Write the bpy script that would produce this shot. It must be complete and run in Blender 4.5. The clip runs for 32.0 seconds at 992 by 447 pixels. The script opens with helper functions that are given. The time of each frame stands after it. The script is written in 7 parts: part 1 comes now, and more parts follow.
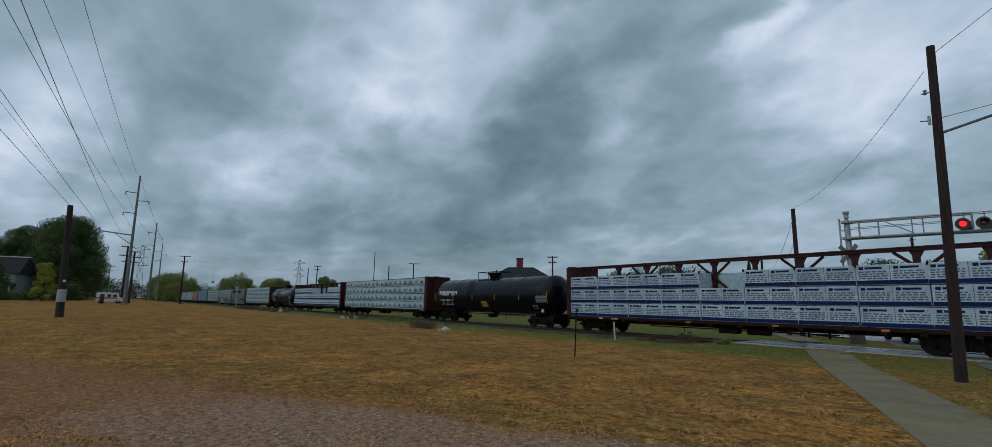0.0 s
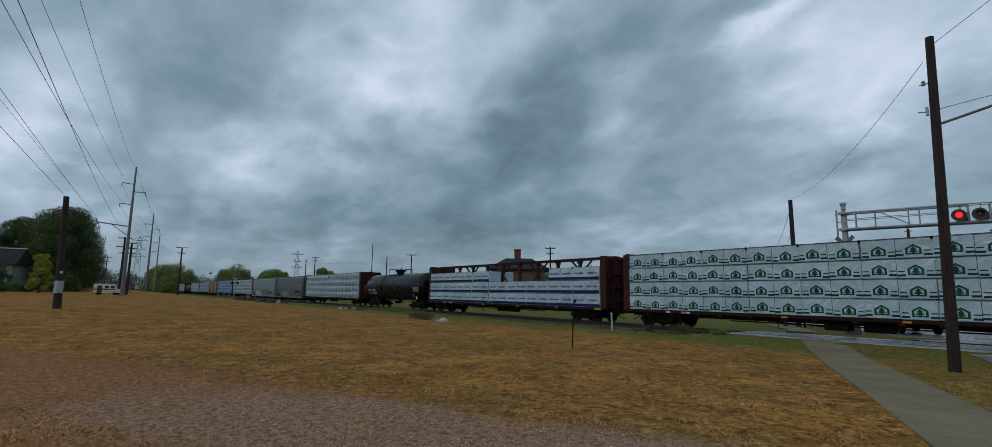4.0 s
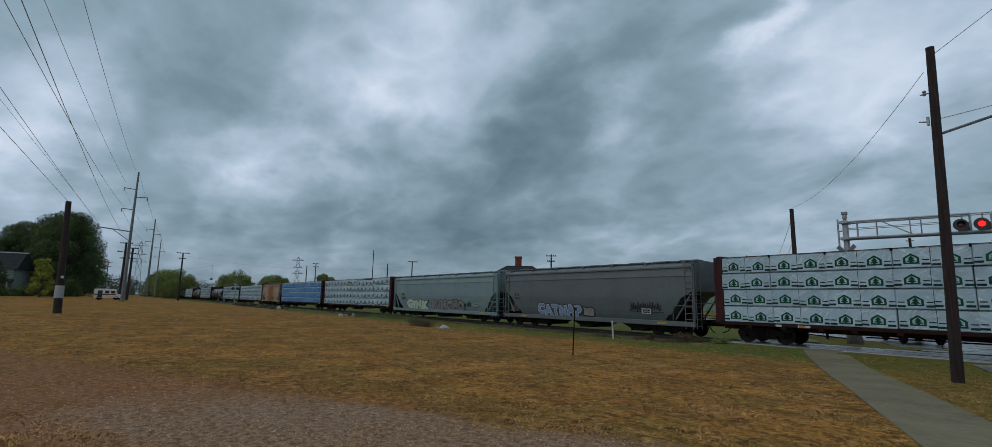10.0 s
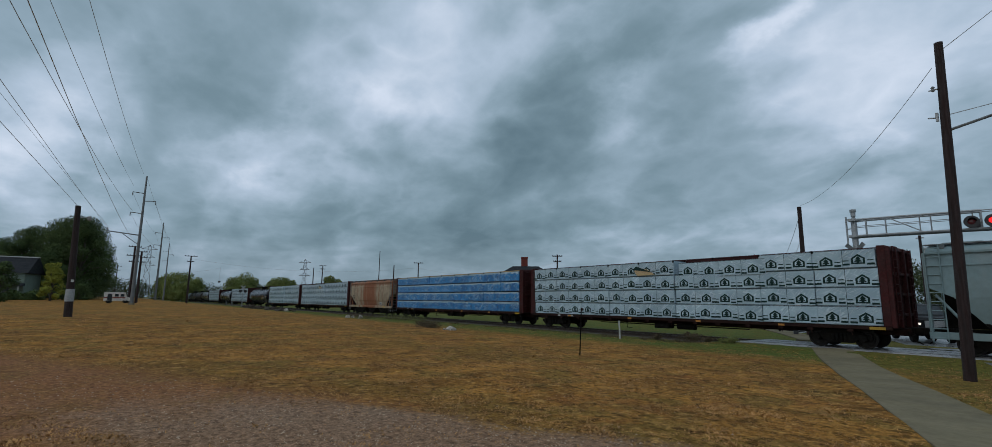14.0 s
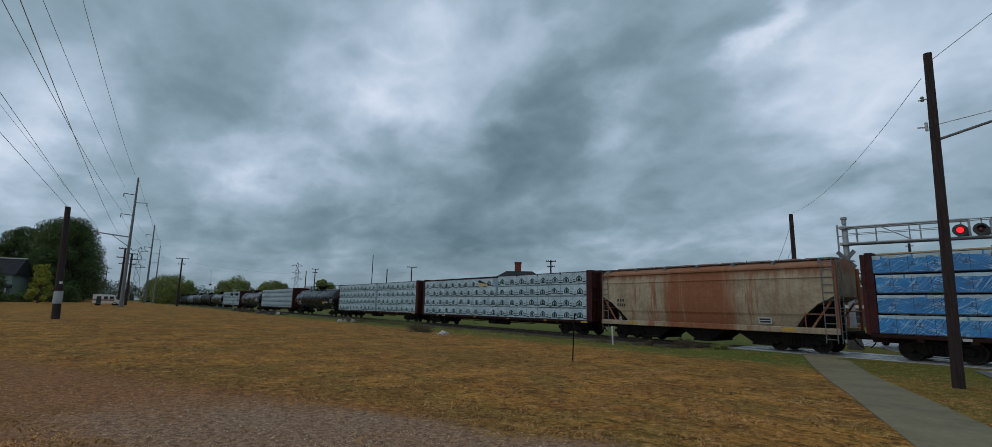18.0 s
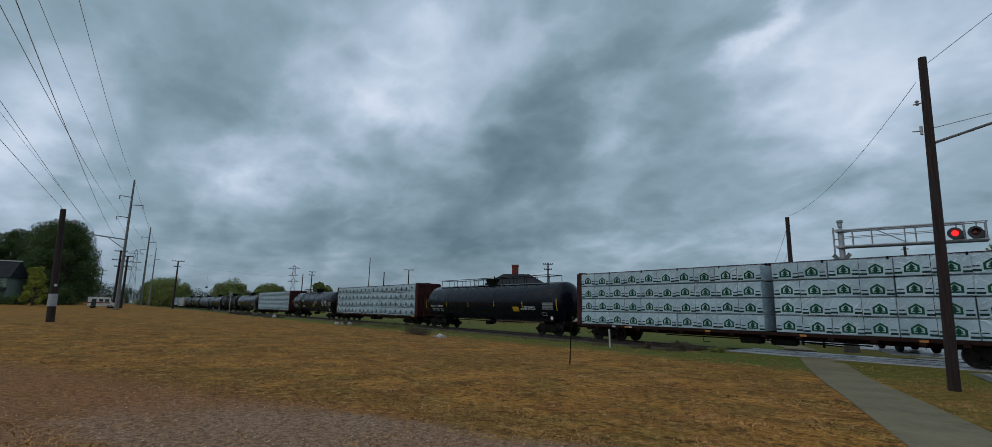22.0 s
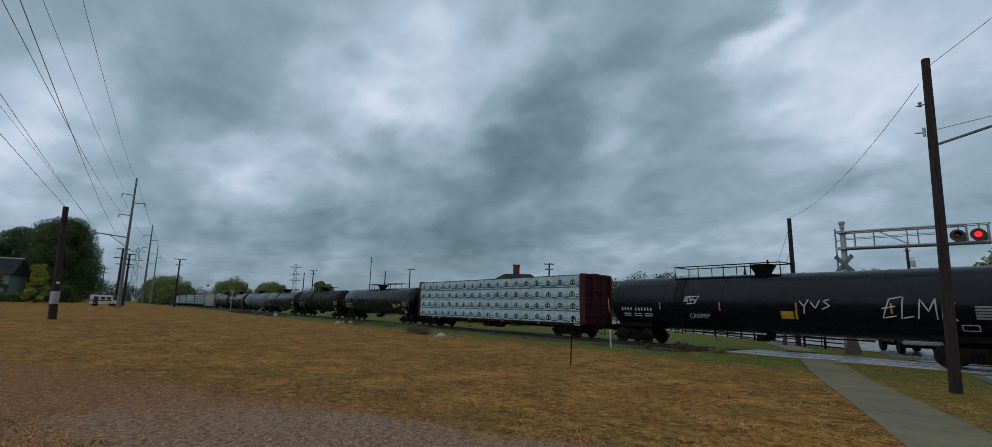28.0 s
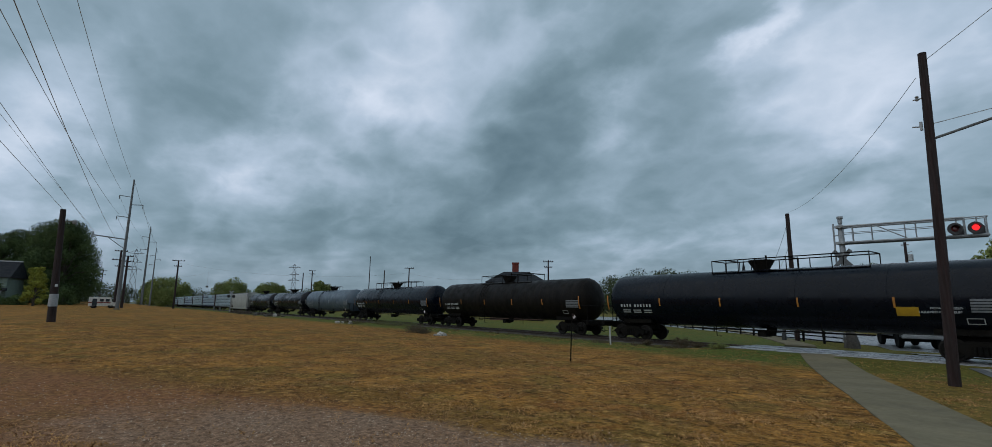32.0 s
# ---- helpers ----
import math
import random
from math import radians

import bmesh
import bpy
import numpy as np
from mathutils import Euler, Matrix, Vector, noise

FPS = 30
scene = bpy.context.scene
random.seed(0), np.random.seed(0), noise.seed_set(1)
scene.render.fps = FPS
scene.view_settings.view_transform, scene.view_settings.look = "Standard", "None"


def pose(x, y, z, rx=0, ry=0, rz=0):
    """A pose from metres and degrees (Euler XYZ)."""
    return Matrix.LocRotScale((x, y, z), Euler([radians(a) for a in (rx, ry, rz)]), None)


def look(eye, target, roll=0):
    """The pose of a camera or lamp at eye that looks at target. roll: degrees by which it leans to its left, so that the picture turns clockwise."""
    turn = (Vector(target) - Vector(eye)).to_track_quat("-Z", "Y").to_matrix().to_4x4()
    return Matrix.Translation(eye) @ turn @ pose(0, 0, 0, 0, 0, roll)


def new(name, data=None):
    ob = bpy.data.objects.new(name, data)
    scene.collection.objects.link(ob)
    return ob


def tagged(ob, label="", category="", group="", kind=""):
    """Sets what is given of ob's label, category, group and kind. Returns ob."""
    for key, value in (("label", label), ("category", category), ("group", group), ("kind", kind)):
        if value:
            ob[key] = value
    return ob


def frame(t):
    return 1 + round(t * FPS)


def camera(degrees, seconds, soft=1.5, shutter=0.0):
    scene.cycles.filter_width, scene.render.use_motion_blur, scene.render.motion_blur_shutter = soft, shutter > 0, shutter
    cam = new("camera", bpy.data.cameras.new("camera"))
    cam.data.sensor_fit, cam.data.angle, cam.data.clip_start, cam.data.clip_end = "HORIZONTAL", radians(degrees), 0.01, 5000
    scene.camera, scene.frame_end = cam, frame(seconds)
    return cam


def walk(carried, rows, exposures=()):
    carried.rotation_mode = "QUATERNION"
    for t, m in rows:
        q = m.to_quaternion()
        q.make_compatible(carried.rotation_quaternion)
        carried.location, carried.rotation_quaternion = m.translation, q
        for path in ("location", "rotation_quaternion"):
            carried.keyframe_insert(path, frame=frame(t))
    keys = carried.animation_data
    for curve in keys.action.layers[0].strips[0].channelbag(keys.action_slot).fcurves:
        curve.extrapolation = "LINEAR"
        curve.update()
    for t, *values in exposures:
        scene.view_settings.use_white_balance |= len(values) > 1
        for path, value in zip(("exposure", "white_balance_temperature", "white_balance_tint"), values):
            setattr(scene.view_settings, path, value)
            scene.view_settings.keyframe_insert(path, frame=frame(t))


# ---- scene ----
A_TRACK = 52.749  # heading of the lens axis against the track's normal, degrees
EYE_Z = 1.75
cam = camera(89.39, 32.0, soft=0.75)

# seconds, yaw, tilt, lean: a hand-held camera that stands still and sways
SWAY = [
    (0.0, -0.25, 8.94, 0.81),
    (0.5, -0.16, 8.80, 0.86),
    (1.0, -0.02, 8.59, 0.91),
    (1.5, 0.15, 8.24, 0.94),
    (2.0, 0.21, 8.09, 0.91),
    (2.5, 0.16, 8.02, 0.99),
    (3.0, 0.05, 7.98, 1.00),
    (3.5, 0.01, 7.90, 0.86),
    (5.5, 0.07, 8.04, 0.63),
    (6.0, 0.13, 8.20, 0.81),
    (6.5, 0.21, 8.48, 0.88),
    (7.0, 0.15, 8.74, 0.96),
    (7.5, 0.15, 8.97, 1.05),
    (8.0, 0.04, 9.07, 1.01),
    (8.5, 0.02, 9.11, 0.95),
    (9.0, -0.11, 9.02, 0.97),
    (9.5, -0.12, 8.91, 1.14),
    (10.0, -0.12, 8.76, 1.11),
    (10.5, -0.12, 8.70, 1.15),
    (11.0, -0.19, 8.66, 1.16),
    (11.5, -0.34, 8.69, 1.01),
    (12.0, -0.49, 8.73, 0.92),
    (12.5, -0.62, 8.72, 0.80),
    (13.0, -0.70, 8.71, 0.74),
    (13.5, -0.75, 8.74, 0.65),
    (14.0, -0.78, 8.83, 0.73),
    (14.5, -0.65, 8.86, 0.82),
    (16.5, -0.24, 8.96, 0.94),
    (17.0, -0.24, 9.11, 0.93),
    (17.5, -0.14, 9.20, 1.00),
    (18.0, -0.08, 9.38, 1.09),
    (18.5, 0.10, 9.52, 1.11),
    (19.0, 0.20, 9.57, 1.06),
    (19.5, 0.28, 9.55, 0.98),
    (20.0, 0.21, 9.58, 0.96),
    (20.5, 0.08, 9.63, 0.93),
    (21.0, 0.05, 9.69, 0.99),
    (21.5, 0.11, 9.75, 1.15),
    (22.0, 0.23, 9.70, 1.10),
    (22.5, 0.30, 9.71, 1.10),
    (23.0, 0.35, 9.70, 1.08),
    (23.5, 0.30, 9.73, 1.07),
    (24.0, 0.21, 9.83, 1.02),
    (24.5, 0.15, 9.91, 1.10),
    (25.0, 0.15, 9.99, 1.12),
    (25.5, 0.23, 10.01, 1.15),
    (27.5, 0.19, 9.61, 1.23),
    (28.0, 0.07, 9.67, 1.40),
    (28.5, 0.14, 9.63, 1.42),
    (29.0, 0.20, 9.60, 1.51),
    (29.5, 0.29, 9.58, 1.45),
    (30.0, 0.25, 9.59, 1.18),
    (30.5, 0.17, 9.63, 1.00),
    (31.0, 0.14, 9.54, 0.78),
    (31.5, 0.17, 9.52, 0.80),
    (32.0, 0.23, 9.46, 0.80),
]


def sway_pose(yaw, tilt, lean):
    az, el = radians(yaw - A_TRACK), radians(tilt)
    way = Vector((math.sin(az) * math.cos(el), math.cos(az) * math.cos(el), math.sin(el)))
    eye = Vector((0, 0, EYE_Z))
    return look(eye, eye + way, lean)


walk(cam, [(t, sway_pose(y, p, r)) for t, y, p, r in SWAY])

# ---------------------------------------------------------------- light
SUN_EL, SUN_AZ = 47.0, 172.0   # a veiled sun behind the camera
sun = new("sun", bpy.data.lights.new("sun", "SUN"))
sun.data.energy, sun.data.angle, sun.data.color = 0.85, radians(100), (1.0, 0.96, 0.91)
_e, _a = radians(SUN_EL), radians(SUN_AZ)
sun.matrix_world = look((30 * math.sin(_a) * math.cos(_e), 30 * math.cos(_a) * math.cos(_e), 30 * math.sin(_e)), (0, 0, 0))
scene.view_settings.exposure = 0.0

world = bpy.data.worlds.new("overcast_sky")
scene.world = world
world.use_nodes = True


class Net:
    """Short-hand for node trees."""
    def __init__(self, tree):
        self.t = tree
        tree.nodes.clear()

    def n(self, kind, ins=None, **props):
        nd = self.t.nodes.new(kind)
        for k, v in props.items():
            if k == "op":
                nd.operation = v
            elif k == "blend":
                nd.blend_type = v
            elif k == "dtype":
                nd.data_type = v
            elif k == "itype":
                nd.interpolation_type = v
        for k, v in (ins or {}).items():
            s = nd.inputs[k]
            if isinstance(v, bpy.types.NodeSocket):
                self.t.links.new(v, s)
            else:
                s.default_value = v
        return nd

    def math(self, op, a, b=0.0, c=0.0):
        return self.n("ShaderNodeMath", {0: a, 1: b, 2: c}, op=op).outputs[0]

    def vec(self, op, a, b=(0, 0, 0)):
        nd = self.n("ShaderNodeVectorMath", {0: a, 1: b}, op=op)
        return nd.outputs["Value"] if op == "DOT_PRODUCT" else nd.outputs[0]

    def noise(self, v, scale, detail=4.0, rough=0.55, dist=0.0):
        return self.n("ShaderNodeTexNoise", {"Vector": v, "Scale": scale, "Detail": detail, "Roughness": rough, "Distortion": dist}).outputs["Fac"]

    def step(self, v, a, b, lo=0.0, hi=1.0):
        nd = self.n("ShaderNodeMapRange", {"Value": v, "From Min": a, "From Max": b, "To Min": lo, "To Max": hi}, itype="SMOOTHSTEP")
        return nd.outputs[0]

    def mix(self, f, a, b, blend="MIX"):
        nd = self.n("ShaderNodeMix", dtype="RGBA", blend=blend)
        for k, v in ((0, f), (6, a), (7, b)):
            if isinstance(v, bpy.types.NodeSocket):
                self.t.links.new(v, nd.inputs[k])
            else:
                nd.inputs[k].default_value = v
        return nd.outputs[2]


def c4(c):
    return (*c, 1.0)


# cloud masses: azimuth, elevation, half-length, half-width, slope (degrees), strength (+ bright, - dark)
CLOUDS = [
    (-69.1, 21.4, 7.8, 3.6, 16, 0.28),
    (-79.4, 14.5, 5.2, 2.8, 8, 0.32),
    (-96.9, 12.5, 5.6, 3.7, 74, 0.32),
    (-62.0, 31.0, 8.5, 4.0, 5, 0.18),
    (-23.1, 27.0, 5.2, 1.3, 50, 0.32),
    (-11.9, 19.0, 8.5, 5.8, 41, 0.26),
    (-21.5, 22.0, 7.5, 3.2, 40, 0.18),
    (-38.5, 20.6, 4.2, 2.4, 40, 0.14),
    (-50.0, 14.0, 15.0, 6.0, 14, -0.15),
    (-85.1, 22.1, 7.6, 4.8, -8, -0.14),
    (-40.9, 26.8, 16.5, 4.0, 42, -0.32),
    (-54.5, 7.2, 12.0, 2.8, 8, -0.36),
    (-46.7, 15.5, 11.6, 2.8, 9, -0.10),
    (-17.1, 13.6, 3.5, 1.4, -8, -0.22),
    (-72.0, 8.6, 14.0, 2.8, 2, -0.16),
    (-10.7, 8.8, 6.0, 2.7, -7, -0.12),
]


def build_sky():
    w = Net(world.node_tree)
    co = w.n("ShaderNodeTexCoord").outputs["Generated"]
    dirn = w.vec("NORMALIZE", co)
    sep = w.n("ShaderNodeSeparateXYZ", {0: dirn})
    up = w.math("MAXIMUM", sep.outputs[2], 0.0)
    # the cloud deck in perspective: puffs flatten towards the horizon
    inv = w.math("DIVIDE", 1.0, w.math("ADD", up, 0.42))
    deck = w.n("ShaderNodeCombineXYZ", {0: w.math("MULTIPLY", sep.outputs[0], inv), 1: w.math("MULTIPLY", sep.outputs[1], inv), 2: 0.7}).outputs[0]
    # azimuth and elevation in degrees, bent so that the masses get billowed edges
    warp = w.n("ShaderNodeTexNoise", {"Vector": deck, "Scale": 4.2, "Detail": 7.0, "Roughness": 0.55})
    bend = w.n("ShaderNodeSeparateXYZ", {0: w.vec("SUBTRACT", warp.outputs["Color"], (0.5, 0.5, 0.5))})
    az = w.math("MULTIPLY", w.math("ARCTAN2", sep.outputs[0], sep.outputs[1]), 57.2958)
    el = w.math("MULTIPLY", w.math("ARCSINE", sep.outputs[2]), 57.2958)
    az = w.math("ADD", az, w.math("MULTIPLY", bend.outputs[0], 15.0))
    el = w.math("ADD", el, w.math("MULTIPLY", bend.outputs[1], w.step(el, 2.0, 26.0, 3.0, 13.0)))
    total = None
    for a0, e0, half_l, half_w, slope, amount in CLOUDS:
        c, sn = math.cos(radians(slope)), math.sin(radians(slope))
        du, dv = w.math("SUBTRACT", az, a0), w.math("SUBTRACT", el, e0)
        p = w.math("ADD", w.math("MULTIPLY", du, c / half_l), w.math("MULTIPLY", dv, sn / half_l))
        q = w.math("ADD", w.math("MULTIPLY", du, -sn / half_w), w.math("MULTIPLY", dv, c / half_w))
        r2 = w.math("ADD", w.math("MULTIPLY", p, p), w.math("MULTIPLY", q, q))
        g = w.math("MULTIPLY", w.math("POWER", 0.42, r2), amount)
        total = g if total is None else w.math("ADD", total, g)
    # the wind draws the deck out along one way
    blown = w.n("ShaderNodeMapping", {"Vector": deck, "Rotation": (0, 0, radians(38)), "Scale": (0.72, 1.15, 1.0)}).outputs[0]
    broad = w.noise(deck, 1.9, 3.0, 0.5, 0.2)
    puffs = w.noise(blown, 4.0, 8.0, 0.46, 0.3)
    billow = w.math("ABSOLUTE", w.math("SUBTRACT", w.noise(w.vec("ADD", deck, (5.0, 3.0, 0.0)), 5.5, 6.0, 0.5, 0.2), 0.5))
    low = w.math("DIVIDE", 1.0, w.math("ADD", up, 0.16))
    far_deck = w.n("ShaderNodeCombineXYZ", {0: w.math("MULTIPLY", sep.outputs[0], low), 1: w.math("MULTIPLY", sep.outputs[1], low), 2: 0.2}).outputs[0]
    strips = w.noise(far_deck, 2.6, 7.0, 0.52, 0.2)
    val = w.math("ADD", 0.565, w.math("MULTIPLY", w.math("SUBTRACT", broad, 0.5), 0.25))
    val = w.math("ADD", val, w.math("MULTIPLY", w.math("SUBTRACT", w.step(puffs, 0.36, 0.64), 0.5), 0.20))
    val = w.math("ADD", val, w.math("MULTIPLY", w.math("SUBTRACT", 0.09, billow), 0.60))
    val = w.math("ADD", val, w.math("MULTIPLY", w.math("SUBTRACT", strips, 0.5), w.step(sep.outputs[2], 0.30, 0.10, 0.0, 0.40)))
    val = w.math("ADD", val, total)
    ramp = w.n("ShaderNodeValToRGB", {0: val})
    stops = ramp.color_ramp.elements
    stops[0].position, stops[0].color = 0.10, c4((0.112, 0.182, 0.226))
    stops[1].position, stops[1].color = 1.0, c4((0.70, 0.785, 0.925))
    for place, tone in ((0.36, (0.189, 0.282, 0.343)), (0.56, (0.285, 0.394, 0.484)), (0.78, (0.456, 0.568, 0.704))):
        stops.new(place).color = c4(tone)
    # a pale haze just over the horizon
    hz = w.step(sep.outputs[2], 0.0, 0.15, 0.55, 0.0)
    cloud = w.mix(hz, ramp.outputs[0], c4((0.180, 0.243, 0.296)))
    below = w.step(sep.outputs[2], -0.06, 0.0)
    cloud = w.mix(below, c4((0.08, 0.09, 0.08)), cloud)
    sky = w.n("ShaderNodeTexSky")
    sky.sky_type, sky.sun_disc = "NISHITA", False
    sky.sun_elevation, sky.sun_rotation = radians(SUN_EL), radians(SUN_AZ)
    b1 = w.n("ShaderNodeBackground", {0: sky.outputs[0], 1: 0.05})
    b2 = w.n("ShaderNodeBackground", {0: cloud, 1: 1.0})
    mx = w.n("ShaderNodeMixShader", {0: 0.94, 1: b1.outputs[0], 2: b2.outputs[0]})
    w.n("ShaderNodeOutputWorld", {0: mx.outputs[0]})


build_sky()


# ---------------------------------------------------------------- materials
def surface(name, base, other, scale=3.0, rough=0.7, metal=0.0, bump=0.2, bump_scale=None, fine=0.25, spread=0.12, stretch=(1, 1, 1), streak=None, spec=0.5, wear=0.46, coords="Object"):
    """A weathered surface: two tones by broad noise, grain by fine noise, a little change from piece to piece."""
    m = bpy.data.materials.new(name)
    m.use_nodes = True
    w = Net(m.node_tree)
    co = w.n("ShaderNodeTexCoord").outputs[coords]
    co = w.n("ShaderNodeMapping", {"Vector": co, "Scale": stretch}).outputs[0]
    f = w.step(w.noise(co, scale, 5.0, 0.6), 0.32, 0.68)
    col = w.mix(f, c4(base), c4(other))
    g = w.noise(co, scale * 9.0, 4.0, 0.65)
    col = w.mix(1.0, col, w.n("ShaderNodeCombineColor", {k: w.step(g, 0.25, 0.75, 1.0 - fine, 1.0 + fine) for k in range(3)}).outputs[0], "MULTIPLY")
    if streak:
        tone, amount, sc = streak
        st = w.n("ShaderNodeMapping", {"Vector": co, "Scale": sc}).outputs[0]
        col = w.mix(w.step(w.noise(st, 1.0, 6.0, 0.62), wear, wear + 0.18, 0.0, amount), col, c4(tone))
    rnd = w.n("ShaderNodeObjectInfo").outputs["Random"]
    k = w.n("ShaderNodeMapRange", {"Value": rnd, "To Min": 1.0 - spread, "To Max": 1.0 + spread}).outputs[0]
    col = w.mix(1.0, col, w.n("ShaderNodeCombineColor", {0: k, 1: k, 2: k}).outputs[0], "MULTIPLY")
    rg = w.step(w.noise(co, scale * 2.3, 4.0), 0.3, 0.7, max(0.03, rough - 0.12), min(1.0, rough + 0.12))
    bs = w.n("ShaderNodeBsdfPrincipled", {"Base Color": col, "Roughness": rg, "Metallic": metal, "Specular IOR Level": spec})
    if bump:
        bm_ = w.n("ShaderNodeBump", {"Height": w.noise(co, bump_scale or scale * 12, 5.0, 0.6), "Strength": bump, "Distance": 0.04})
        w.t.links.new(bm_.outputs[0], bs.inputs["Normal"])
    w.n("ShaderNodeOutputMaterial", {0: bs.outputs[0]})
    return m


def glow(name, color, strength):
    m = bpy.data.materials.new(name)
    m.use_nodes = True
    w = Net(m.node_tree)
    em = w.n("ShaderNodeEmission", {0: c4(color), 1: strength})
    w.n("ShaderNodeOutputMaterial", {0: em.outputs[0]})
    return m


def wrap_film(name, base, other, pale, crease_shine=0.62):
    """Creased plastic film round lumber: slanting creases with pale highlights painted in, sagging folds and a slight
    sheen.
    """
    m = bpy.data.materials.new(name)
    m.use_nodes = True
    w = Net(m.node_tree)
    co = w.n("ShaderNodeTexCoord").outputs["Object"]
    rnd = w.n("ShaderNodeObjectInfo").outputs["Random"]
    off = w.n("ShaderNodeCombineXYZ", {0: w.math("MULTIPLY", rnd, 37.0), 1: w.math("MULTIPLY", rnd, 11.0), 2: 0.0}).outputs[0]
    co = w.vec("ADD", co, off)
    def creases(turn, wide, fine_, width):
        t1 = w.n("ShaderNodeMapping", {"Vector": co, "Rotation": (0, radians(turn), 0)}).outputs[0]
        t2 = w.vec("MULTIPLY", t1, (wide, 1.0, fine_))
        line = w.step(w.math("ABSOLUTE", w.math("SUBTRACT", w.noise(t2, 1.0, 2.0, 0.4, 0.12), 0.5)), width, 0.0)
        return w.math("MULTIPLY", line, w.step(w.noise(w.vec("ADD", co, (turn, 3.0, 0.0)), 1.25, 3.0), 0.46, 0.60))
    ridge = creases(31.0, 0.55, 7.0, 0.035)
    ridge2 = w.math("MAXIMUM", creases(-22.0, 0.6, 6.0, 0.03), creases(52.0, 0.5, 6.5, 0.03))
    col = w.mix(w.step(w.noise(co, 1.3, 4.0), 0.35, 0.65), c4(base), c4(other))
    # pale highlights along the ridges, put into the colour
    col = w.mix(w.math("MULTIPLY", w.math("MAXIMUM", ridge, ridge2), crease_shine), col, c4(pale))
    k = w.n("ShaderNodeMapRange", {"Value": rnd, "To Min": 0.92, "To Max": 1.06}).outputs[0]
    col = w.mix(1.0, col, w.n("ShaderNodeCombineColor", {0: k, 1: k, 2: k}).outputs[0], "MULTIPLY")
    hgt = w.math("ADD", w.math("ADD", ridge, w.math("MULTIPLY", ridge2, 0.7)), w.noise(co, 1.6, 3.0))
    bp = w.n("ShaderNodeBump", {"Height": hgt, "Strength": 0.7, "Distance": 0.05})
    bs = w.n("ShaderNodeBsdfPrincipled", {"Base Color": col, "Roughness": 0.38, "Specular IOR Level": 0.45, "Normal": bp.outputs[0]})
    w.n("ShaderNodeOutputMaterial", {0: bs.outputs[0]})
    return m


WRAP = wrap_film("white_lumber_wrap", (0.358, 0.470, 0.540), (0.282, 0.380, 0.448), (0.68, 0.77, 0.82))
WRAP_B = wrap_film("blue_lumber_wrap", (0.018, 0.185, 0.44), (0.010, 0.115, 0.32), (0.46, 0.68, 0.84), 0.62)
PRINT_G = surface("green_print", (0.0064, 0.0672, 0.0352), (0.00512, 0.0512, 0.0288), 3, 0.6, 0, 0, spec=0.15)
PRINT_K = surface("dark_print", (0.00924, 0.0315, 0.0273), (0.00756, 0.0252, 0.0231), 3, 0.6, 0, 0, spec=0.15)
PRINT_B = surface("navy_print", (0.004, 0.012, 0.085), (0.003, 0.010, 0.065), 3, 0.6, 0, 0, spec=0.15)
PRINT_S = surface("blue_grey_print", (0.060, 0.090, 0.150), (0.045, 0.070, 0.120), 3, 0.5, 0, 0)
RED = surface("oxide_red_steel", (0.0506, 0.00809, 0.00809), (0.0268, 0.00557, 0.00557), 1.2, 0.7, 0.0, 0.25, None, 0.3, 0.1, (1, 1, 1), ((0.03, 0.010, 0.009), 0.6, (2, 2, 0.4)), 0.25)
UNDER = surface("rusty_brown_underframe", (0.0154, 0.0063, 0.0056), (0.0245, 0.0098, 0.007), 2.0, 0.8, 0, 0.2, spec=0.15)
BLACK = surface("black_tank_paint", (0.0026, 0.0044, 0.0090), (0.0034, 0.0054, 0.0105), 0.7, 0.27, 0.0, 0.012, None, 0.2, 0.15, (1, 1, 1), ((0.006, 0.007, 0.009), 0.3, (3, 1.2, 0.3)), 0.18)
BLACK_OLD = surface("dull_black_tank_paint", (0.005, 0.0045, 0.004), (0.009, 0.0075, 0.0065), 0.8, 0.52, 0.0, 0.06, None, 0.3, 0.1, (1, 1, 1), ((0.016, 0.012, 0.009), 0.5, (3, 1.2, 0.3)), 0.10)
SLATE = surface("blue_grey_tank_paint", (0.07, 0.098, 0.126), (0.0525, 0.077, 0.105), 0.8, 0.45, 0.0, 0.08, None, 0.15, 0.08)
GREY = surface("grey_hopper_paint", (0.090, 0.108, 0.113), (0.074, 0.090, 0.095), 0.6, 0.5, 0.0, 0.08, None, 0.12, 0.08, (1, 1, 1), ((0.10, 0.105, 0.105), 0.3, (1.2, 1, 0.2)))
CREAM = surface("pale_cream_hopper_paint", (0.36, 0.37, 0.35), (0.29, 0.30, 0.28), 0.6, 0.55, 0.0, 0.08, None, 0.12, 0.05)
PALE = surface("pale_grey_green_hopper_paint", (0.140, 0.208, 0.222), (0.120, 0.182, 0.196), 0.5, 0.5, 0.0, 0.08, None, 0.10, 0.05, (1, 1, 1), ((0.20, 0.22, 0.21), 0.3, (1.2, 1, 0.2)))
GRIME = surface("grimy_black_iron", (0.004, 0.0036, 0.0032), (0.0088, 0.0072, 0.0056), 2.5, 0.8, 0.0, 0.3, spec=0.12)
WHEEL = surface("worn_wheel_steel", (0.014, 0.011, 0.009), (0.008, 0.007, 0.006), 4, 0.6, 0.0, 0.15, spec=0.2)
YEL = surface("yellow_reflector", (0.413, 0.247, 0.015), (0.338, 0.195, 0.015), 6, 0.45, 0, 0)
ORNG = surface("amber_reflector", (0.413, 0.165, 0.0225), (0.338, 0.135, 0.0225), 6, 0.45, 0, 0)
WHITE = surface("white_stencil", (0.44, 0.456, 0.464), (0.36, 0.376, 0.384), 6, 0.6, 0, 0)
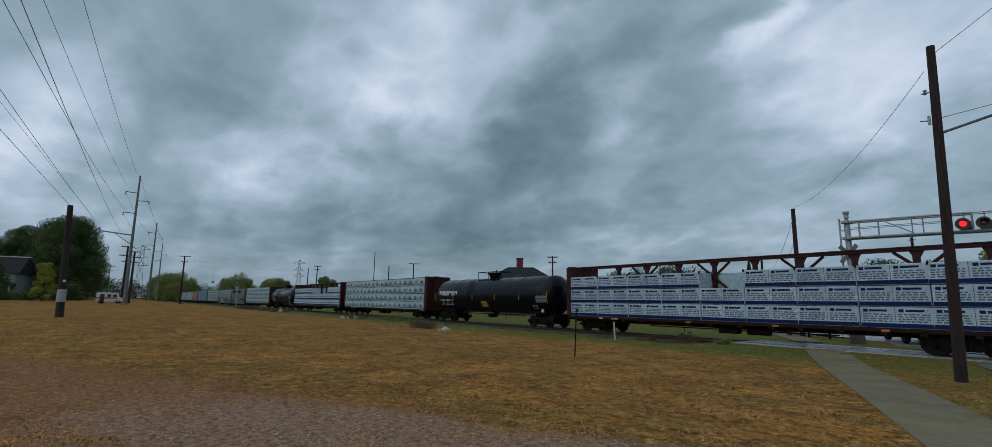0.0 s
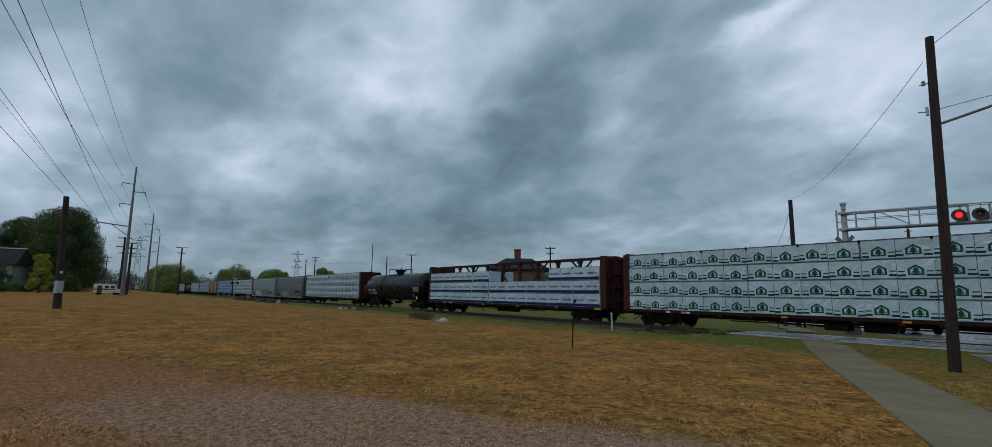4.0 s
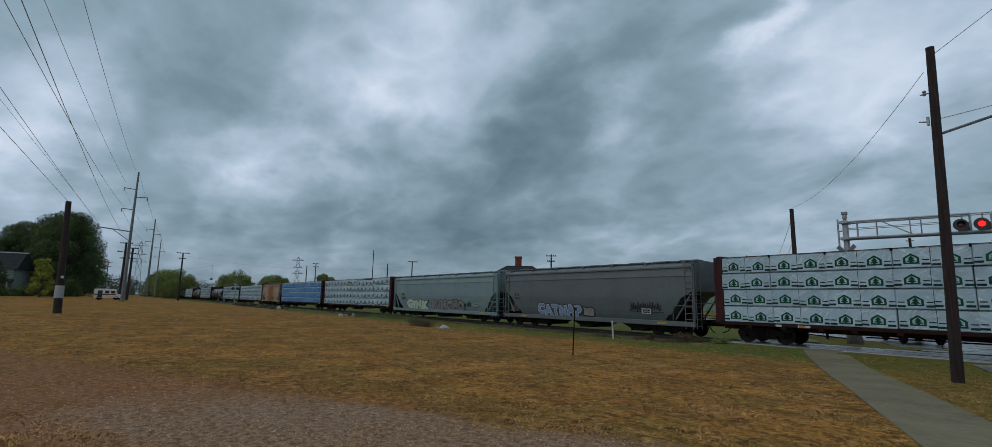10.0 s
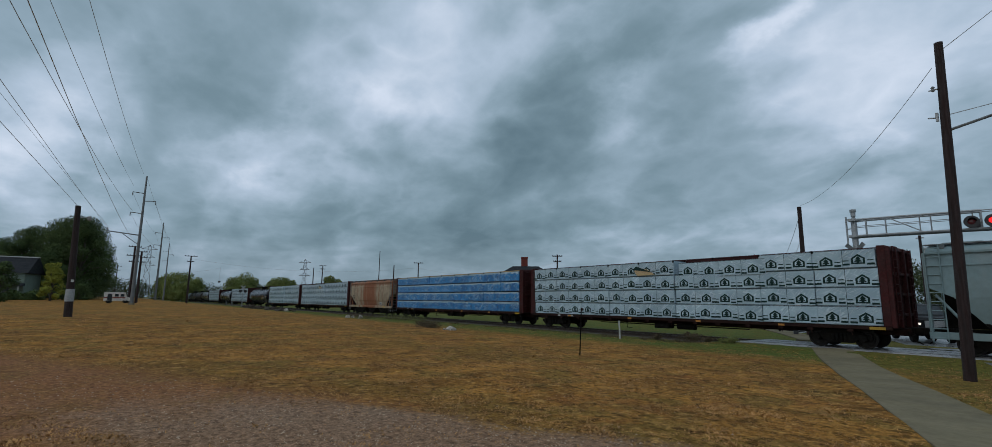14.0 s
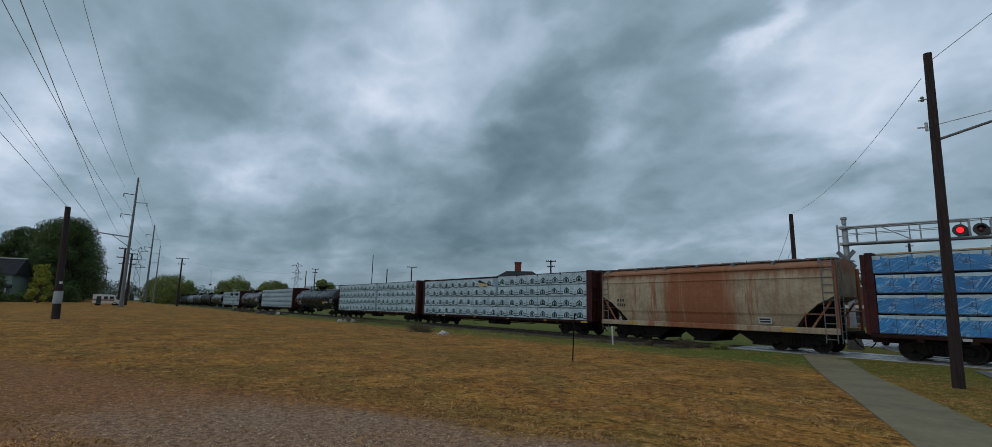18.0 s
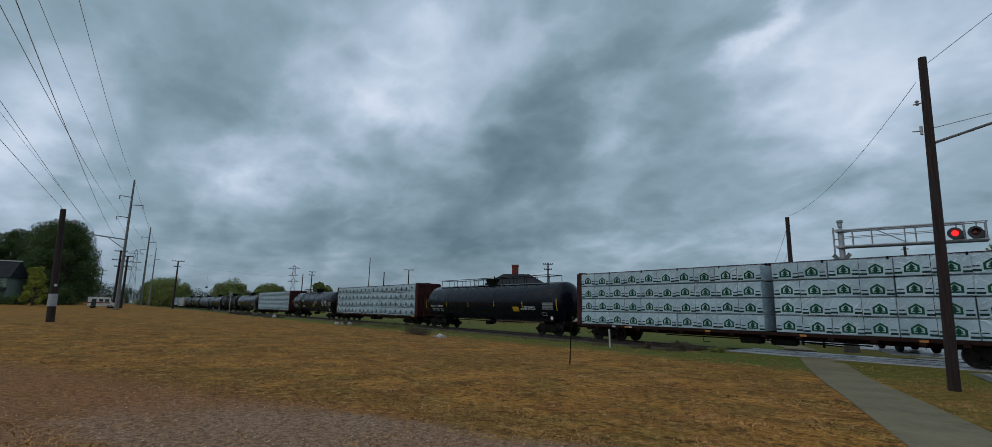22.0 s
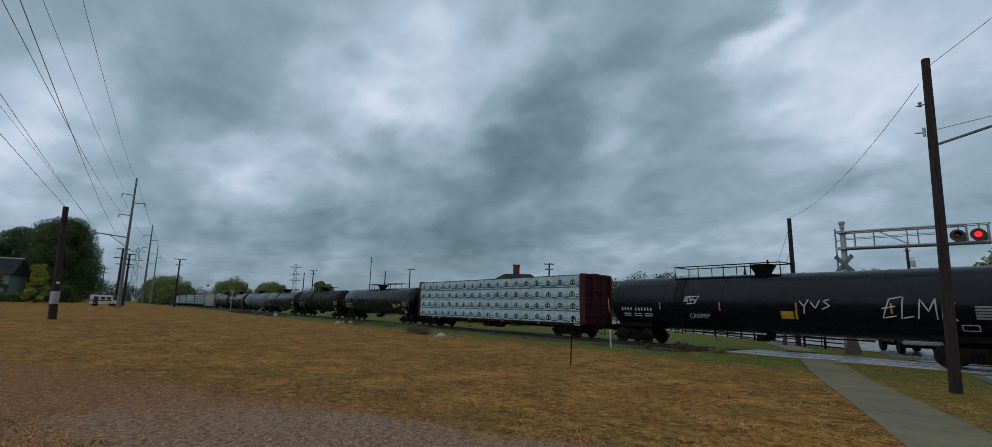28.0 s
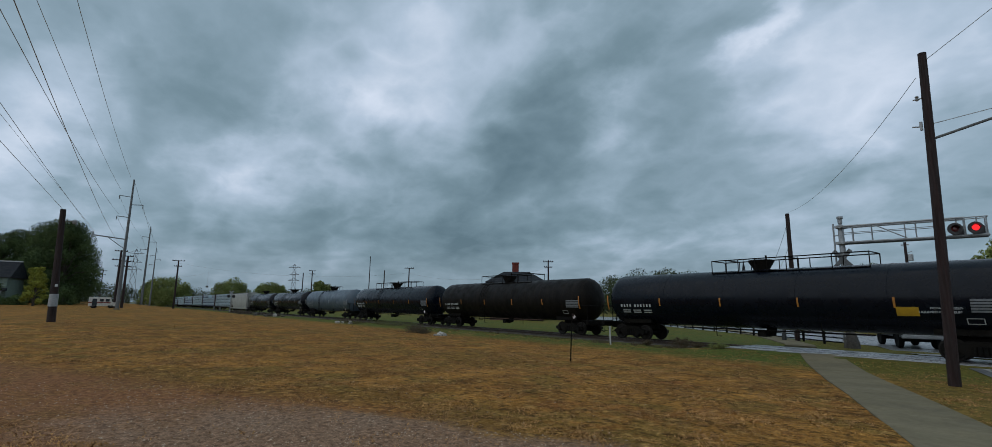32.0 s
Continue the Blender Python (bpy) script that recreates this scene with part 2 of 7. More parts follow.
GREYST = surface("grey_stencil", (0.16, 0.17, 0.18), (0.12, 0.13, 0.14), 6, 0.6, 0, 0)
GRAF = surface("pale_green_spray_paint", (0.495, 0.54, 0.435), (0.375, 0.45, 0.39), 2, 0.6, 0, 0)
GRAF_O = surface("dusty_lilac_tan_spray_paint", (0.24, 0.21, 0.17), (0.13, 0.13, 0.18), 2, 0.6, 0, 0)
GRAF_B = surface("light_blue_spray_paint", (0.112, 0.182, 0.385), (0.21, 0.28, 0.434), 1.5, 0.6, 0, 0)
LUMBER = surface("pale_sawn_lumber", (0.45, 0.33, 0.18), (0.36, 0.26, 0.14), 2, 0.8, 0, 0.3)
INK = surface("black_spray_paint", (0.012, 0.012, 0.014), (0.02, 0.02, 0.02), 2, 0.6, 0, 0)
PLACARD = surface("white_red_placard", (0.6, 0.55, 0.55), (0.5, 0.42, 0.42), 9, 0.5, 0, 0)
RAIL = surface("worn_rail_steel", (0.07, 0.055, 0.045), (0.05, 0.035, 0.03), 3, 0.4, 0.6, 0.1)
TIE = surface("creosoted_sleeper_wood", (0.045, 0.035, 0.028), (0.07, 0.055, 0.045), 2.5, 0.85, 0, 0.5, None, 0.3, 0.25, (1, 6, 1))
RUBBLE = surface("dark_broken_rubble", (0.050, 0.036, 0.028), (0.085, 0.066, 0.054), 3.0, 0.9, 0, 0.4)
BALLAST = surface("dark_track_ballast", (0.055, 0.05, 0.045), (0.10, 0.09, 0.08), 6, 0.9, 0, 0.9, 14, 0.4, 0.0, coords="Object")
CONC = surface("weathered_sidewalk_concrete", (0.185, 0.157, 0.1), (0.148, 0.126, 0.0818), 0.7, 0.9, 0, 0.06, 25, 0.12, 0.08, spec=0.1)
PANEL = surface("wet_crossing_planks", (0.30, 0.30, 0.305), (0.13, 0.13, 0.135), 1.3, 0.34, 0, 0.10, 3, 0.25, 0.2, (1, 3, 1))
ROADM = surface("wet_grey_asphalt", (0.18, 0.182, 0.185), (0.125, 0.127, 0.13), 0.5, 0.34, 0, 0.06, 12, 0.2, 0.0)
LINE = surface("worn_road_paint", (0.42, 0.42, 0.40), (0.22, 0.22, 0.21), 3, 0.6, 0, 0.1)
WOODP = surface("red_brown_pole_wood", (0.0208, 0.00681, 0.00576), (0.0111, 0.00419, 0.00367), 1.5, 0.8, 0, 0.6, 20, 0.3, 0.2, (6, 6, 0.5))
STEELP = surface("dull_galvanised_pole", (0.145, 0.149, 0.153), (0.111, 0.115, 0.119), 1.0, 0.55, 0.3, 0.1)
GALV = surface("galvanised_signal_steel", (0.304, 0.313, 0.324), (0.243, 0.254, 0.263), 2.0, 0.5, 0.3, 0.1)
WIREM = surface("weathered_aluminium_cable", (0.36, 0.38, 0.40), (0.42, 0.44, 0.46), 2, 0.6, 0, 0)
HOOD = surface("black_lamp_hood", (0.012, 0.012, 0.014), (0.02, 0.02, 0.022), 3, 0.5, 0, 0.05)
DEADLENS = surface("unlit_red_lens", (0.10, 0.012, 0.014), (0.07, 0.010, 0.012), 3, 0.2, 0, 0)
REDGLOW = glow("lit_red_lens", (1.0, 0.03, 0.035), 1.2)
HEADGLOW = glow("lit_headlamp", (1.0, 0.92, 0.8), 1.0)
BARK = surface("grey_brown_bark", (0.07, 0.055, 0.042), (0.045, 0.035, 0.028), 3, 0.9, 0, 0.6, None, 0.3, 0.1, (4, 4, 1))
LEAF_D = surface("dark_oak_leaves", (0.040, 0.064, 0.026), (0.084, 0.118, 0.042), 0.33, 0.8, 0, 0, None, 0.35, 0.15, spec=0.08)
LEAF_Y = surface("yellowing_leaves", (0.243, 0.243, 0.0421), (0.159, 0.178, 0.0328), 0.8, 0.8, 0, 0, None, 0.3, 0.1, spec=0.08)
LEAF_M = surface("mid_green_leaves", (0.108, 0.142, 0.045), (0.180, 0.205, 0.066), 0.3, 0.8, 0, 0, None, 0.35, 0.2, spec=0.08)
LEAF_F = surface("far_wood_leaves", (0.040, 0.055, 0.030), (0.062, 0.074, 0.036), 0.12, 0.8, 0, 0, None, 0.3, 0.1, spec=0.08)
SIDING = surface("pale_green_house_siding", (0.176, 0.228, 0.193), (0.14, 0.185, 0.158), 0.6, 0.8, 0, 0.1, spec=0.2)
SHINGLE = surface("dark_roof_shingle", (0.016, 0.018, 0.022), (0.025, 0.027, 0.03), 1.5, 0.9, 0, 0.4, spec=0.15)
BRICK = surface("red_chimney_brick", (0.165, 0.0263, 0.0188), (0.12, 0.0225, 0.015), 3, 0.85, 0, 0.3)
BRICKS = surface("dull_red_brick_wall", (0.105, 0.036, 0.028), (0.075, 0.028, 0.023), 1.2, 0.85, 0, 0.3)
BRICKW = surface("brown_brick_wall", (0.12, 0.0675, 0.0525), (0.09, 0.0525, 0.0413), 1, 0.85, 0, 0.3)
TRIMW = surface("white_trim_paint", (0.42, 0.42, 0.406), (0.35, 0.35, 0.336), 3, 0.6, 0, 0)
GLASSD = surface("dark_window_glass", (0.02, 0.025, 0.03), (0.03, 0.035, 0.04), 1, 0.08, 0, 0)
CARP = surface("dark_vehicle_paint", (0.009, 0.010, 0.012), (0.014, 0.015, 0.017), 1, 0.42, 0.0, 0, spec=0.2)
VANBODY = surface("chalky_white_vehicle_paint", (0.52, 0.50, 0.46), (0.40, 0.385, 0.35), 1.5, 0.5, 0, 0)
VANW = surface("dull_white_vehicle_paint", (0.26, 0.255, 0.24), (0.16, 0.155, 0.14), 1.5, 0.5, 0, 0)
RUBBER = surface("black_tyre_rubber", (0.006, 0.006, 0.006), (0.01, 0.01, 0.01), 4, 0.9, 0, 0.2, spec=0.1)
STONE = surface("pale_limestone_rubble", (0.46, 0.44, 0.41), (0.22, 0.20, 0.17), 5, 0.9, 0, 0.5)
GRASSB = surface("dry_grass_blades", (0.47, 0.245, 0.082), (0.255, 0.130, 0.039), 0.9, 0.8, 0, 0, None, 0.45, 0.0)
WEEDM = surface("brown_weed_stems", (0.09, 0.06, 0.035), (0.06, 0.05, 0.025), 2, 0.85, 0, 0, None, 0.4, 0.1)
FRESH = surface("green_weed_blades", (0.111, 0.14, 0.0338), (0.145, 0.153, 0.0375), 0.6, 0.75, 0, 0, None, 0.35, 0.1)
GRAVEL = surface("mixed_driveway_gravel", (0.27, 0.184, 0.122), (0.459, 0.344, 0.244), 6, 0.9, 0, 0.3, None, 0.4, 0.0)


def rusty_hopper_paint():
    """Faded tan paint: the bays between two welds rusted through, rust run down from the roof edge, faint streaks elsewhere."""
    m = bpy.data.materials.new("rust_streaked_tan_paint")
    m.use_nodes = True
    w = Net(m.node_tree)
    co = w.n("ShaderNodeTexCoord").outputs["Object"]
    sp = w.n("ShaderNodeSeparateXYZ", {0: co})
    x, z = sp.outputs[0], sp.outputs[2]
    soft = w.noise(co, 0.9, 5.0, 0.6)
    fine = w.noise(co, 7.0, 5.0, 0.65)
    run = w.noise(w.vec("MULTIPLY", co, (3.2, 1.0, 0.28)), 1.0, 7.0, 0.65)
    col = w.mix(w.step(soft, 0.35, 0.65), c4((0.345, 0.280, 0.200)), c4((0.250, 0.195, 0.135)))
    edge = w.math("ADD", x, w.math("MULTIPLY", w.math("SUBTRACT", run, 0.5), 3.0))
    bay = w.math("MULTIPLY", w.step(edge, -2.5, -1.5), w.step(edge, 2.5, 1.5))
    bay = w.math("MULTIPLY", bay, w.step(run, 0.28, 0.46, 0.55, 1.0))
    top = w.step(w.math("ADD", z, w.math("MULTIPLY", w.math("SUBTRACT", run, 0.5), 1.6)), 3.45, 3.85, 0.0, 0.8)
    faint = w.math("MULTIPLY", w.step(run, 0.50, 0.66), w.step(w.math("ABSOLUTE", w.math("ADD", x, 0.6)), 5.6, 2.8, 0.35, 0.95))
    rust = w.math("MAXIMUM", w.math("MAXIMUM", bay, top), faint)
    col = w.mix(w.math("MULTIPLY", rust, 0.92), col, w.mix(w.step(fine, 0.35, 0.65), c4((0.270, 0.098, 0.046)), c4((0.165, 0.056, 0.027))))
    k = w.step(fine, 0.25, 0.75, 0.82, 1.15)
    col = w.mix(1.0, col, w.n("ShaderNodeCombineColor", {0: k, 1: k, 2: k}).outputs[0], "MULTIPLY")
    bp_ = w.n("ShaderNodeBump", {"Height": fine, "Strength": 0.15, "Distance": 0.03})
    bs = w.n("ShaderNodeBsdfPrincipled", {"Base Color": col, "Roughness": 0.72, "Specular IOR Level": 0.2, "Normal": bp_.outputs[0]})
    w.n("ShaderNodeOutputMaterial", {0: bs.outputs[0]})
    return m


RUST = rusty_hopper_paint()


def ground_material():
    """Dry lawn with greener patches, bare reddish earth and a gravel drive, by place on the ground."""
    m = bpy.data.materials.new("dry_lawn_and_gravel")
    m.use_nodes = True
    w = Net(m.node_tree)
    co = w.n("ShaderNodeTexCoord").outputs["Object"]
    sp = w.n("ShaderNodeSeparateXYZ", {0: co})
    s, p = sp.outputs[0], sp.outputs[1]
    broad = w.noise(co, 0.16, 5.0, 0.6)
    mid = w.noise(co, 0.75, 8.0, 0.72)
    fine = w.noise(co, 9.0, 5.0, 0.7)
    tiny = w.noise(co, 42.0, 3.0, 0.7)
    patch_ = w.noise(w.vec("ADD", co, (11.0, 5.0, 0.0)), 0.42, 7.0, 0.66, 0.3)
    col = w.mix(w.step(mid, 0.32, 0.68), c4((0.132, 0.060, 0.0150)), c4((0.420, 0.200, 0.0430)))
    # olive stretches where the grass still lives, and browner worn ones
    col = w.mix(w.step(patch_, 0.50, 0.57, 0.0, 0.65), col, c4((0.168, 0.112, 0.0270)))
    worn = w.noise(w.vec("ADD", co, (3.0, 41.0, 0.0)), 0.55, 7.0, 0.68, 0.3)
    col = w.mix(w.step(worn, 0.54, 0.64, 0.0, 0.6), col, c4((0.260, 0.102, 0.0300)))
    col = w.mix(w.step(broad, 0.52, 0.60, 0.0, 0.60), col, c4((0.150, 0.088, 0.0200)))
    clump = w.noise(co, 3.0, 8.0, 0.76, 0.0)
    straw = w.noise(w.vec("ADD", co, (31.0, 7.0, 0.0)), 3.2, 8.0, 0.78, 0.0)
    col = w.mix(w.step(straw, 0.51, 0.64, 0.0, 0.70), col, c4((0.500, 0.290, 0.0950)))
    col = w.mix(w.step(clump, 0.50, 0.59, 0.0, 0.85), col, c4((0.072, 0.036, 0.0110)))
    # greener verge along the track and the walk
    verge = w.math("MULTIPLY", w.step(p, 18.5, 22.0), w.step(p, 33.0, 60.0, 1.0, 0.75))
    verge = w.math("MULTIPLY", verge, w.step(mid, 0.2, 0.6, 0.35, 1.0))
    col = w.mix(verge, col, c4((0.080, 0.106, 0.0240)))
    right = w.math("MULTIPLY", w.step(w.math("ADD", s, w.math("MULTIPLY", p, 0.47)), 2.6, 4.2), 0.7)
    col = w.mix(right, col, c4((0.126, 0.101, 0.0234)))
    # gravel drive: a band across the foreground
    edge = w.math("SUBTRACT", p, w.math("ADD", w.math("MULTIPLY", s, 0.49), 7.55))
    edge = w.math("ADD", edge, w.math("MULTIPLY", w.math("SUBTRACT", mid, 0.5), 2.2))
    edge = w.math("ADD", edge, w.math("MULTIPLY", w.math("SUBTRACT", fine, 0.5), 1.2))
    grav = w.math("MULTIPLY", w.step(edge, 0.35, -0.35), w.step(edge, -4.6, -2.6))
    grav = w.math("MULTIPLY", grav, w.step(w.math("ADD", s, w.math("MULTIPLY", mid, 5.0)), -9.5, -5.0, 0.12, 1.0))
    stones = w.noise(co, 22.0, 8.0, 0.8)
    gcol = w.mix(w.step(stones, 0.36, 0.64), c4((0.150, 0.094, 0.062)), c4((0.355, 0.240, 0.165)))
    gcol = w.mix(w.step(broad, 0.4, 0.6, 0.0, 0.35), gcol, c4((0.199, 0.0933, 0.039)))
    # reddish bare earth on the near left
    dirt = w.math("MULTIPLY", w.step(edge, 1.6, -0.6), w.step(mid, 0.34, 0.56, 0.25, 0.9))
    dirt = w.math("MULTIPLY", dirt, w.step(s, -6.0, -9.0))
    dirt = w.math("MULTIPLY", dirt, w.step(s, -34.0, -17.0))
    col = w.mix(dirt, col, c4((0.225, 0.0960, 0.0420)))
    col = w.mix(grav, col, gcol)
    k = w.math("MULTIPLY", w.step(fine, 0.28, 0.72, 0.50, 1.50), w.step(tiny, 0.28, 0.72, 0.66, 1.32))
    col = w.mix(1.0, col, w.n("ShaderNodeCombineColor", {0: k, 1: k, 2: k}).outputs[0], "MULTIPLY")
    bs = w.n("ShaderNodeBsdfPrincipled", {"Base Color": col, "Roughness": 0.95, "Specular IOR Level": 0.08})
    h = w.math("ADD", w.math("MULTIPLY", fine, 1.0), w.math("MULTIPLY", tiny, 0.5))
    bp = w.n("ShaderNodeBump", {"Height": h, "Strength": 0.7, "Distance": 0.05})
    w.t.links.new(bp.outputs[0], bs.inputs["Normal"])
    w.n("ShaderNodeOutputMaterial", {0: bs.outputs[0]})
    return m


LAWN = ground_material()


# ---------------------------------------------------------------- mesh helpers
class Mesh:
    """Collects boxes, bars and turned forms into one mesh."""
    def __init__(self):
        self.v, self.f, self.m = [], [], []

    def add(self, vs, fs, mi=0):
        o = len(self.v)
        self.v += [tuple(q) for q in vs]
        self.f += [tuple(o + i for i in q) for q in fs]
        self.m += [mi] * len(fs)
        return self

    def box(self, x0, x1, y0, y1, z0, z1, mi=0, c=0.0):
        if c <= 0:
            vs = [(x, y, z) for z in (z0, z1) for y in (y0, y1) for x in (x0, x1)]
            fs = [(0, 2, 3, 1), (4, 5, 7, 6), (0, 1, 5, 4), (2, 6, 7, 3), (0, 4, 6, 2), (1, 3, 7, 5)]
            return self.add(vs, fs, mi)
        # chamfered edges: three vertices to each corner
        vs = []
        for iz, z in enumerate((z0, z1)):
            for iy, y in enumerate((y0, y1)):
                for ix, x in enumerate((x0, x1)):
                    sx, sy, sz = (c if ix == 0 else -c), (c if iy == 0 else -c), (c if iz == 0 else -c)
                    vs += [(x, y + sy, z + sz), (x + sx, y, z + sz), (x + sx, y + sy, z)]
        k = lambda ix, iy, iz, a: ((iz * 2 + iy) * 2 + ix) * 3 + a
        fs = []
        fs.append((k(0, 0, 0, 0), k(0, 0, 1, 0), k(0, 1, 1, 0), k(0, 1, 0, 0)))
        fs.append((k(1, 0, 0, 0), k(1, 1, 0, 0), k(1, 1, 1, 0), k(1, 0, 1, 0)))
        fs.append((k(0, 0, 0, 1), k(1, 0, 0, 1), k(1, 0, 1, 1), k(0, 0, 1, 1)))
        fs.append((k(0, 1, 0, 1), k(0, 1, 1, 1), k(1, 1, 1, 1), k(1, 1, 0, 1)))
        fs.append((k(0, 0, 0, 2), k(0, 1, 0, 2), k(1, 1, 0, 2), k(1, 0, 0, 2)))
        fs.append((k(0, 0, 1, 2), k(1, 0, 1, 2), k(1, 1, 1, 2), k(0, 1, 1, 2)))
        for iy in (0, 1):
            for iz in (0, 1):
                fs.append((k(0, iy, iz, 1), k(1, iy, iz, 1), k(1, iy, iz, 2), k(0, iy, iz, 2)))
        for ix in (0, 1):
            for iz in (0, 1):
                fs.append((k(ix, 0, iz, 0), k(ix, 1, iz, 0), k(ix, 1, iz, 2), k(ix, 0, iz, 2)))
            for iy in (0, 1):
                fs.append((k(ix, iy, 0, 0), k(ix, iy, 1, 0), k(ix, iy, 1, 1), k(ix, iy, 0, 1)))
        for ix in (0, 1):
            for iy in (0, 1):
                for iz in (0, 1):
                    fs.append((k(ix, iy, iz, 0), k(ix, iy, iz, 1), k(ix, iy, iz, 2)))
        return self.add(vs, fs, mi)

    def bar(self, a, b, r0, r1=None, seg=8, mi=0, caps=True):
        r1 = r0 if r1 is None else r1
        a, b = Vector(a), Vector(b)
        ax = (b - a).normalized()
        u = ax.orthogonal().normalized()
        w = ax.cross(u)
        vs = []
        for q, r in ((a, r0), (b, r1)):
            for i in range(seg):
                t = 2 * math.pi * i / seg
                vs.append(q + u * (r * math.cos(t)) + w * (r * math.sin(t)))
        fs = [(i, (i + 1) % seg, seg + (i + 1) % seg, seg + i) for i in range(seg)]
        if caps:
            fs += [tuple(range(seg - 1, -1, -1)), tuple(range(seg, 2 * seg))]
        return self.add(vs, fs, mi)

    def path(self, pts, r, seg=6, mi=0):
        """One bent tube through the points."""
        pts = [Vector(q) for q in pts]
        vs, fs = [], []
        u = None
        for i, q in enumerate(pts):
            ax = (pts[min(i + 1, len(pts) - 1)] - pts[max(i - 1, 0)]).normalized()
            u = ax.orthogonal().normalized() if u is None else (u - ax * u.dot(ax)).normalized()
            w = ax.cross(u)
            for k in range(seg):
                t = 2 * math.pi * k / seg
                vs.append(q + u * (r * math.cos(t)) + w * (r * math.sin(t)))
        for j in range(len(pts) - 1):
            for k in range(seg):
                a, b = j * seg + k, j * seg + (k + 1) % seg
                fs.append((a, b, b + seg, a + seg))
        fs += [tuple(range(seg - 1, -1, -1)), tuple(range((len(pts) - 1) * seg, len(pts) * seg))]
        return self.add(vs, fs, mi)

    def lathe_x(self, prof, yc, zc, seg=28, mi=0):
        """prof: (x, radius) from one end to the other, about the line along x."""
        vs, fs = [], []
        for x, r in prof:
            for i in range(seg):
                t = 2 * math.pi * i / seg
                vs.append((x, yc + r * math.cos(t), zc + r * math.sin(t)))
        for j in range(len(prof) - 1):
            for i in range(seg):
                a, b = j * seg + i, j * seg + (i + 1) % seg
                fs.append((a, b, b + seg, a + seg))
        fs += [tuple(range(seg - 1, -1, -1)), tuple(range((len(prof) - 1) * seg, len(prof) * seg))]
        return self.add(vs, fs, mi)

    def lathe_z(self, prof, xc=0, yc=0, seg=12, mi=0):
        vs, fs = [], []
        for z, r in prof:
            for i in range(seg):
                t = 2 * math.pi * i / seg
                vs.append((xc + r * math.cos(t), yc + r * math.sin(t), z))
        for j in range(len(prof) - 1):
            for i in range(seg):
                a, b = j * seg + i, j * seg + (i + 1) % seg
                fs.append((a, b, b + seg, a + seg))
        fs += [tuple(range(seg - 1, -1, -1)), tuple(range((len(prof) - 1) * seg, len(prof) * seg))]
        return self.add(vs, fs, mi)

    def prism_y(self, outline, y0, y1, mi=0):
        """An outline of (x, z), anticlockwise seen from -y, drawn out from y0 to y1."""
        n = len(outline)
        vs = [(x, y0, z) for x, z in outline] + [(x, y1, z) for x, z in outline]
        fs = [tuple(range(n)), tuple(range(2 * n - 1, n - 1, -1))]
        fs += [(i, i + n, (i + 1) % n + n, (i + 1) % n) for i in range(n)]
        return self.add(vs, fs, mi)

    def prism_x(self, outline, x0, x1, mi=0):
        n = len(outline)
        vs = [(x0, y, z) for y, z in outline] + [(x1, y, z) for y, z in outline]
        fs = [tuple(range(n - 1, -1, -1)), tuple(range(n, 2 * n))]
        fs += [(i, (i + 1) % n, (i + 1) % n + n, i + n) for i in range(n)]
        return self.add(vs, fs, mi)

    def sheet(self, x0, x1, z0, z1, y, mi=0):
        return self.add([(x0, y, z0), (x1, y, z0), (x1, y, z1), (x0, y, z1)], [(0, 1, 2, 3)], mi)

    def done(self, name, *mats, smooth=False):
        me = bpy.data.meshes.new(name)
        me.from_pydata(self.v, [], self.f)
        for q in mats:
            me.materials.append(q)
        if len(mats) > 1:
            me.polygons.foreach_set("material_index", self.m)
        if smooth:
            me.polygons.foreach_set("use_smooth", [True] * len(me.polygons))
            me.update()
            me.set_sharp_from_angle(angle=radians(40))
        me.update()
        return me


def put(name, me, parent=None, m=None, label=""):
    ob = new(name, me)
    if m is not None:
        ob.matrix_basis = m
    if parent is not None:
        ob.parent = parent
    if label:
        tagged(ob, label)
    return ob


def thing(name, m, label, category, group="", kind=""):
    ob = new(name)
    ob.matrix_basis = m
    return tagged(ob, label, category, group, kind)


def at(x=0, y=0, z=0):
    return Matrix.Translation((x, y, z))


CACHE = {}


def cached(key, make):
    if key not in CACHE:
        CACHE[key] = make()
    return CACHE[key]


def letters(text, size, mat, depth=0.004, fat=0.0):
    """Block letters with the built-in font, as a mesh in the x-z plane facing -y."""
    def make():
        cu = bpy.data.curves.new("letters", "FONT")
        cu.body, cu.size, cu.extrude, cu.resolution_u, cu.offset = text, size, depth, 3, fat
        tmp = bpy.data.objects.new("letters_tmp", cu)
        me = bpy.data.meshes.new_from_object(tmp)
        bpy.data.objects.remove(tmp)
        me.transform(Matrix.Rotation(radians(90), 4, "X"))
        me.materials.clear()
        me.materials.append(mat)
        return me
    return cached(("text", text, size, mat.name, fat), make)


# ---------------------------------------------------------------- ground
RAIL_Z = -0.08
TRACK_Y = 26.75


def sstep(v, a, b):
    t = min(1.0, max(0.0, (v - a) / (b - a)))
    return t * t * (3 - 2 * t)


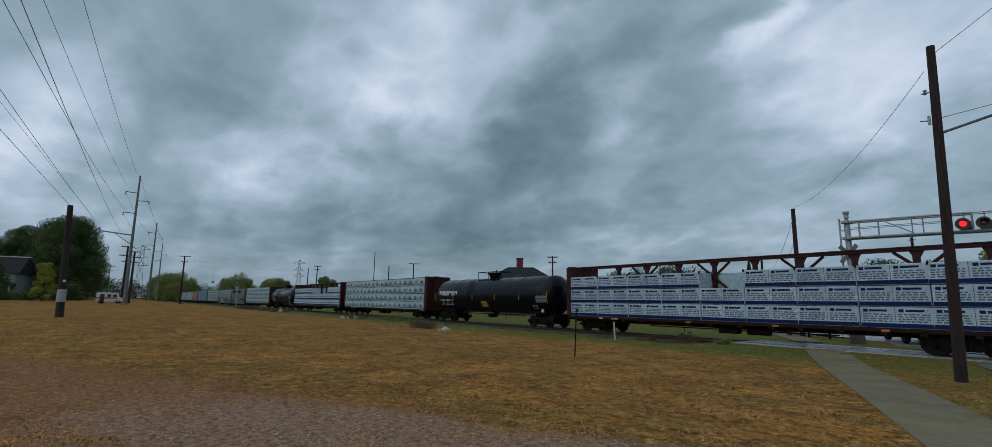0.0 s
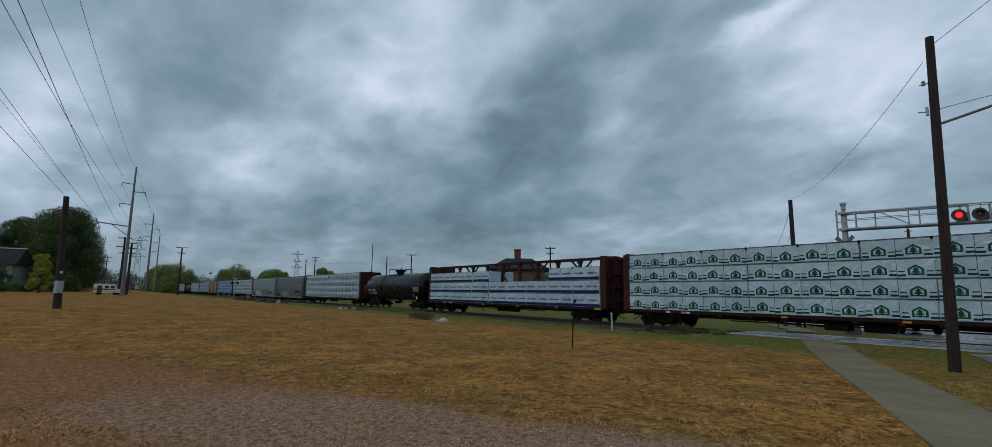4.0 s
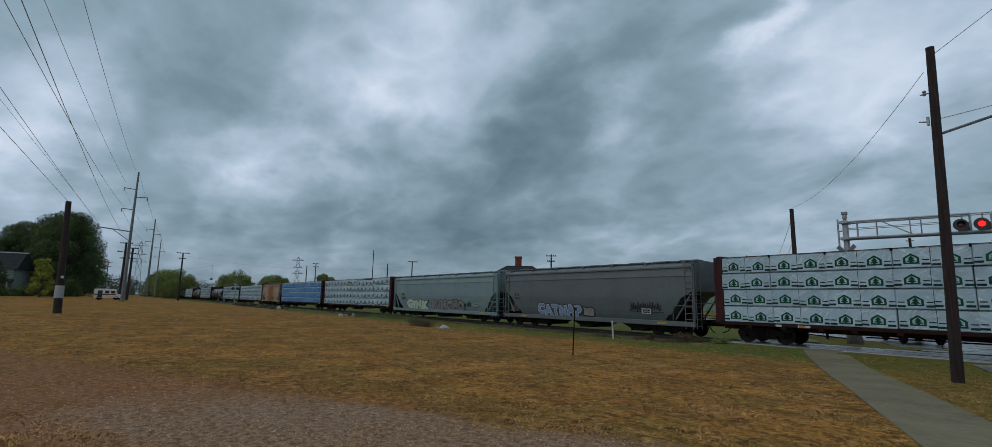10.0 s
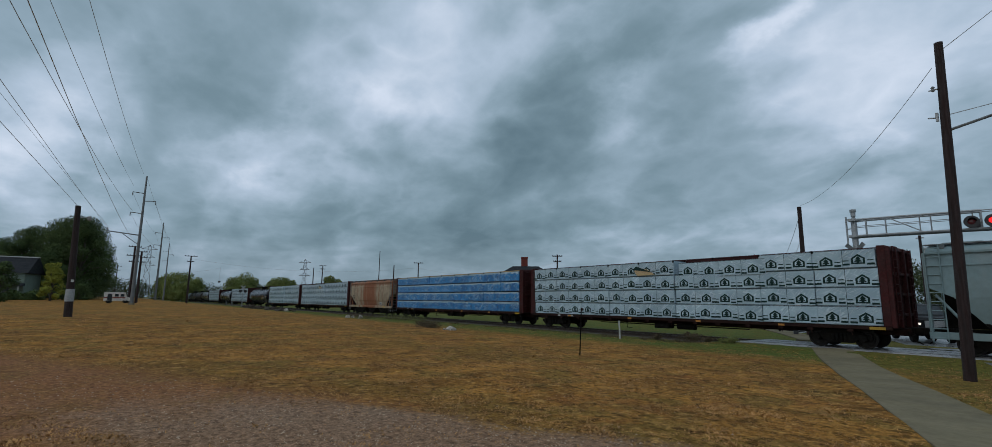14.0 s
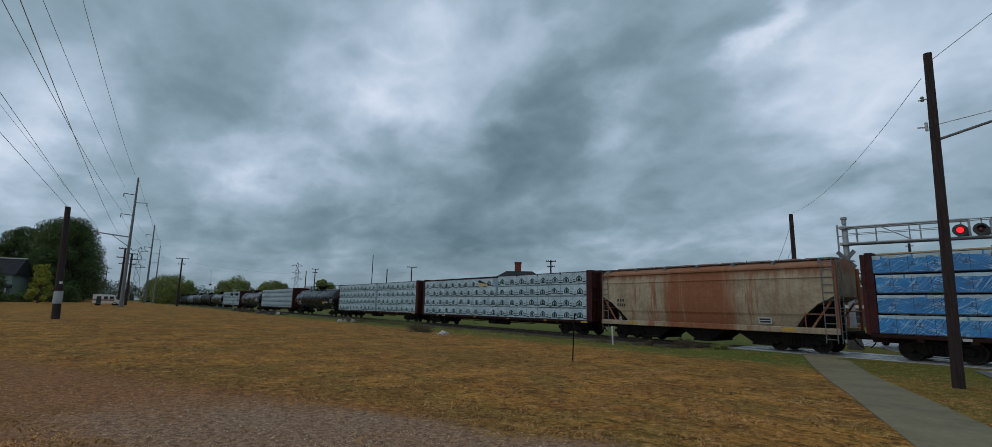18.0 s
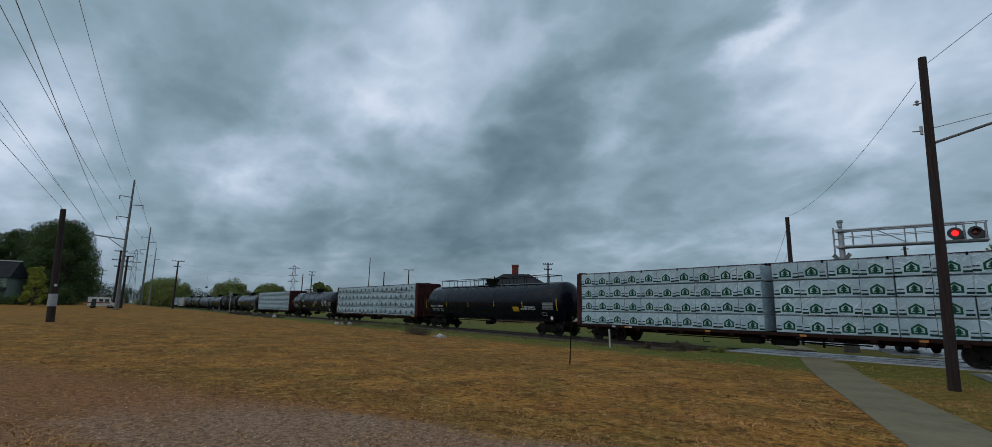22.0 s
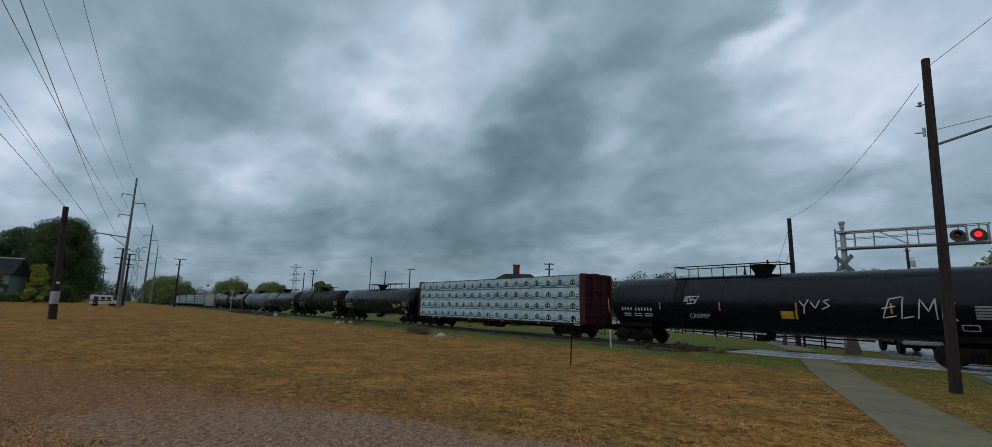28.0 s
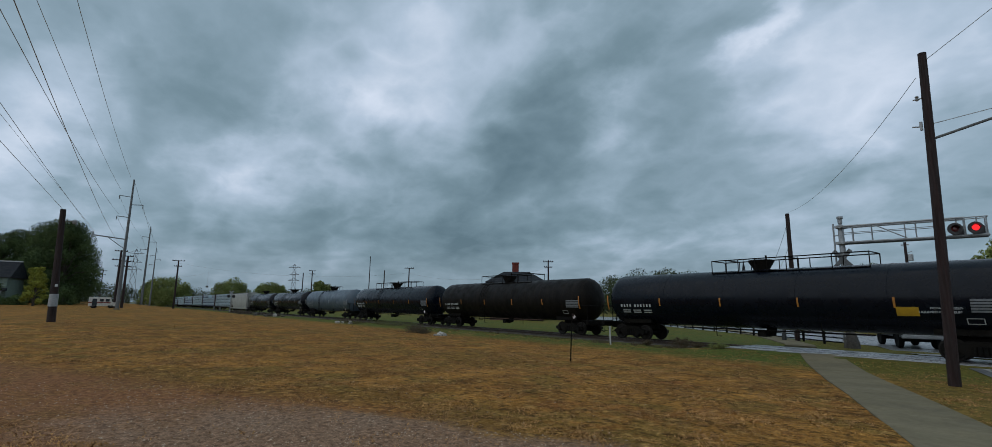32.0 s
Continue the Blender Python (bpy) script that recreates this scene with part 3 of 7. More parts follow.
def ground_z(x, y):
    """The lot falls a little towards the track and rises gently along it, away from the road."""
    z = -0.26 * sstep(y, 7.0, 22.0)
    z += (0.30 * sstep(-x, 16.0, 48.0) + 0.26 * sstep(-x, 50.0, 170.0)) * (1.0 - sstep(y, 8.0, 20.0))
    z += 0.50 * sstep(-x, 112.0, 190.0) * (1.0 - sstep(y, 6.0, 16.0))
    z += 0.10 * sstep(-x, 60.0, 160.0) * sstep(y, 10.0, 20.0) * (1 - sstep(y, 22.0, 25.0))
    # the approach to the level crossing rises to the rails
    z += 0.15 * sstep(x, -16.0, -13.2) * sstep(y, 21.5, 24.8) * (1.0 - sstep(y, 29.0, 32.5))
    if abs(x) < 200 and -30 < y < 24:
        z += 0.035 * noise.noise((x * 0.35, y * 0.35, 0.0)) + 0.02 * noise.noise((x * 1.3, y * 1.3, 3.0))
    return z


def build_ground():
    xs = [-4000, -2500, -1500, -1000, -700, -500, -400, -320] + [-260 + 6 * i for i in range(26)]
    x = -104.0
    while x < -40:
        xs.append(x)
        x += 2.0
    while x < 16:
        xs.append(x)
        x += 0.4
    xs += [18, 22, 28, 36, 50, 80, 140, 300, 700, 1500, 4000]
    ys = [-4000, -1500, -500, -200, -100, -60, -40, -30, -24, -20, -16, -13, -10, -8, -6, -4, -3]
    y = -2.0
    while y < 25:
        ys.append(y)
        y += 0.4
    ys += [26, 28, 31, 35, 40, 46, 54, 70, 100, 150, 250, 400, 700, 1200, 2200, 4000]
    vs = [(a, b, ground_z(a, b)) for b in ys for a in xs]
    n = len(xs)
    fs = [(j * n + i, j * n + i + 1, (j + 1) * n + i + 1, (j + 1) * n + i) for j in range(len(ys) - 1) for i in range(n - 1)]
    me = Mesh().add(vs, fs).done("ground", LAWN, smooth=True)
    return tagged(put("ground", me), "dry brown lawn with green patches and gravel drive", "ground", kind="structure")


build_ground()

# ---------------------------------------------------------------- railway track
track = thing("railway_track", at(0, TRACK_Y, RAIL_Z), "single railway track with steel rails on dark sleepers and ballast", "railway track", kind="structure")


def build_track():
    ob = Mesh().prism_x([(-2.1, -0.28), (2.1, -0.28), (1.5, -0.155), (-1.5, -0.155)], -900, 160).done("ballast", BALLAST)
    put("ballast", ob, track, None, "low bed of dark gravel ballast")
    prof = [(-0.07, -0.15), (0.07, -0.15), (0.02, -0.12), (0.02, -0.045), (0.036, -0.04), (0.036, 0), (-0.036, 0), (-0.036, -0.04), (-0.02, -0.045), (-0.02, -0.12)]
    for y in (-0.7525, 0.7525):
        put("rail", Mesh().prism_x([(q + y, z) for q, z in prof], -900, 160).done("rail", RAIL), track)
    tie = Mesh().box(-0.11, 0.11, -1.3, 1.3, -0.22, -0.135, 0, 0.012).done("sleeper", TIE)
    for i in range(150):
        x = -75 + i * 0.56
        if x > -13.6:
            break
        put("sleeper", tie, track, pose(x + random.uniform(-.02, .02), random.uniform(-.04, .04), random.uniform(-.012, .006), 0, 0, random.uniform(-1.2, 1.2)))
    rest = Mesh()
    x = -75.6
    while x > -420:
        rest.box(x - 0.11, x + 0.11, -1.3, 1.3, -0.22, -0.14)
        x -= 0.56
    tagged(put("far_sleepers", rest.done("far_sleepers", TIE), track), kind="stuff")


build_track()

# ---------------------------------------------------------------- railway cars (x forward, z from the rail head, -y towards the road)
def bogie(car, x):
    b = put("bogie", cached("bolster", lambda: Mesh().box(-0.22, 0.22, -1.0, 1.0, 0.42, 0.72, 0, 0.03).bar((-0.9, -0.72, 0.45), (-0.9, 0.72, 0.45), 0.08).bar((0.9, -0.72, 0.45), (0.9, 0.72, 0.45), 0.08).done("bolster", GRIME)), car, at(x, 0, 0), "grimy two-axle bogie")

    def frame_mesh():
        m = Mesh()
        out = [(-1.22, 0.40), (-1.22, 0.58), (-0.75, 0.66), (-0.45, 0.80), (0.45, 0.80), (0.75, 0.66), (1.22, 0.58), (1.22, 0.40), (0.72, 0.42), (0.50, 0.24), (-0.50, 0.24), (-0.72, 0.42)]
        m.prism_y(out, -0.09, 0.09)
        for q in (-0.9, 0.9):
            m.bar((q, -0.17, 0.46), (q, 0.1, 0.46), 0.15, 0.17, 10)
        for q in (-0.24, -0.08, 0.08, 0.24):
            m.bar((q, -0.10, 0.30), (q, -0.10, 0.62), 0.065, 0.065, 8)
        return m.done("side_frame", GRIME)
    sf = cached("side_frame", frame_mesh)
    wh = cached("wheel", lambda: Mesh().lathe_z([(-0.07, 0.40), (-0.06, 0.455), (0.05, 0.445), (0.055, 0.37), (0.02, 0.33), (0.02, 0.16), (0.06, 0.13), (0.06, 0.02)], seg=20).done("wheel", WHEEL, smooth=True))
    for y in (-1.0, 1.0):
        put("side_frame", sf, b, at(0, y, 0) if y < 0 else at(0, y, 0) @ pose(0, 0, 0, 0, 0, 180))
        for q in (-0.9, 0.9):
            put("wheel", wh, b, at(q, y * 0.76, 0.45) @ pose(0, 0, 0, 90 if y < 0 else -90))
    return b


def couplers(car, half, pitch):
    me = cached(("coupler", round(pitch - 2 * half, 2)), lambda: Mesh().box(0, (pitch - 2 * half) / 2 - 0.05, -0.09, 0.09, 0.74, 0.94, 0, 0.02).box((pitch - 2 * half) / 2 - 0.35, (pitch - 2 * half) / 2 + 0.04, -0.17, 0.17, 0.70, 0.98, 0, 0.05).path([(0.05, -0.35, 0.8), (0.3, -0.38, 0.45), ((pitch - 2 * half) / 2, -0.4, 0.32)], 0.03).done("coupler", GRIME))
    put("coupler", me, car, at(half, 0, 0))
    put("coupler", me, car, at(-half, 0, 0) @ pose(0, 0, 0, 0, 0, 180))


def ladder_mesh(w, z0, z1, n, r=0.018):
    m = Mesh()
    m.bar((-w / 2, 0, z0), (-w / 2, 0, z1), r).bar((w / 2, 0, z0), (w / 2, 0, z1), r)
    for i in range(n):
        z = z0 + (z1 - z0) * (i + 0.5) / n
        m.bar((-w / 2, 0, z), (w / 2, 0, z), r * 0.85, None, 6)
    return m


def house_mark(m, x, z, w, mi):
    """A plain house-shaped print with a tree in it, and rule-like lines of small print."""
    h, y = w * 0.82, -0.005
    def poly(pts):
        m.add([(x + a * w, y, z + b * h) for a, b in pts], [tuple(range(len(pts)))], mi)
    poly([(-0.5, 0.40), (-0.5, 0.60), (0.0, 1.0), (0.0, 0.80)])
    poly([(0.0, 0.80), (0.0, 1.0), (0.5, 0.60), (0.5, 0.40)])
    poly([(-0.5, 0.0), (-0.34, 0.0), (-0.34, 0.52), (-0.5, 0.42)])
    poly([(0.34, 0.0), (0.5, 0.0), (0.5, 0.42), (0.34, 0.52)])
    poly([(-0.34, 0.0), (-0.08, 0.0), (-0.08, 0.15), (-0.34, 0.15)])
    poly([(0.08, 0.0), (0.34, 0.0), (0.34, 0.15), (0.08, 0.15)])
    poly([(-0.10, 0.0), (0.10, 0.0), (0.10, 0.30), (-0.10, 0.30)])
    poly([(-0.31, 0.22), (0.31, 0.22), (0.0, 0.56)])
    poly([(-0.23, 0.45), (0.23, 0.45), (0.0, 0.79)])


def bundle_mesh(style, ln, h, seed):
    """One wrapped stack of lumber, its outer face at y = 0, with its print on it."""
    def make():
        r = random.Random(seed * 7 + len(style))
        m = Mesh()
        g = 0.006
        m.box(-ln / 2 + g, ln / 2 - g, 0, 1.28, 0.02, h - (0.045 if style == "blue" else 0.012), 0, 0.022)
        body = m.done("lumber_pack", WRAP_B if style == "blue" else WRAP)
        m = Mesh()
        y = -0.004
        if style in ("green", "dark"):
            mi = 1
            for k in (-0.25, 0.25):
                x = ln * k + r.uniform(-0.05, 0.05)
                w = 0.52
                zb = h * 0.17 + r.uniform(-.03, .04)
                house_mark(m, x, zb, w, mi)
                a, b = x - ln * 0.245, x + ln * 0.245
                for p0, p1 in ((a, x - 0.32), (x + 0.32, b)):
                    m.sheet(p0, p1, zb - 0.05, zb + 0.035, y, 2)
                    m.sheet(p0 + 0.02, p1 - 0.03, zb + 0.13, zb + 0.175, y, 2)
            m.sheet(-0.010, 0.010, 0.04, h - 0.02, y, 2)
            m.sheet(-ln / 2 + 0.02, ln / 2 - 0.02, h - 0.035, h - 0.02, y, 2)
        elif style == "text":
            m.sheet(-ln / 2 + 0.02, ln / 2 - 0.02, 0.045, 0.215, y, 1)
            for k in (-0.25, 0.25):
                x = ln * k
                m.sheet(x - ln * 0.20, x - ln * 0.13, h * 0.76, h * 0.90, y, 1)
                m.sheet(x - ln * 0.11, x + ln * 0.14, h * 0.78, h * 0.88, y, 1)
                for j in range(4):
                    q, z = x - ln * 0.21, h * (0.31 + 0.105 * j)
                    while q < x + ln * 0.20:
                        e = min(q + r.uniform(0.07, 0.24), x + ln * 0.21)
                        m.sheet(q, e, z, z + 0.05, y, 2)
                        q = e + r.uniform(0.03, 0.07)
            m.sheet(-0.01, 0.01, 0.15, h - 0.03, y, 2)
        elif style == "navy":
            m.sheet(-ln / 2 + 0.02, ln / 2 - 0.02, 0.045, 0.225, y, 1)
            m.sheet(-ln / 2 + 0.03, ln / 2 - 0.03, h * 0.965, h * 0.985, y, 2)
            m.sheet(-0.008, 0.008, 0.19, h - 0.03, y, 2)
            for k in (-0.25, 0.25):
                x0 = ln * (k - 0.19)
                for j in range(9):
                    a = x0 + j * ln * 0.041
                    tall = 0.10 if j not in (0, 6) else 0.14
                    m.sheet(a, a + ln * 0.028, h * 0.46, h * 0.46 + tall, y, 1)
        elif style == "blue":
            q = -ln / 2 + 0.02
            while q < ln / 2 - 0.1:
                e = min(ln / 2 - 0.02, q + r.uniform(0.25, 0.6))
                zt = h * r.uniform(0.74, 0.83)
                m.add([(q, y, zt), (e, y, zt + r.uniform(-.04, .04)), (e, y, h * 0.945), (q, y, h * 0.945)], [(0, 1, 2, 3)], 1)
                q = e + (0.0 if r.random() < 0.85 else 0.06)
            for k in (-0.25, 0.0, 0.25):
                m.sheet(ln * k - 0.008, ln * k + 0.008, 0.03, h * 0.86, y, 3)
            m.sheet(-ln / 2 + 0.02, ln / 2 - 0.02, 0.03, 0.06, y, 3)
            # highlights on slanting creases, drawn as thin strips of pale wrap
            for k in range(7):
                a, zz = r.uniform(-ln * 0.48, ln * 0.36), h * r.uniform(0.10, 0.72)
                run, rise, t = r.uniform(0.18, 0.5), r.uniform(-0.16, 0.20), r.uniform(0.006, 0.016)
                zz = min(max(zz, 0.04 - min(0, rise)), h * 0.84 - max(0, rise))
                m.add([(a, y, zz), (a + run, y, zz + rise - t * 0.3), (a + run, y, zz + rise + t * 0.3), (a + run * 0.5, y, zz + rise * 0.42 + t)], [(0, 1, 2, 3)], 1)
            for k in (-0.3, 0.05, 0.34):
                x = ln * k
                m.add([(x - 0.10, y, h * 0.40), (x + 0.12, y, h * 0.40), (x + 0.10, y, h * 0.45), (x - 0.08, y, h * 0.46)], [(0, 1, 2, 3)], 2)
                m.add([(x - 0.02, y, h * 0.45), (x + 0.03, y, h * 0.45), (x + 0.04, y, h * 0.62), (x - 0.01, y, h * 0.60)], [(0, 1, 2, 3)], 2)
        mats = {"green": (WRAP, PRINT_G, PRINT_K, TIE), "dark": (WRAP, PRINT_K, PRINT_K, TIE), "text": (WRAP, PRINT_B, PRINT_S, TIE),
                "navy": (WRAP, PRINT_B, PRINT_S, TIE), "blue": (WRAP_B, WRAP, PRINT_S, TIE)}[style]
        return body, m.done("print", *mats)
    return cached(("bundle", style, round(ln, 3), round(h, 3), seed), make)


def bulkhead(car, m):
    """An end wall with its ribs and ladders; its outer side looks along +x."""
    b = put("bulkhead", cached("cb_bulkhead", lambda: Mesh().box(-0.30, 0.0, -1.40, 1.40, 1.0, 4.36, 0, 0.02).done("bulkhead", RED)), car, m)
    rib = cached("cb_rib", lambda: Mesh().box(-0.004, 0.16, -0.07, 0.07, 0.95, 4.30, 0, 0.015).done("rib", RED))
    girt = cached("cb_girt", lambda: Mesh().box(-0.004, 0.11, -1.25, 1.25, -0.06, 0.06, 0, 0.015).done("girt", RED))
    lad = cached("cb_ladder", lambda: ladder_mesh(0.42, 1.15, 4.3, 9).done("ladder", RED))
    for y in (-1.33, -0.5, 0.5, 1.33):
        put("rib", rib, b, at(0, y, 0))
    for z in (1.5, 2.35, 3.2, 4.22):
        put("girt", girt, b, at(0, 0, z))
    for y in (-1.0, 1.0):
        put("ladder", lad, b, at(0.20, y, 0) @ pose(0, 0, 0, 0, 0, 90))
    return b


PRINT_LABEL = {"green": "green house marks and rules", "dark": "dark green house marks and rules", "text": "navy band and lines of small print",
               "navy": "navy band and word-like bars", "blue": "pale folds and highlights painted along creases"}
GAP_AT = 5   # the pack before which one load leaves a gap


def centerbeam_car(pitch, rows, style, ragged=0, open_top=False, far=False):
    """A bulkhead flatcar with a centre beam. rows: how many stacks high; open_top shows the beam's posts."""
    car = thing("centerbeam_flatcar", at(0, TRACK_Y, RAIL_Z), LABEL_CB[style], "freight car", "cars of the freight train")
    half = 11.2
    sill = cached("cb_sill", lambda: Mesh().box(-half, half, -1.45, -1.32, 0.85, 1.0, 0, 0.02).box(-half, half, 1.32, 1.45, 0.85, 1.0, 0, 0.02).box(-half, half, -1.30, 1.30, 0.92, 0.985).box(-half - 0.3, half + 0.3, -0.33, 0.33, 0.62, 0.92, 0, 0.03).prism_y([(-7.4, 0.86), (-6.2, 0.66), (6.2, 0.66), (7.4, 0.86)], -0.62, -0.54).prism_y([(-7.4, 0.86), (-6.2, 0.66), (6.2, 0.66), (7.4, 0.86)], 0.54, 0.62).done("underframe", UNDER))
    put("underframe", sill, car, None, "rusty brown side sills and deck")
    for sgn in (1, -1):
        bulkhead(car, at(sgn * half, 0, 0) @ pose(0, 0, 0, 0, 0, 0 if sgn > 0 else 180))
    put("top_chord", cached("cb_chord", lambda: Mesh().box(-half, half, -0.20, 0.20, 4.22, 4.38, 0, 0.02).box(-half, half, -0.26, 0.26, 4.36, 4.40).done("top_chord", RED)), car)
    post = cached("cb_post", lambda: Mesh().prism_y([(-0.10, 1.0), (0.10, 1.0), (0.10, 3.95), (0.26, 4.24), (-0.26, 4.24), (-0.10, 3.95)], -0.09, 0.09).done("post", RED))
    n = 10
    for i in range(n):
        put("post", post, car, at(-half + 1.1 + (2 * half - 2.2) * i / (n - 1), 0, 0))
    if open_top:
        brace = cached("cb_brace", lambda: Mesh().bar((-0.95, 0, 2.6), (0.95, 0, 4.2), 0.07).bar((0.95, 0, 2.6), (-0.95, 0, 4.2), 0.07).done("brace", RED))
        for q in (-5.8, -1.2, 3.4, 8.0):
            put("brace", brace, car, at(q, 0.02, 0))
    cols = 9
    ln = (2 * half - 0.62) / cols
    top = 4.26 if not open_top else (3.62 if style == "text" else 3.70)
    h = (top - 1.0) / rows
    rr = random.Random(pitch * 100 + rows + len(style) + ragged)
    for j in range(rows):
        z = 1.0 + h * j
        for i in range(cols):
            x = -half + 0.31 + ln * (i + 0.5)
            if style == "text" and j == rows - 1 and i == 4:
                continue
            if style == "navy" and j == rows - 1 and 4 <= i <= 6:
                continue
            dz = -0.09 if ragged == 2 and j == rows - 1 and i < 5 else 0.0
            if ragged == 6 and j == rows - 1 and i in (5, 6):
                dz, x = -0.15, x + 0.30
            if ragged == 6 and j in (rows - 2, rows - 3) and i == 5:
                x += 0.05
            if style == "navy" and j < rows - 1:
                x += -0.12 if i < 4 else 0.0
            me, ink = bundle_mesh(style, ln, h, 1 + (i * 3 + j * 5) % 4)
            fit = 1.0
            if ragged == 3:
                fit = 0.975
                x = -half + 0.31 + ln * ((i + 0.5) * fit + (0.225 if i >= GAP_AT else 0.0))
            if ragged == 2 and j >= rows - 2 and i < 5 and (j == rows - 1 or i == 4):
                fit = 0.945 if j == rows - 1 else 0.88
                x = -half + 0.31 + ln * (0.945 * (i + 0.5) if j == rows - 1 else i + 0.44)
            pack = put("lumber_pack", me, car, at(x + rr.uniform(-.03, .03), -1.43 + rr.uniform(-.03, .02), z + dz) @ pose(0, 0, 0, rr.uniform(-.8, .8), rr.uniform(-.35, .35), rr.uniform(-.4, .4)) @ Matrix.Diagonal((fit, 1, 1, 1)))
            tagged(put("print", ink, pack), PRINT_LABEL[style], kind="stuff")
        w0, w1 = (-half + 0.31, half - 0.31) if not (style == "navy" and j == rows - 1) else (-half + 0.31, -half + 0.31 + 3.9 * ln)
        back = cached(("backrow", style == "blue", round(w1 - w0, 2), round(h, 3)), lambda: Mesh().box(0, w1 - w0, 0.13, 1.43, 0.03, h - 0.01, 0, 0.03).done("back_row", WRAP_B if style == "blue" else WRAP))
        put("back_row", back, car, at(w0, 0, z))
        if style == "navy" and j == rows - 1:
            end_ = cached(("backend", round(h, 3)), lambda: Mesh().box(0, 2 * ln, 0.13, 1.43, 0.03, h - 0.01, 0, 0.03).done("back_row", WRAP))
            put("back_row", end_, car, at(half - 0.31 - 2 * ln, 0, z))
    if ragged in (2, 6):
        put("torn_wrap", cached("torn", lambda: Mesh().add([(-0.9, -0.006, 0.35), (-0.75, -0.006, 0.62), (0.1, -0.006, 0.42), (0.55, -0.006, 0.12), (-0.7, -0.006, 0.08)], [(0, 4, 3, 2, 1)], 0).add([(-1.0, -0.012, 0.5), (-0.75, -0.012, 0.66), (0.5, -0.012, 0.22), (0.1, -0.012, 0.30), (-0.8, -0.012, 0.42)], [(0, 4, 3, 2, 1)], 1).done("torn_wrap", LUMBER, PRINT_K)), car, at(-0.6, -1.50, 1.0 + h * (rows - 1) - 0.05), "torn wrap baring pale lumber")
    if style == "blue":
        put("top_boards", cached("topboards", lambda: Mesh().box(-half + 0.4, half - 0.4, -1.35, -0.1, 4.25, 4.31).done("top_boards", LUMBER)), car, None, "bare pale boards on top")
    if not far:
        strap = cached(("strap", round(top, 2)), lambda: Mesh().box(-0.035, 0.035, -1.49, -1.44, top - 0.10, top + 0.03).box(-0.02, 0.02, -1.46, 1.46, top + 0.012, top + 0.03).done("strap", GRIME))
        for i in range(1, cols):
            put("strap", strap, car, at(-half + 0.31 + ln * i, 0, 0))
        winch = cached("cb_winch", lambda: Mesh().box(-0.09, 0.09, -1.47, -1.36, 0.74, 0.86, 0, 0.012).bar((-0.12, -1.42, 0.79), (0.12, -1.42, 0.79), 0.045, None, 8).bar((0.05, -1.45, 0.78), (0.10, -1.47, 0.60), 0.014, None, 5).done("winch", UNDER))
        for i in range(14):
            put("winch", winch, car, at(-9.6 + i * 1.477 + 0.1 * ((i * 7) % 3), 0, 0))
        put("stencil", cached("cb_stencil", lambda: Mesh().sheet(-0.36, -0.09, 0.87, 0.97, -1.456).done("stencil", WHITE)), car, at(-8.0, 0, 0), "plain pale stencil bar")
        put("stencil", cached("cb_stencil_long", lambda: Mesh().sheet(0.62, 1.14, 0.87, 0.97, -1.456).done("stencil", WHITE)), car, at(-8.0, 0, 0), "plain pale stencil bar")
        put("reflector", cached("cb_refl", lambda: Mesh().box(-0.28, 0.28, -1.462, -1.452, 0.865, 0.975).done("reflector", YEL)), car, at(10.7, 0, 0))
        for q in (-7.2, -2.0, 2.6, 6.9):
            put("reflector", cached("cb_refl2", lambda: Mesh().box(-0.14, 0.14, -1.462, -1.452, 0.87, 0.96).done("reflector", ORNG)), car, at(q, 0, 0))
        put("brake_gear", cached("cb_brake", lambda: Mesh().box(-0.5, 0.5, -1.1, -0.5, 0.40, 0.70, 0, 0.05).bar((1.0, -0.9, 0.55), (2.1, -0.9, 0.55), 0.16).bar((-5, -0.7, 0.58), (5, -0.7, 0.58), 0.03).path([(-2.4, -1.2, 0.78), (-2.4, -1.2, 0.35), (-2.0, -1.2, 0.35)], 0.02).done("brake_gear", GRIME)), car)
    for x in (-half + 2.05, half - 2.05):
        bogie(car, x)
    couplers(car, half + 0.16, pitch)
    return car


LABEL_CB = {
    "green": "dark red centerbeam flatcar of white-wrapped lumber with green house marks",
    "dark": "dark red centerbeam flatcar of white-wrapped lumber with dark green marks",
    "text": "dark red centerbeam flatcar with white lumber packs banded navy",
    "navy": "part-loaded dark red centerbeam flatcar with navy-striped white lumber",
    "blue": "dark red centerbeam flatcar stacked with bright blue wrapped lumber",
}


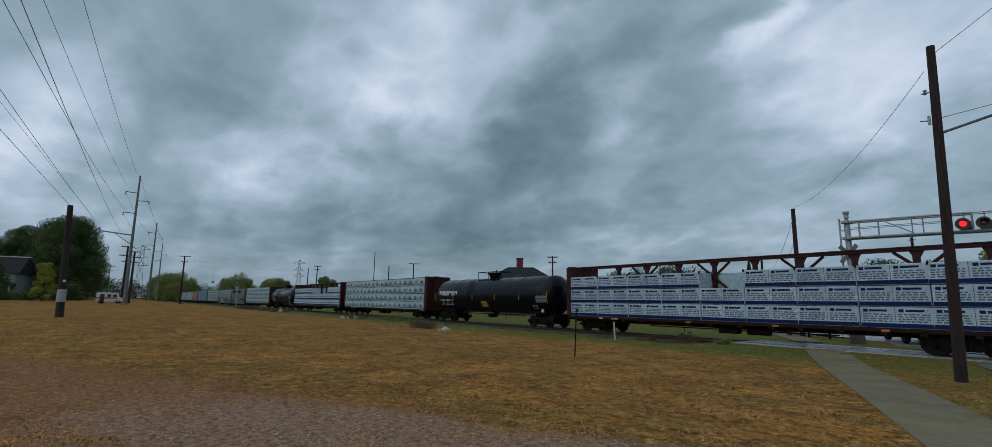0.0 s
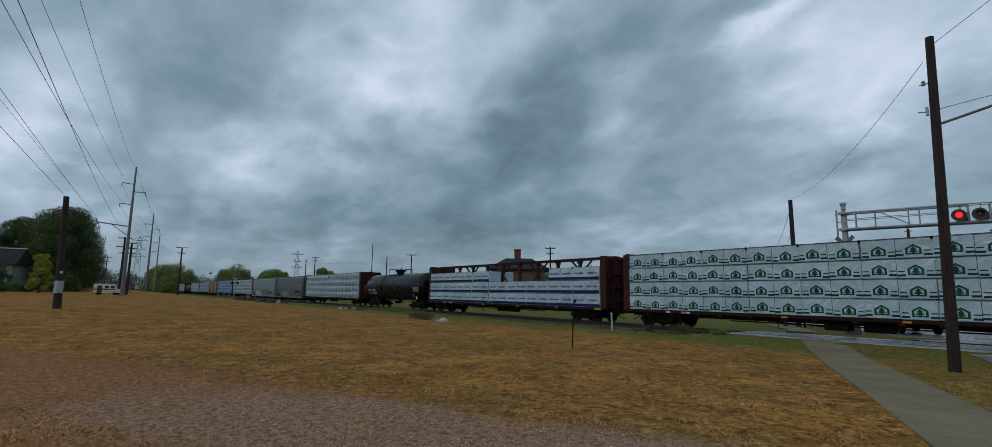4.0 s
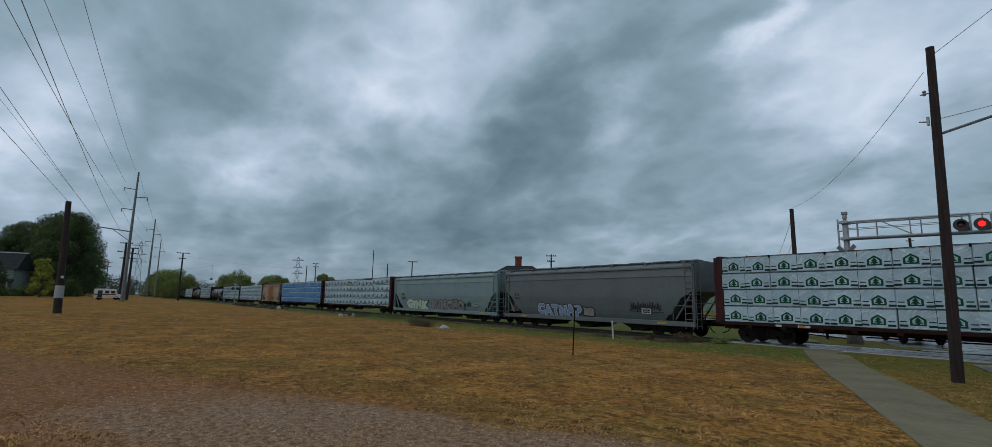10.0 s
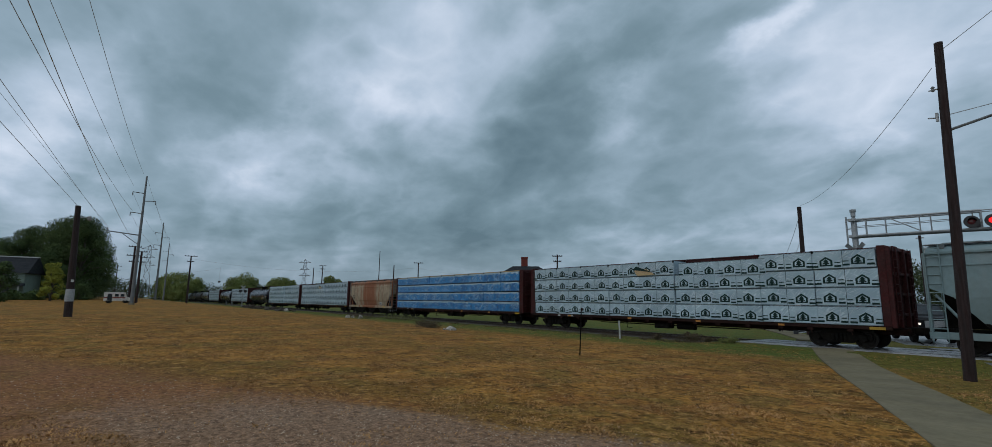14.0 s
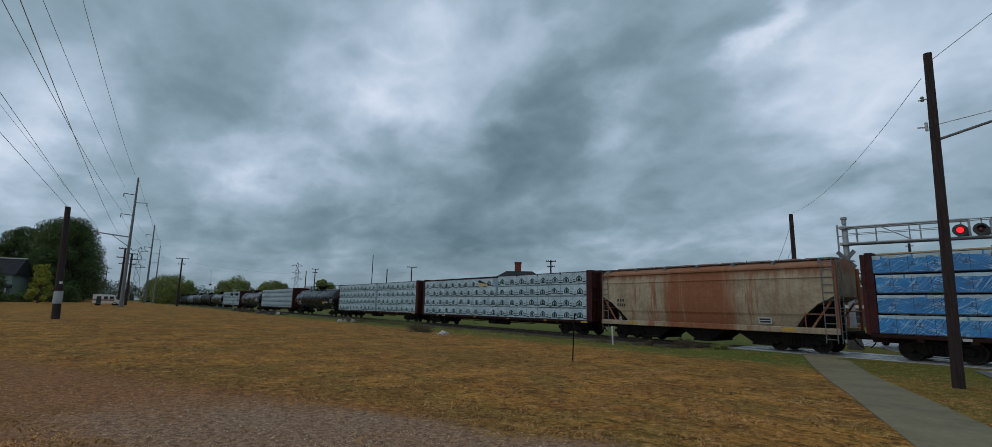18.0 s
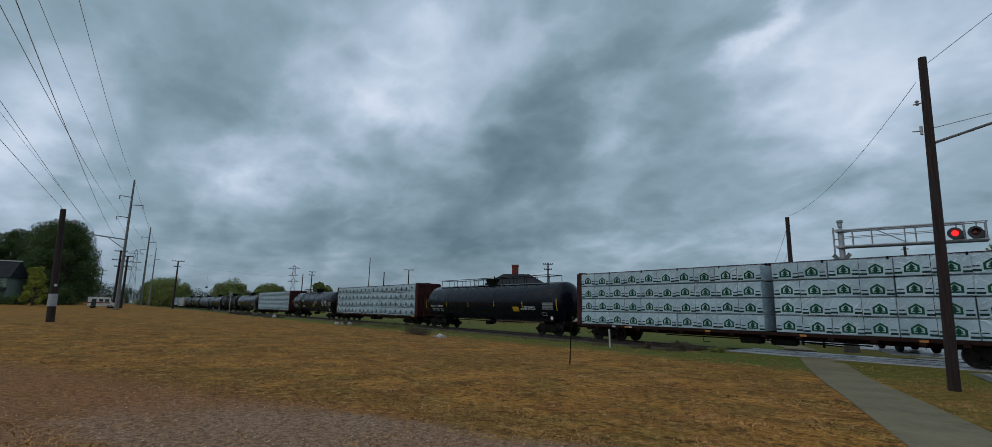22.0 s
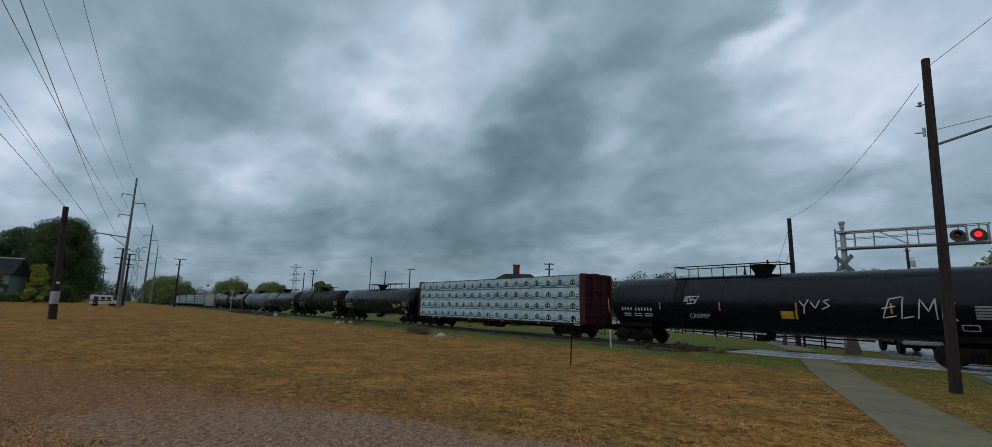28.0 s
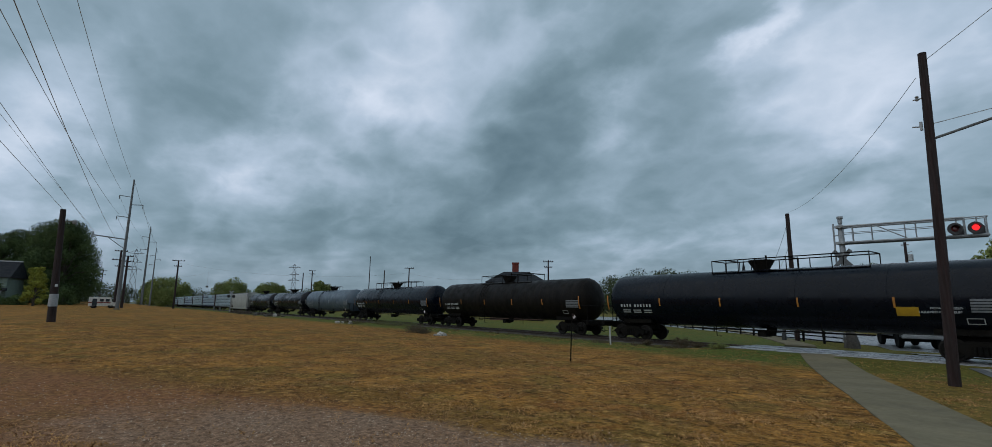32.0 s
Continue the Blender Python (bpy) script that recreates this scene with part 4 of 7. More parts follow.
def tank_car(pitch, paint, label, style="plain", rail_len=0.0, stripes=None, marks=True):
    """A tank car on stub sills."""
    car = thing("tank_car", at(0, TRACK_Y, RAIL_Z), label, "freight car", "cars of the freight train")
    half = pitch / 2 - 0.62
    a = half - 0.35
    R, zc = 1.50, 2.43
    prof = [(-a + 0.80 * (1 - math.cos(t)), max(0.02, R * math.sin(t))) for t in [math.pi / 2 * i / 8 for i in range(9)]]
    ring = []
    nring = 5
    for i in range(nring + 1):
        x = -a + 0.80 + (2 * a - 1.6) * i / nring
        if 0 < i < nring:
            ring += [(x - 0.035, R), (x - 0.03, R + 0.012), (x + 0.03, R + 0.012), (x + 0.035, R)]
    full = prof + ring + [(-x, r) for x, r in reversed(prof)]
    put("shell", cached(("shell", round(pitch, 2), paint.name), lambda: Mesh().lathe_x(full, 0, zc, 36).done("shell", paint, smooth=True)), car, None, "rounded steel tank shell")
    sill = cached("tsill", lambda: Mesh().box(-3.1, 0, -0.36, 0.36, 0.66, 1.02, 0, 0.03).done("stub_sill", GRIME))
    beam = cached("tbeam", lambda: Mesh().box(-0.14, 0, -1.35, 1.35, 0.80, 1.02, 0, 0.02).done("end_beam", GRIME))
    saddle = cached("tsaddle", lambda: Mesh().prism_y([(-3.4, 1.0), (-1.4, 1.0), (-1.1, 1.9), (-3.4, 1.35)], -0.9, 0.9).done("saddle", GRIME))
    for sgn in (1, -1):
        m_ = at(sgn * half, 0, 0) @ pose(0, 0, 0, 0, 0, 0 if sgn > 0 else 180)
        put("stub_sill", sill, car, m_)
        put("end_beam", beam, car, m_ @ at(0.004, 0, 0))
        put("saddle", saddle, car, m_)
    def end_rail():
        m = Mesh()
        for y in (-1.3, 1.3):
            m.path([(0, y, 1.0), (0, y, 2.0), (-0.9, y, 2.02)], 0.025)
            m.path([(-0.05, y, 1.0), (-0.05, y, 0.45), (-0.45, y, 0.45), (-0.45, y, 0.95)], 0.02)
        m.path([(0, -1.3, 2.0), (0, 1.3, 2.0)], 0.025)
        m.box(-0.45, 0.02, -1.3, 1.3, 1.02, 1.05)
        return m.done("end_handrail", GRIME)
    er = cached("end_rail", end_rail)
    put("end_handrail", er, car, at(half - 0.06, 0, 0))
    put("end_handrail", er, car, at(-half + 0.06, 0, 0) @ pose(0, 0, 0, 0, 0, 180))
    ztop = zc + R
    dome = cached("dome", lambda: Mesh().lathe_z([(-0.12, 0.38), (0.06, 0.40), (0.40, 0.61), (0.47, 0.62), (0.49, 0.56), (0.49, 0.02)], seg=18).bar((0.25, 0, 0.4), (0.25, 0, 0.72), 0.05).done("dome", GRIME, smooth=True))
    dx = -0.3 if style != "graffiti" else -0.2
    put("dome", dome, car, at(dx, 0, ztop), "dark valve housing")
    def platform(x0, x1, h=0.62, y=0.72):
        m = Mesh()
        m.box(x0, x1, -y, -y + 0.35, -0.16, -0.12).box(x0, x1, y - 0.35, y, -0.16, -0.12)
        for q in (-y, y):
            m.bar((x0, q, h - 0.1), (x1, q, h - 0.1), 0.028)
            k = max(2, int((x1 - x0) / 1.35) + 1)
            for i in range(k):
                x = x0 + (x1 - x0) * i / (k - 1)
                m.bar((x, q, -0.34), (x, q, h - 0.1), 0.024)
        for x in (x0, x1):
            m.bar((x, -y, h - 0.1), (x, y, h - 0.1), 0.028)
        return m.done("walkway_rail", GRIME)
    key = ("plat", round(rail_len, 1))
    if rail_len > 6:
        put("walkway_rail", cached(key, lambda: platform(-rail_len / 2, rail_len / 2)), car, at(1.0 if style == "lpg" and rail_len < 10 else 0.0, 0, ztop), "black tubular walkway rail")
    if style == "graffiti":
        put("walkway_rail", cached("plat_graffiti", lambda: platform(-4.85, 0.95)), car, at(0, 0, ztop), "black tubular walkway rail")
    else:
        put("platform", cached("plat_small", lambda: platform(-1.5, 1.5)), car, at(dx, 0, ztop), "black railed top platform")
    def side_ladder():
        m = Mesh()
        arc = [(-(R + 0.09) * math.cos(radians(d_)), zc + (R + 0.09) * math.sin(radians(d_))) for d_ in range(-20, 66, 10)]
        for q in (-0.22, 0.22):
            m.path([(q, -R - 0.06, 0.75)] + [(q, y, z) for y, z in arc], 0.02)
        for y, z in arc:
            m.bar((-0.22, y, z), (0.22, y, z), 0.016, None, 6)
        for z in (0.8, 1.15, 1.5):
            m.bar((-0.22, -R - 0.07, z), (0.22, -R - 0.07, z), 0.016, None, 6)
        return m.done("ladder", GRIME)
    if style != "lpg":
        put("ladder", cached("tank_ladder", side_ladder), car, at(dx - (4.0 if style == "graffiti" else 1.8), 0, 0))
    belly = cached("tank_belly", lambda: Mesh().bar((0, 0, 0.62), (0, 0, 1.0), 0.16, 0.25, 12).box(-0.5, -0.1, -0.5, 0.1, 0.55, 0.85).bar((-4.5, -0.55, 0.86), (4.5, -0.55, 0.86), 0.035).path([(-2.4, -1.0, 1.3), (-2.4, -0.95, 0.5), (-2.15, -0.95, 0.5)], 0.022).path([(2.6, -1.0, 1.3), (2.6, -0.95, 0.55)], 0.022).done("outlet_valve", GRIME))
    put("outlet_valve", belly, car)

    def on_shell(m, x0, x1, z0, z1, mi=0, lift=0.006, k=4):
        """A patch that follows the shell's round side."""
        zs = [z0 + (z1 - z0) * i / k for i in range(k + 1)]
        vs = []
        for z in zs:
            y = -math.sqrt(max(0.02, (R + lift) ** 2 - (z - zc) ** 2))
            vs += [(x0, y, z), (x1, y, z)]
        m.add(vs, [(2 * i, 2 * i + 1, 2 * i + 3, 2 * i + 2) for i in range(k)], mi)
        return m
    def patch(key, x0, x1, z0, z1, mat, name, label=""):
        put(name, cached((key, round(x1 - x0, 3), round(z0, 2), round(z1, 2), mat.name), lambda: on_shell(Mesh(), 0, x1 - x0, z0, z1).done(name, mat)), car, at(x0, 0, 0), label)
    for x in (-0.575 * a, -0.196 * a, 0.196 * a, 0.575 * a):
        patch("stripe", x - 0.04, x + 0.04, 2.02, 2.45, stripes or ORNG, "reflector")
    for x in (0.28 - a, a - 0.30):
        patch("end_stripe", x - 0.045, x + 0.045, 1.78, 2.64, stripes or ORNG, "end_reflector")
    if marks:
        def bars():
            m = Mesh()
            for j, (x, w) in enumerate(((0, .17), (.21, .17), (.42, .17), (.63, .17), (0.98, .17), (1.19, .17), (1.40, .17), (1.61, .17), (1.82, .17), (2.03, .17))):
                on_shell(m, x, x + w * 0.62, 2.05, 2.22)
            for k, z in enumerate((1.84, 1.72)):
                for q in range(3):
                    on_shell(m, 0.1 + q * 0.75, 0.1 + q * 0.75 + 0.55, z, z + 0.055)
            return m.done("stencil", WHITE)
        put("stencil", cached("tank_stencil", bars), car, at(-a + 1.3, 0, -0.16 if style == "yellow" else -0.1), "plain white stencil bars")
        def data():
            m = Mesh()
            for j in range(5):
                on_shell(m, 0, 1.15, 2.02 + j * 0.105, 2.02 + j * 0.105 + 0.075)
            return m.done("data_panel", GREYST)
        put("data_panel", cached("tank_data", data), car, at(a - (1.77 if style == "lpg" else 1.5), 0, -0.15), "panel of small grey print")
        box = Mesh()
        for z in (1.55, 1.75):
            on_shell(box, 0, 0.5, z, z + 0.03)
        on_shell(box, 0, 0.03, 1.55, 1.78)
        on_shell(box, 0.47, 0.5, 1.55, 1.78)
        put("consolidated_stencil", cached("tank_box", lambda: box.done("consolidated_stencil", WHITE)), car, at(a - 1.95, 0, -0.12))
        def diamond():
            m = Mesh()
            m.add([(0.17, -0.004, 0), (0.34, -0.004, 0.17), (0.17, -0.004, 0.34), (0, -0.004, 0.17)], [(0, 1, 2, 3)])
            return m.done("placard", PLACARD)
        put("placard", cached("tank_placard", diamond), car, at(a - 1.05, -1.34, 1.10), "small diamond placard")
    if style in ("yellow", "lpg", "graffiti"):
        x = {"yellow": -0.42, "lpg": 4.22 if rail_len > 10 else 5.5, "graffiti": 1.13}[style]
        z0, z1 = (1.42, 1.92) if style == "yellow" else (1.70, 2.06)
        patch("ylabel", x, x + (0.86 if style == "yellow" else 0.73), z0, z1, YEL, "warning_label", "yellow rectangular label")
    if style == "lpg":
        for j, (tx, z) in enumerate((("NON-ODORIZED", 1.98), ("LIQUEFIED PETROLEUM", 1.83))):
            put("lettering", letters(tx, 0.16 if rail_len > 10 else 0.12, WHITE), car, at((5.3 if rail_len > 10 else 6.25) + 0.35 * (1 - j), -R - 0.02, z), "white block lettering")
    if style == "yellow":
        def block():
            m = Mesh()
            for i in range(6):
                x = i * 0.525
                on_shell(m, x, x + 0.43, 2.66, 2.82)
                on_shell(m, x, x + 0.15, 2.42, 2.69)
                if i not in (0, 3, 5):
                    on_shell(m, x + 0.12, x + 0.43, 2.42, 2.54)
                if i != 3:
                    on_shell(m, x + 0.30, x + 0.45, 2.48, 2.69)
            return m.done("emblem", WHITE)
        put("emblem", cached("emblem_blocks", block), car, at(-a + 1.1, 0, 0), "row of plain white emblem blocks")
    if style == "graffiti":
        def scrawl(strokes, w, z0, h):
            """Sprayed strokes in a box of w by h metres, laid on the round shell."""
            m = Mesh()
            for line in strokes:
                pts = []
                for (u0, v0), (u1, v1) in zip(line[:-1], line[1:]):
                    for q in range(4):
                        pts.append((u0 + (u1 - u0) * q / 4, v0 + (v1 - v0) * q / 4))
                pts.append(line[-1])
                m.path([(w * u_, -math.sqrt((R + 0.008) ** 2 - (z0 + h * v_ - zc) ** 2), z0 + h * v_) for u_, v_ in pts], 0.026, 5)
            return m.done("graffiti", WHITE)
        knot = (((0, .2), (.15, .9), (.3, .3), (.1, .4), (.4, 1), (.45, .2), (.6, .8), (.5, .5), (.75, .6), (.7, .1), (.95, .95)), ((.1, .9), (1, 1)), ((.2, 0), (.8, .15)))
        forks = (((0, .8), (.15, .45), (.3, .9)), ((.15, .45), (.12, 0)), ((.35, .75), (.5, .35), (.65, .85)), ((.95, .9), (.75, .8), (.95, .5), (.7, .3)))
        slab = (((.12, .9), (0, .1), (.2, .2)), ((0, .5), (.2, .6)), ((.12, .9), (.3, 1)), ((.32, 1), (.27, .1), (.45, .2)), ((.5, .1), (.55, .9), (.65, .4), (.75, .95), (.75, .1)), ((.82, .1), (.85, .9), (1, .75), (.85, .5), (1, .05)))
        for strokes, x, w, z0, h in ((knot, -3.9, 0.95, 2.35, 0.42), (forks, 2.0, 1.3, 1.95, 0.72), (slab, 5.1, 2.3, 1.75, 0.95)):
            put("graffiti", scrawl(strokes, w, z0, h), car, at(x, 0, 0), "white sprayed scrawl")
        put("graffiti", letters("CREPR*", 0.36, WHITE), car, at(-3.65, -math.sqrt((R + 0.012) ** 2 - (1.62 - zc) ** 2), 1.62) @ pose(0, 0, 0, 27), "white sprayed capital letters")
    for x in (-half + 2.0, half - 2.0):
        bogie(car, x)
    couplers(car, half, pitch)
    return car


def hopper_car(pitch, paint, label, graffiti="", sill_z=0.62, ribs=False, tall=4.30):
    """A covered hopper with sloped ends, roof hatches and three outlet bays."""
    car = thing("hopper_car", at(0, TRACK_Y, RAIL_Z), label, "freight car", "cars of the freight train")
    half = pitch / 2 - 0.48
    top_half, low_half = half - 0.14, half - 1.87
    ts = tall - 0.38
    side = [(-low_half, sill_z + 0.25), (low_half, sill_z + 0.25), (low_half + 0.40, sill_z + 0.75), (low_half + 1.05, 2.2), (top_half, 2.55), (top_half, ts), (-top_half, ts), (-top_half, 2.55), (-low_half - 1.05, 2.2), (-low_half - 0.40, sill_z + 0.75)]
    key = ("hopper", round(pitch, 2), paint.name)
    def body():
        m = Mesh()
        # rounded sides: the width swells from the sill and draws in again under the roof
        zs = [sill_z + 0.25, sill_z + 0.5, sill_z + 0.75, 1.75, 2.0, 2.2, 2.55, ts - 0.5, ts]
        half_y = [1.22, 1.30, 1.36, 1.42, 1.455, 1.475, 1.485, 1.48, 1.40]
        vs = []
        for z, hy in zip(zs, half_y):
            hx = low_half
            for (xa, za), (xb, zb) in zip(side[1:5], side[2:6]):
                if za <= z <= zb:
                    hx = xa + (xb - xa) * (z - za) / max(1e-6, zb - za)
            vs += [(-hx, -hy, z), (hx, -hy, z), (hx, hy, z), (-hx, hy, z)]
        fs = [(3, 2, 1, 0)] + [tuple(len(vs) - 4 + q for q in range(4))]
        for q in range(len(zs) - 1):
            for k in range(4):
                fs.append((4 * q + k, 4 * q + (k + 1) % 4, 4 * q + 4 + (k + 1) % 4, 4 * q + 4 + k))
        m.add(vs, fs)
        if ribs:
            for i in range(11):
                x = -low_half + 2 * low_half * i / 10
                m.box(x - 0.03, x + 0.03, -1.53, -1.47, sill_z + 0.3, ts - 0.1)
                m.box(x - 0.03, x + 0.03, 1.47, 1.53, sill_z + 0.3, ts - 0.1)
        m.box(-top_half, top_half, -1.515, -1.40, ts - 0.54, ts - 0.48, 0, 0.01).box(-top_half, top_half, -1.51, -1.38, ts - 0.06, ts + 0.02)
        return m.done("body", paint)
    put("body", cached(key, body), car)
    def roof():
        m = Mesh()
        arc = [(1.50 * math.cos(radians(d_)), ts + (tall - ts) * math.sin(radians(d_))) for d_ in range(0, 181, 15)]
        m.prism_x(arc, -top_half, top_half)
        return m.done("roof", paint, smooth=True)
    put("roof", cached(key + ("roof",), roof), car)
    hatch = cached(("hatch", paint.name), lambda: Mesh().box(-0.62, 0.62, -0.32, 0.32, 0, 0.10, 0, 0.03).bar((-0.45, -0.34, 0.06), (-0.45, 0.34, 0.06), 0.03).bar((0.45, -0.34, 0.06), (0.45, 0.34, 0.06), 0.03).done("hatch", paint))
    n = 9
    for i in range(n):
        put("hatch", hatch, car, at(-top_half + 0.9 + (2 * top_half - 1.8) * i / (n - 1), 0, tall - 0.005))
    walkm = cached(("roofwalk", round(pitch, 2)), lambda: Mesh().box(-top_half - 0.12, top_half + 0.12, -1.18, -0.82, tall - 0.06, tall - 0.02).box(-top_half - 0.12, top_half + 0.12, 0.82, 1.18, tall - 0.06, tall - 0.02).done("running_board", STEELP))
    put("running_board", walkm, car)
    brk = cached(("rbracket", round(tall, 2)), lambda: Mesh().prism_y([(-0.05, tall - 0.36), (0.05, tall - 0.36), (0.08, tall - 0.05), (-0.08, tall - 0.05)], -1.40, -1.05).done("bracket", paint))
    for i in range(7):
        put("bracket", brk, car, at(-top_half + 0.5 + (2 * top_half - 1.0) * i / 6, 0, 0))
    put("side_sill", cached(key + ("sill",), lambda: Mesh().box(-half, half, -1.53, -1.38, sill_z, sill_z + 0.27, 0, 0.02).box(-half, half, 1.38, 1.53, sill_z, sill_z + 0.27, 0, 0.02).done("side_sill", paint)), car)
    put("underframe", cached(("hund", round(pitch, 2)), lambda: Mesh().box(-half, half, -0.3, 0.3, 0.66, 0.98, 0, 0.03).box(half - 0.12, half, -1.45, 1.45, 0.78, 1.02).box(-half, -half + 0.12, -1.45, 1.45, 0.78, 1.02).done("underframe", GRIME)), car)
    bay = cached(("bay", round(low_half, 2)), lambda: Mesh().prism_y([(-0.45, 0.30), (0.45, 0.30), (low_half / 3 - 0.1, 0.95), (-low_half / 3 + 0.1, 0.95)], -1.05, 1.05).box(-0.5, 0.5, -1.15, 1.15, 0.22, 0.32, 0, 0.02).done("outlet_bay", GRIME))
    for i in (-1, 0, 1):
        put("outlet_bay", bay, car, at(i * low_half * 0.66, 0, 0))
    def end_frame():
        m = Mesh()
        for y in (-1.42, 1.42):
            m.box(-0.08, 0.04, y - 0.06, y + 0.06, 0.9, ts, 0, 0.015)
            m.bar((-1.15, y, 1.0), (-0.25, y, 2.3), 0.05)
        m.box(-0.30, -0.24, -1.2, 1.2, 2.5, ts)
        m.path([(0.0, -1.42, 1.9), (0.0, 1.42, 1.9)], 0.03).path([(-1.3, -1.48, 1.75), (0, -1.48, 1.75)], 0.025)
        m.path([(-1.3, -1.48, 0.9), (-1.3, -1.48, 1.75)], 0.025)
        return m.done("end_frame", paint)
    ef = cached(key + ("end",), end_frame)
    ld = cached(("hladder", paint.name, round(tall, 2)), lambda: ladder_mesh(0.45, 0.5, tall - 0.05, 11, 0.022).done("ladder", STEELP if paint != PALE else paint))
    for sgn in (1, -1):
        e = put("end_frame", ef, car, at(sgn * (half - 0.05), 0, 0) @ pose(0, 0, 0, 0, 0, 0 if sgn > 0 else 180))
        put("ladder", ld, e, at(-0.28, -1.52, 0) if sgn > 0 else at(-0.28, 1.52, 0))
        put("ladder", ld, e, at(0.06, -1.1, 0) @ pose(0, 0, 0, 0, 0, 90))
        # slope sheet; the upright dark one is added for the opening's inner shade
        put("slope_sheet", cached(key + ("slope",), lambda: Mesh().prism_y([(-0.5, 2.55), (-0.55, 2.65), (-1.9, 0.95), (-1.8, 0.9)], -1.33, 1.33).prism_y([(-0.1, 0.98), (-1.75, 0.98), (-0.5, 2.45), (-0.12, 2.45)], -0.5, -0.42).done("slope_sheet", GRIME)), e)
    def bars():
        m = Mesh()
        for j, (x, w) in enumerate(((0, .2), (.25, .2), (.5, .2), (0.0, .16), (.21, .16), (.42, .16), (.63, .16))):
            z = 2.26 if j < 3 else 1.98
            m.sheet(x * 0.8, x * 0.8 + w * 0.6, z, z + 0.17, 0)
        return m.done("stencil", INK)
    put("stencil", cached("hop_stencil", bars), car, at(-low_half - 0.6, -1.486, 0) if graffiti != "big" else at(-low_half + 0.05, -1.486, -0.95) @ Matrix.Diagonal((1.45, 1, 1.40, 1)), "plain dark stencil bars")
    put("data_panel", cached("hop_data", lambda: Mesh().sheet(0, 0.62, 1.25, 1.55, 0, 0).sheet(0.05, 0.57, 1.30, 1.38, -0.004, 1).sheet(0.05, 0.57, 1.42, 1.50, -0.004, 1).done("data_panel", WHITE, INK)), car, at(low_half - 1.6, -1.43, 0) @ at(0, 0, 1.25) @ pose(0, 0, 0, 9) @ at(0, 0, -1.25))
    for x in (-low_half + 0.6, low_half - 0.2)[graffiti == "big":]:
        put("reflector", cached("hop_refl", lambda: Mesh().box(-0.30, 0.30, -0.008, 0, -0.1, 0.02).done("reflector", YEL)), car, at(x, -1.535, sill_z + 0.18))
    def fat_letters(tx, x, z, size, col, sx=1.0):
        layers = ((0.15, INK, 0.0), (0.10, WHITE if col is GRAF_B else col, -0.004), (0.055, col, -0.008))
        for j, ch in enumerate(tx):
            for grow, mat, dy in layers:
                up = (0.05, -0.03, 0.02, -0.05)[j % 4] * size
                put("graffiti", letters(ch, size, mat, 0.002, grow), car, at(0, -1.285, 0.9) @ pose(0, 0, 0, 11.5) @ at(x, dy - 0.011 * j, z - 0.9 + up) @ Matrix.Diagonal((sx, 1, 1, 1)), "fat sprayed graffiti letter")
            wide = max(v.co.x for v in letters(ch, size, col, 0.002, 0.055).vertices)
            x += (wide + 0.055 * size) * sx
    if graffiti == "big":
        fat_letters("GiNK", -low_half + 1.25, 0.95, 1.08, GRAF, 1.60)
        fat_letters("PUNCHO", -low_half + 6.4, 0.94, 1.15, GRAF_O, 1.12)
        tag = Mesh()
        rt = random.Random(9)
        for x0, wd, hg in ((0.0, 0.9, 0.7), (1.2, 0.5, 0.3), (1.9, 0.7, 0.5), (3.1, 0.5, 0.3)):
            tag.path([(x0 + wd * q / 7, 0, 0.35 + hg * ((q % 2) * rt.uniform(.6, 1) + (1 - q % 2) * rt.uniform(0, .35))) for q in range(8)], 0.026, 5)
        put("graffiti", tag.done("graffiti", INK), car, at(0, -1.30, 0.9) @ pose(0, 0, 0, 11.5) @ at(low_half - 4.6, 0, 0), "black sprayed scrawl")
    elif graffiti:
        fat_letters("CATNAP", -4.4, 0.98, 0.92, GRAF_B, 1.05)
        face = Mesh().add([(-0.44, 0, 0.07), (0.42, 0, 0.0), (0.49, 0, 0.42), (0.30, 0, 0.57), (-0.2, 0, 0.52), (-0.43, 0, 0.60)], [tuple(range(6))])
        tilt_ = at(0, -1.285, 0.9) @ pose(0, 0, 0, 11.5)
        rim_ = Mesh().add([(-0.52, 0, 0.0), (0.5, 0, -0.08), (0.58, 0, 0.45), (0.34, 0, 0.66), (-0.2, 0, 0.60), (-0.5, 0, 0.72)], [tuple(range(6))])
        put("graffiti", rim_.done("graffiti", INK), car, tilt_ @ at(0.55, -0.002, 0.05), "black sprayed outline")
        put("graffiti", face.done("graffiti", GRAF_O), car, tilt_ @ at(0.55, -0.006, 0.05), "tan sprayed blot")
        r = random.Random(3)
        scr = Mesh().path([(0.085 * i, 0, (i % 2) * 0.42 + r.random() * 0.22) for i in range(26)], 0.028, 5)
        scr.path([(0.18 * i, 0, 0.25 + r.uniform(-.12, .12)) for i in range(13)], 0.026, 5).path([(-0.15, 0, 0.05), (2.3, 0, 0.0)], 0.02, 5)
        put("graffiti", scr.done("graffiti", INK), car, at(0, -1.285, 0.9) @ pose(0, 0, 0, 11.5) @ at(4.0, 0, 0.45), "black sprayed scrawl")
    for x in (-half + 1.95, half - 1.95):
        bogie(car, x)
    couplers(car, half, pitch)
    return car


# the train from its head back: coupling lines along the track at the start of the clip
TRAIN = []
CUTS = [-1.90, -26.00, -44.50, -68.60, -92.80, -108.90, -132.90, -150.50, -170.50, -194.30, -217.90, -232.20, -255.80, -279.80, -300.60, -324.90,
        -345.70, -370.15, -391.15, -411.55, -432.55, -452.45, -472.45, -492.45, -511.95]
T_BLACK = "glossy black tank car with amber reflector strips"
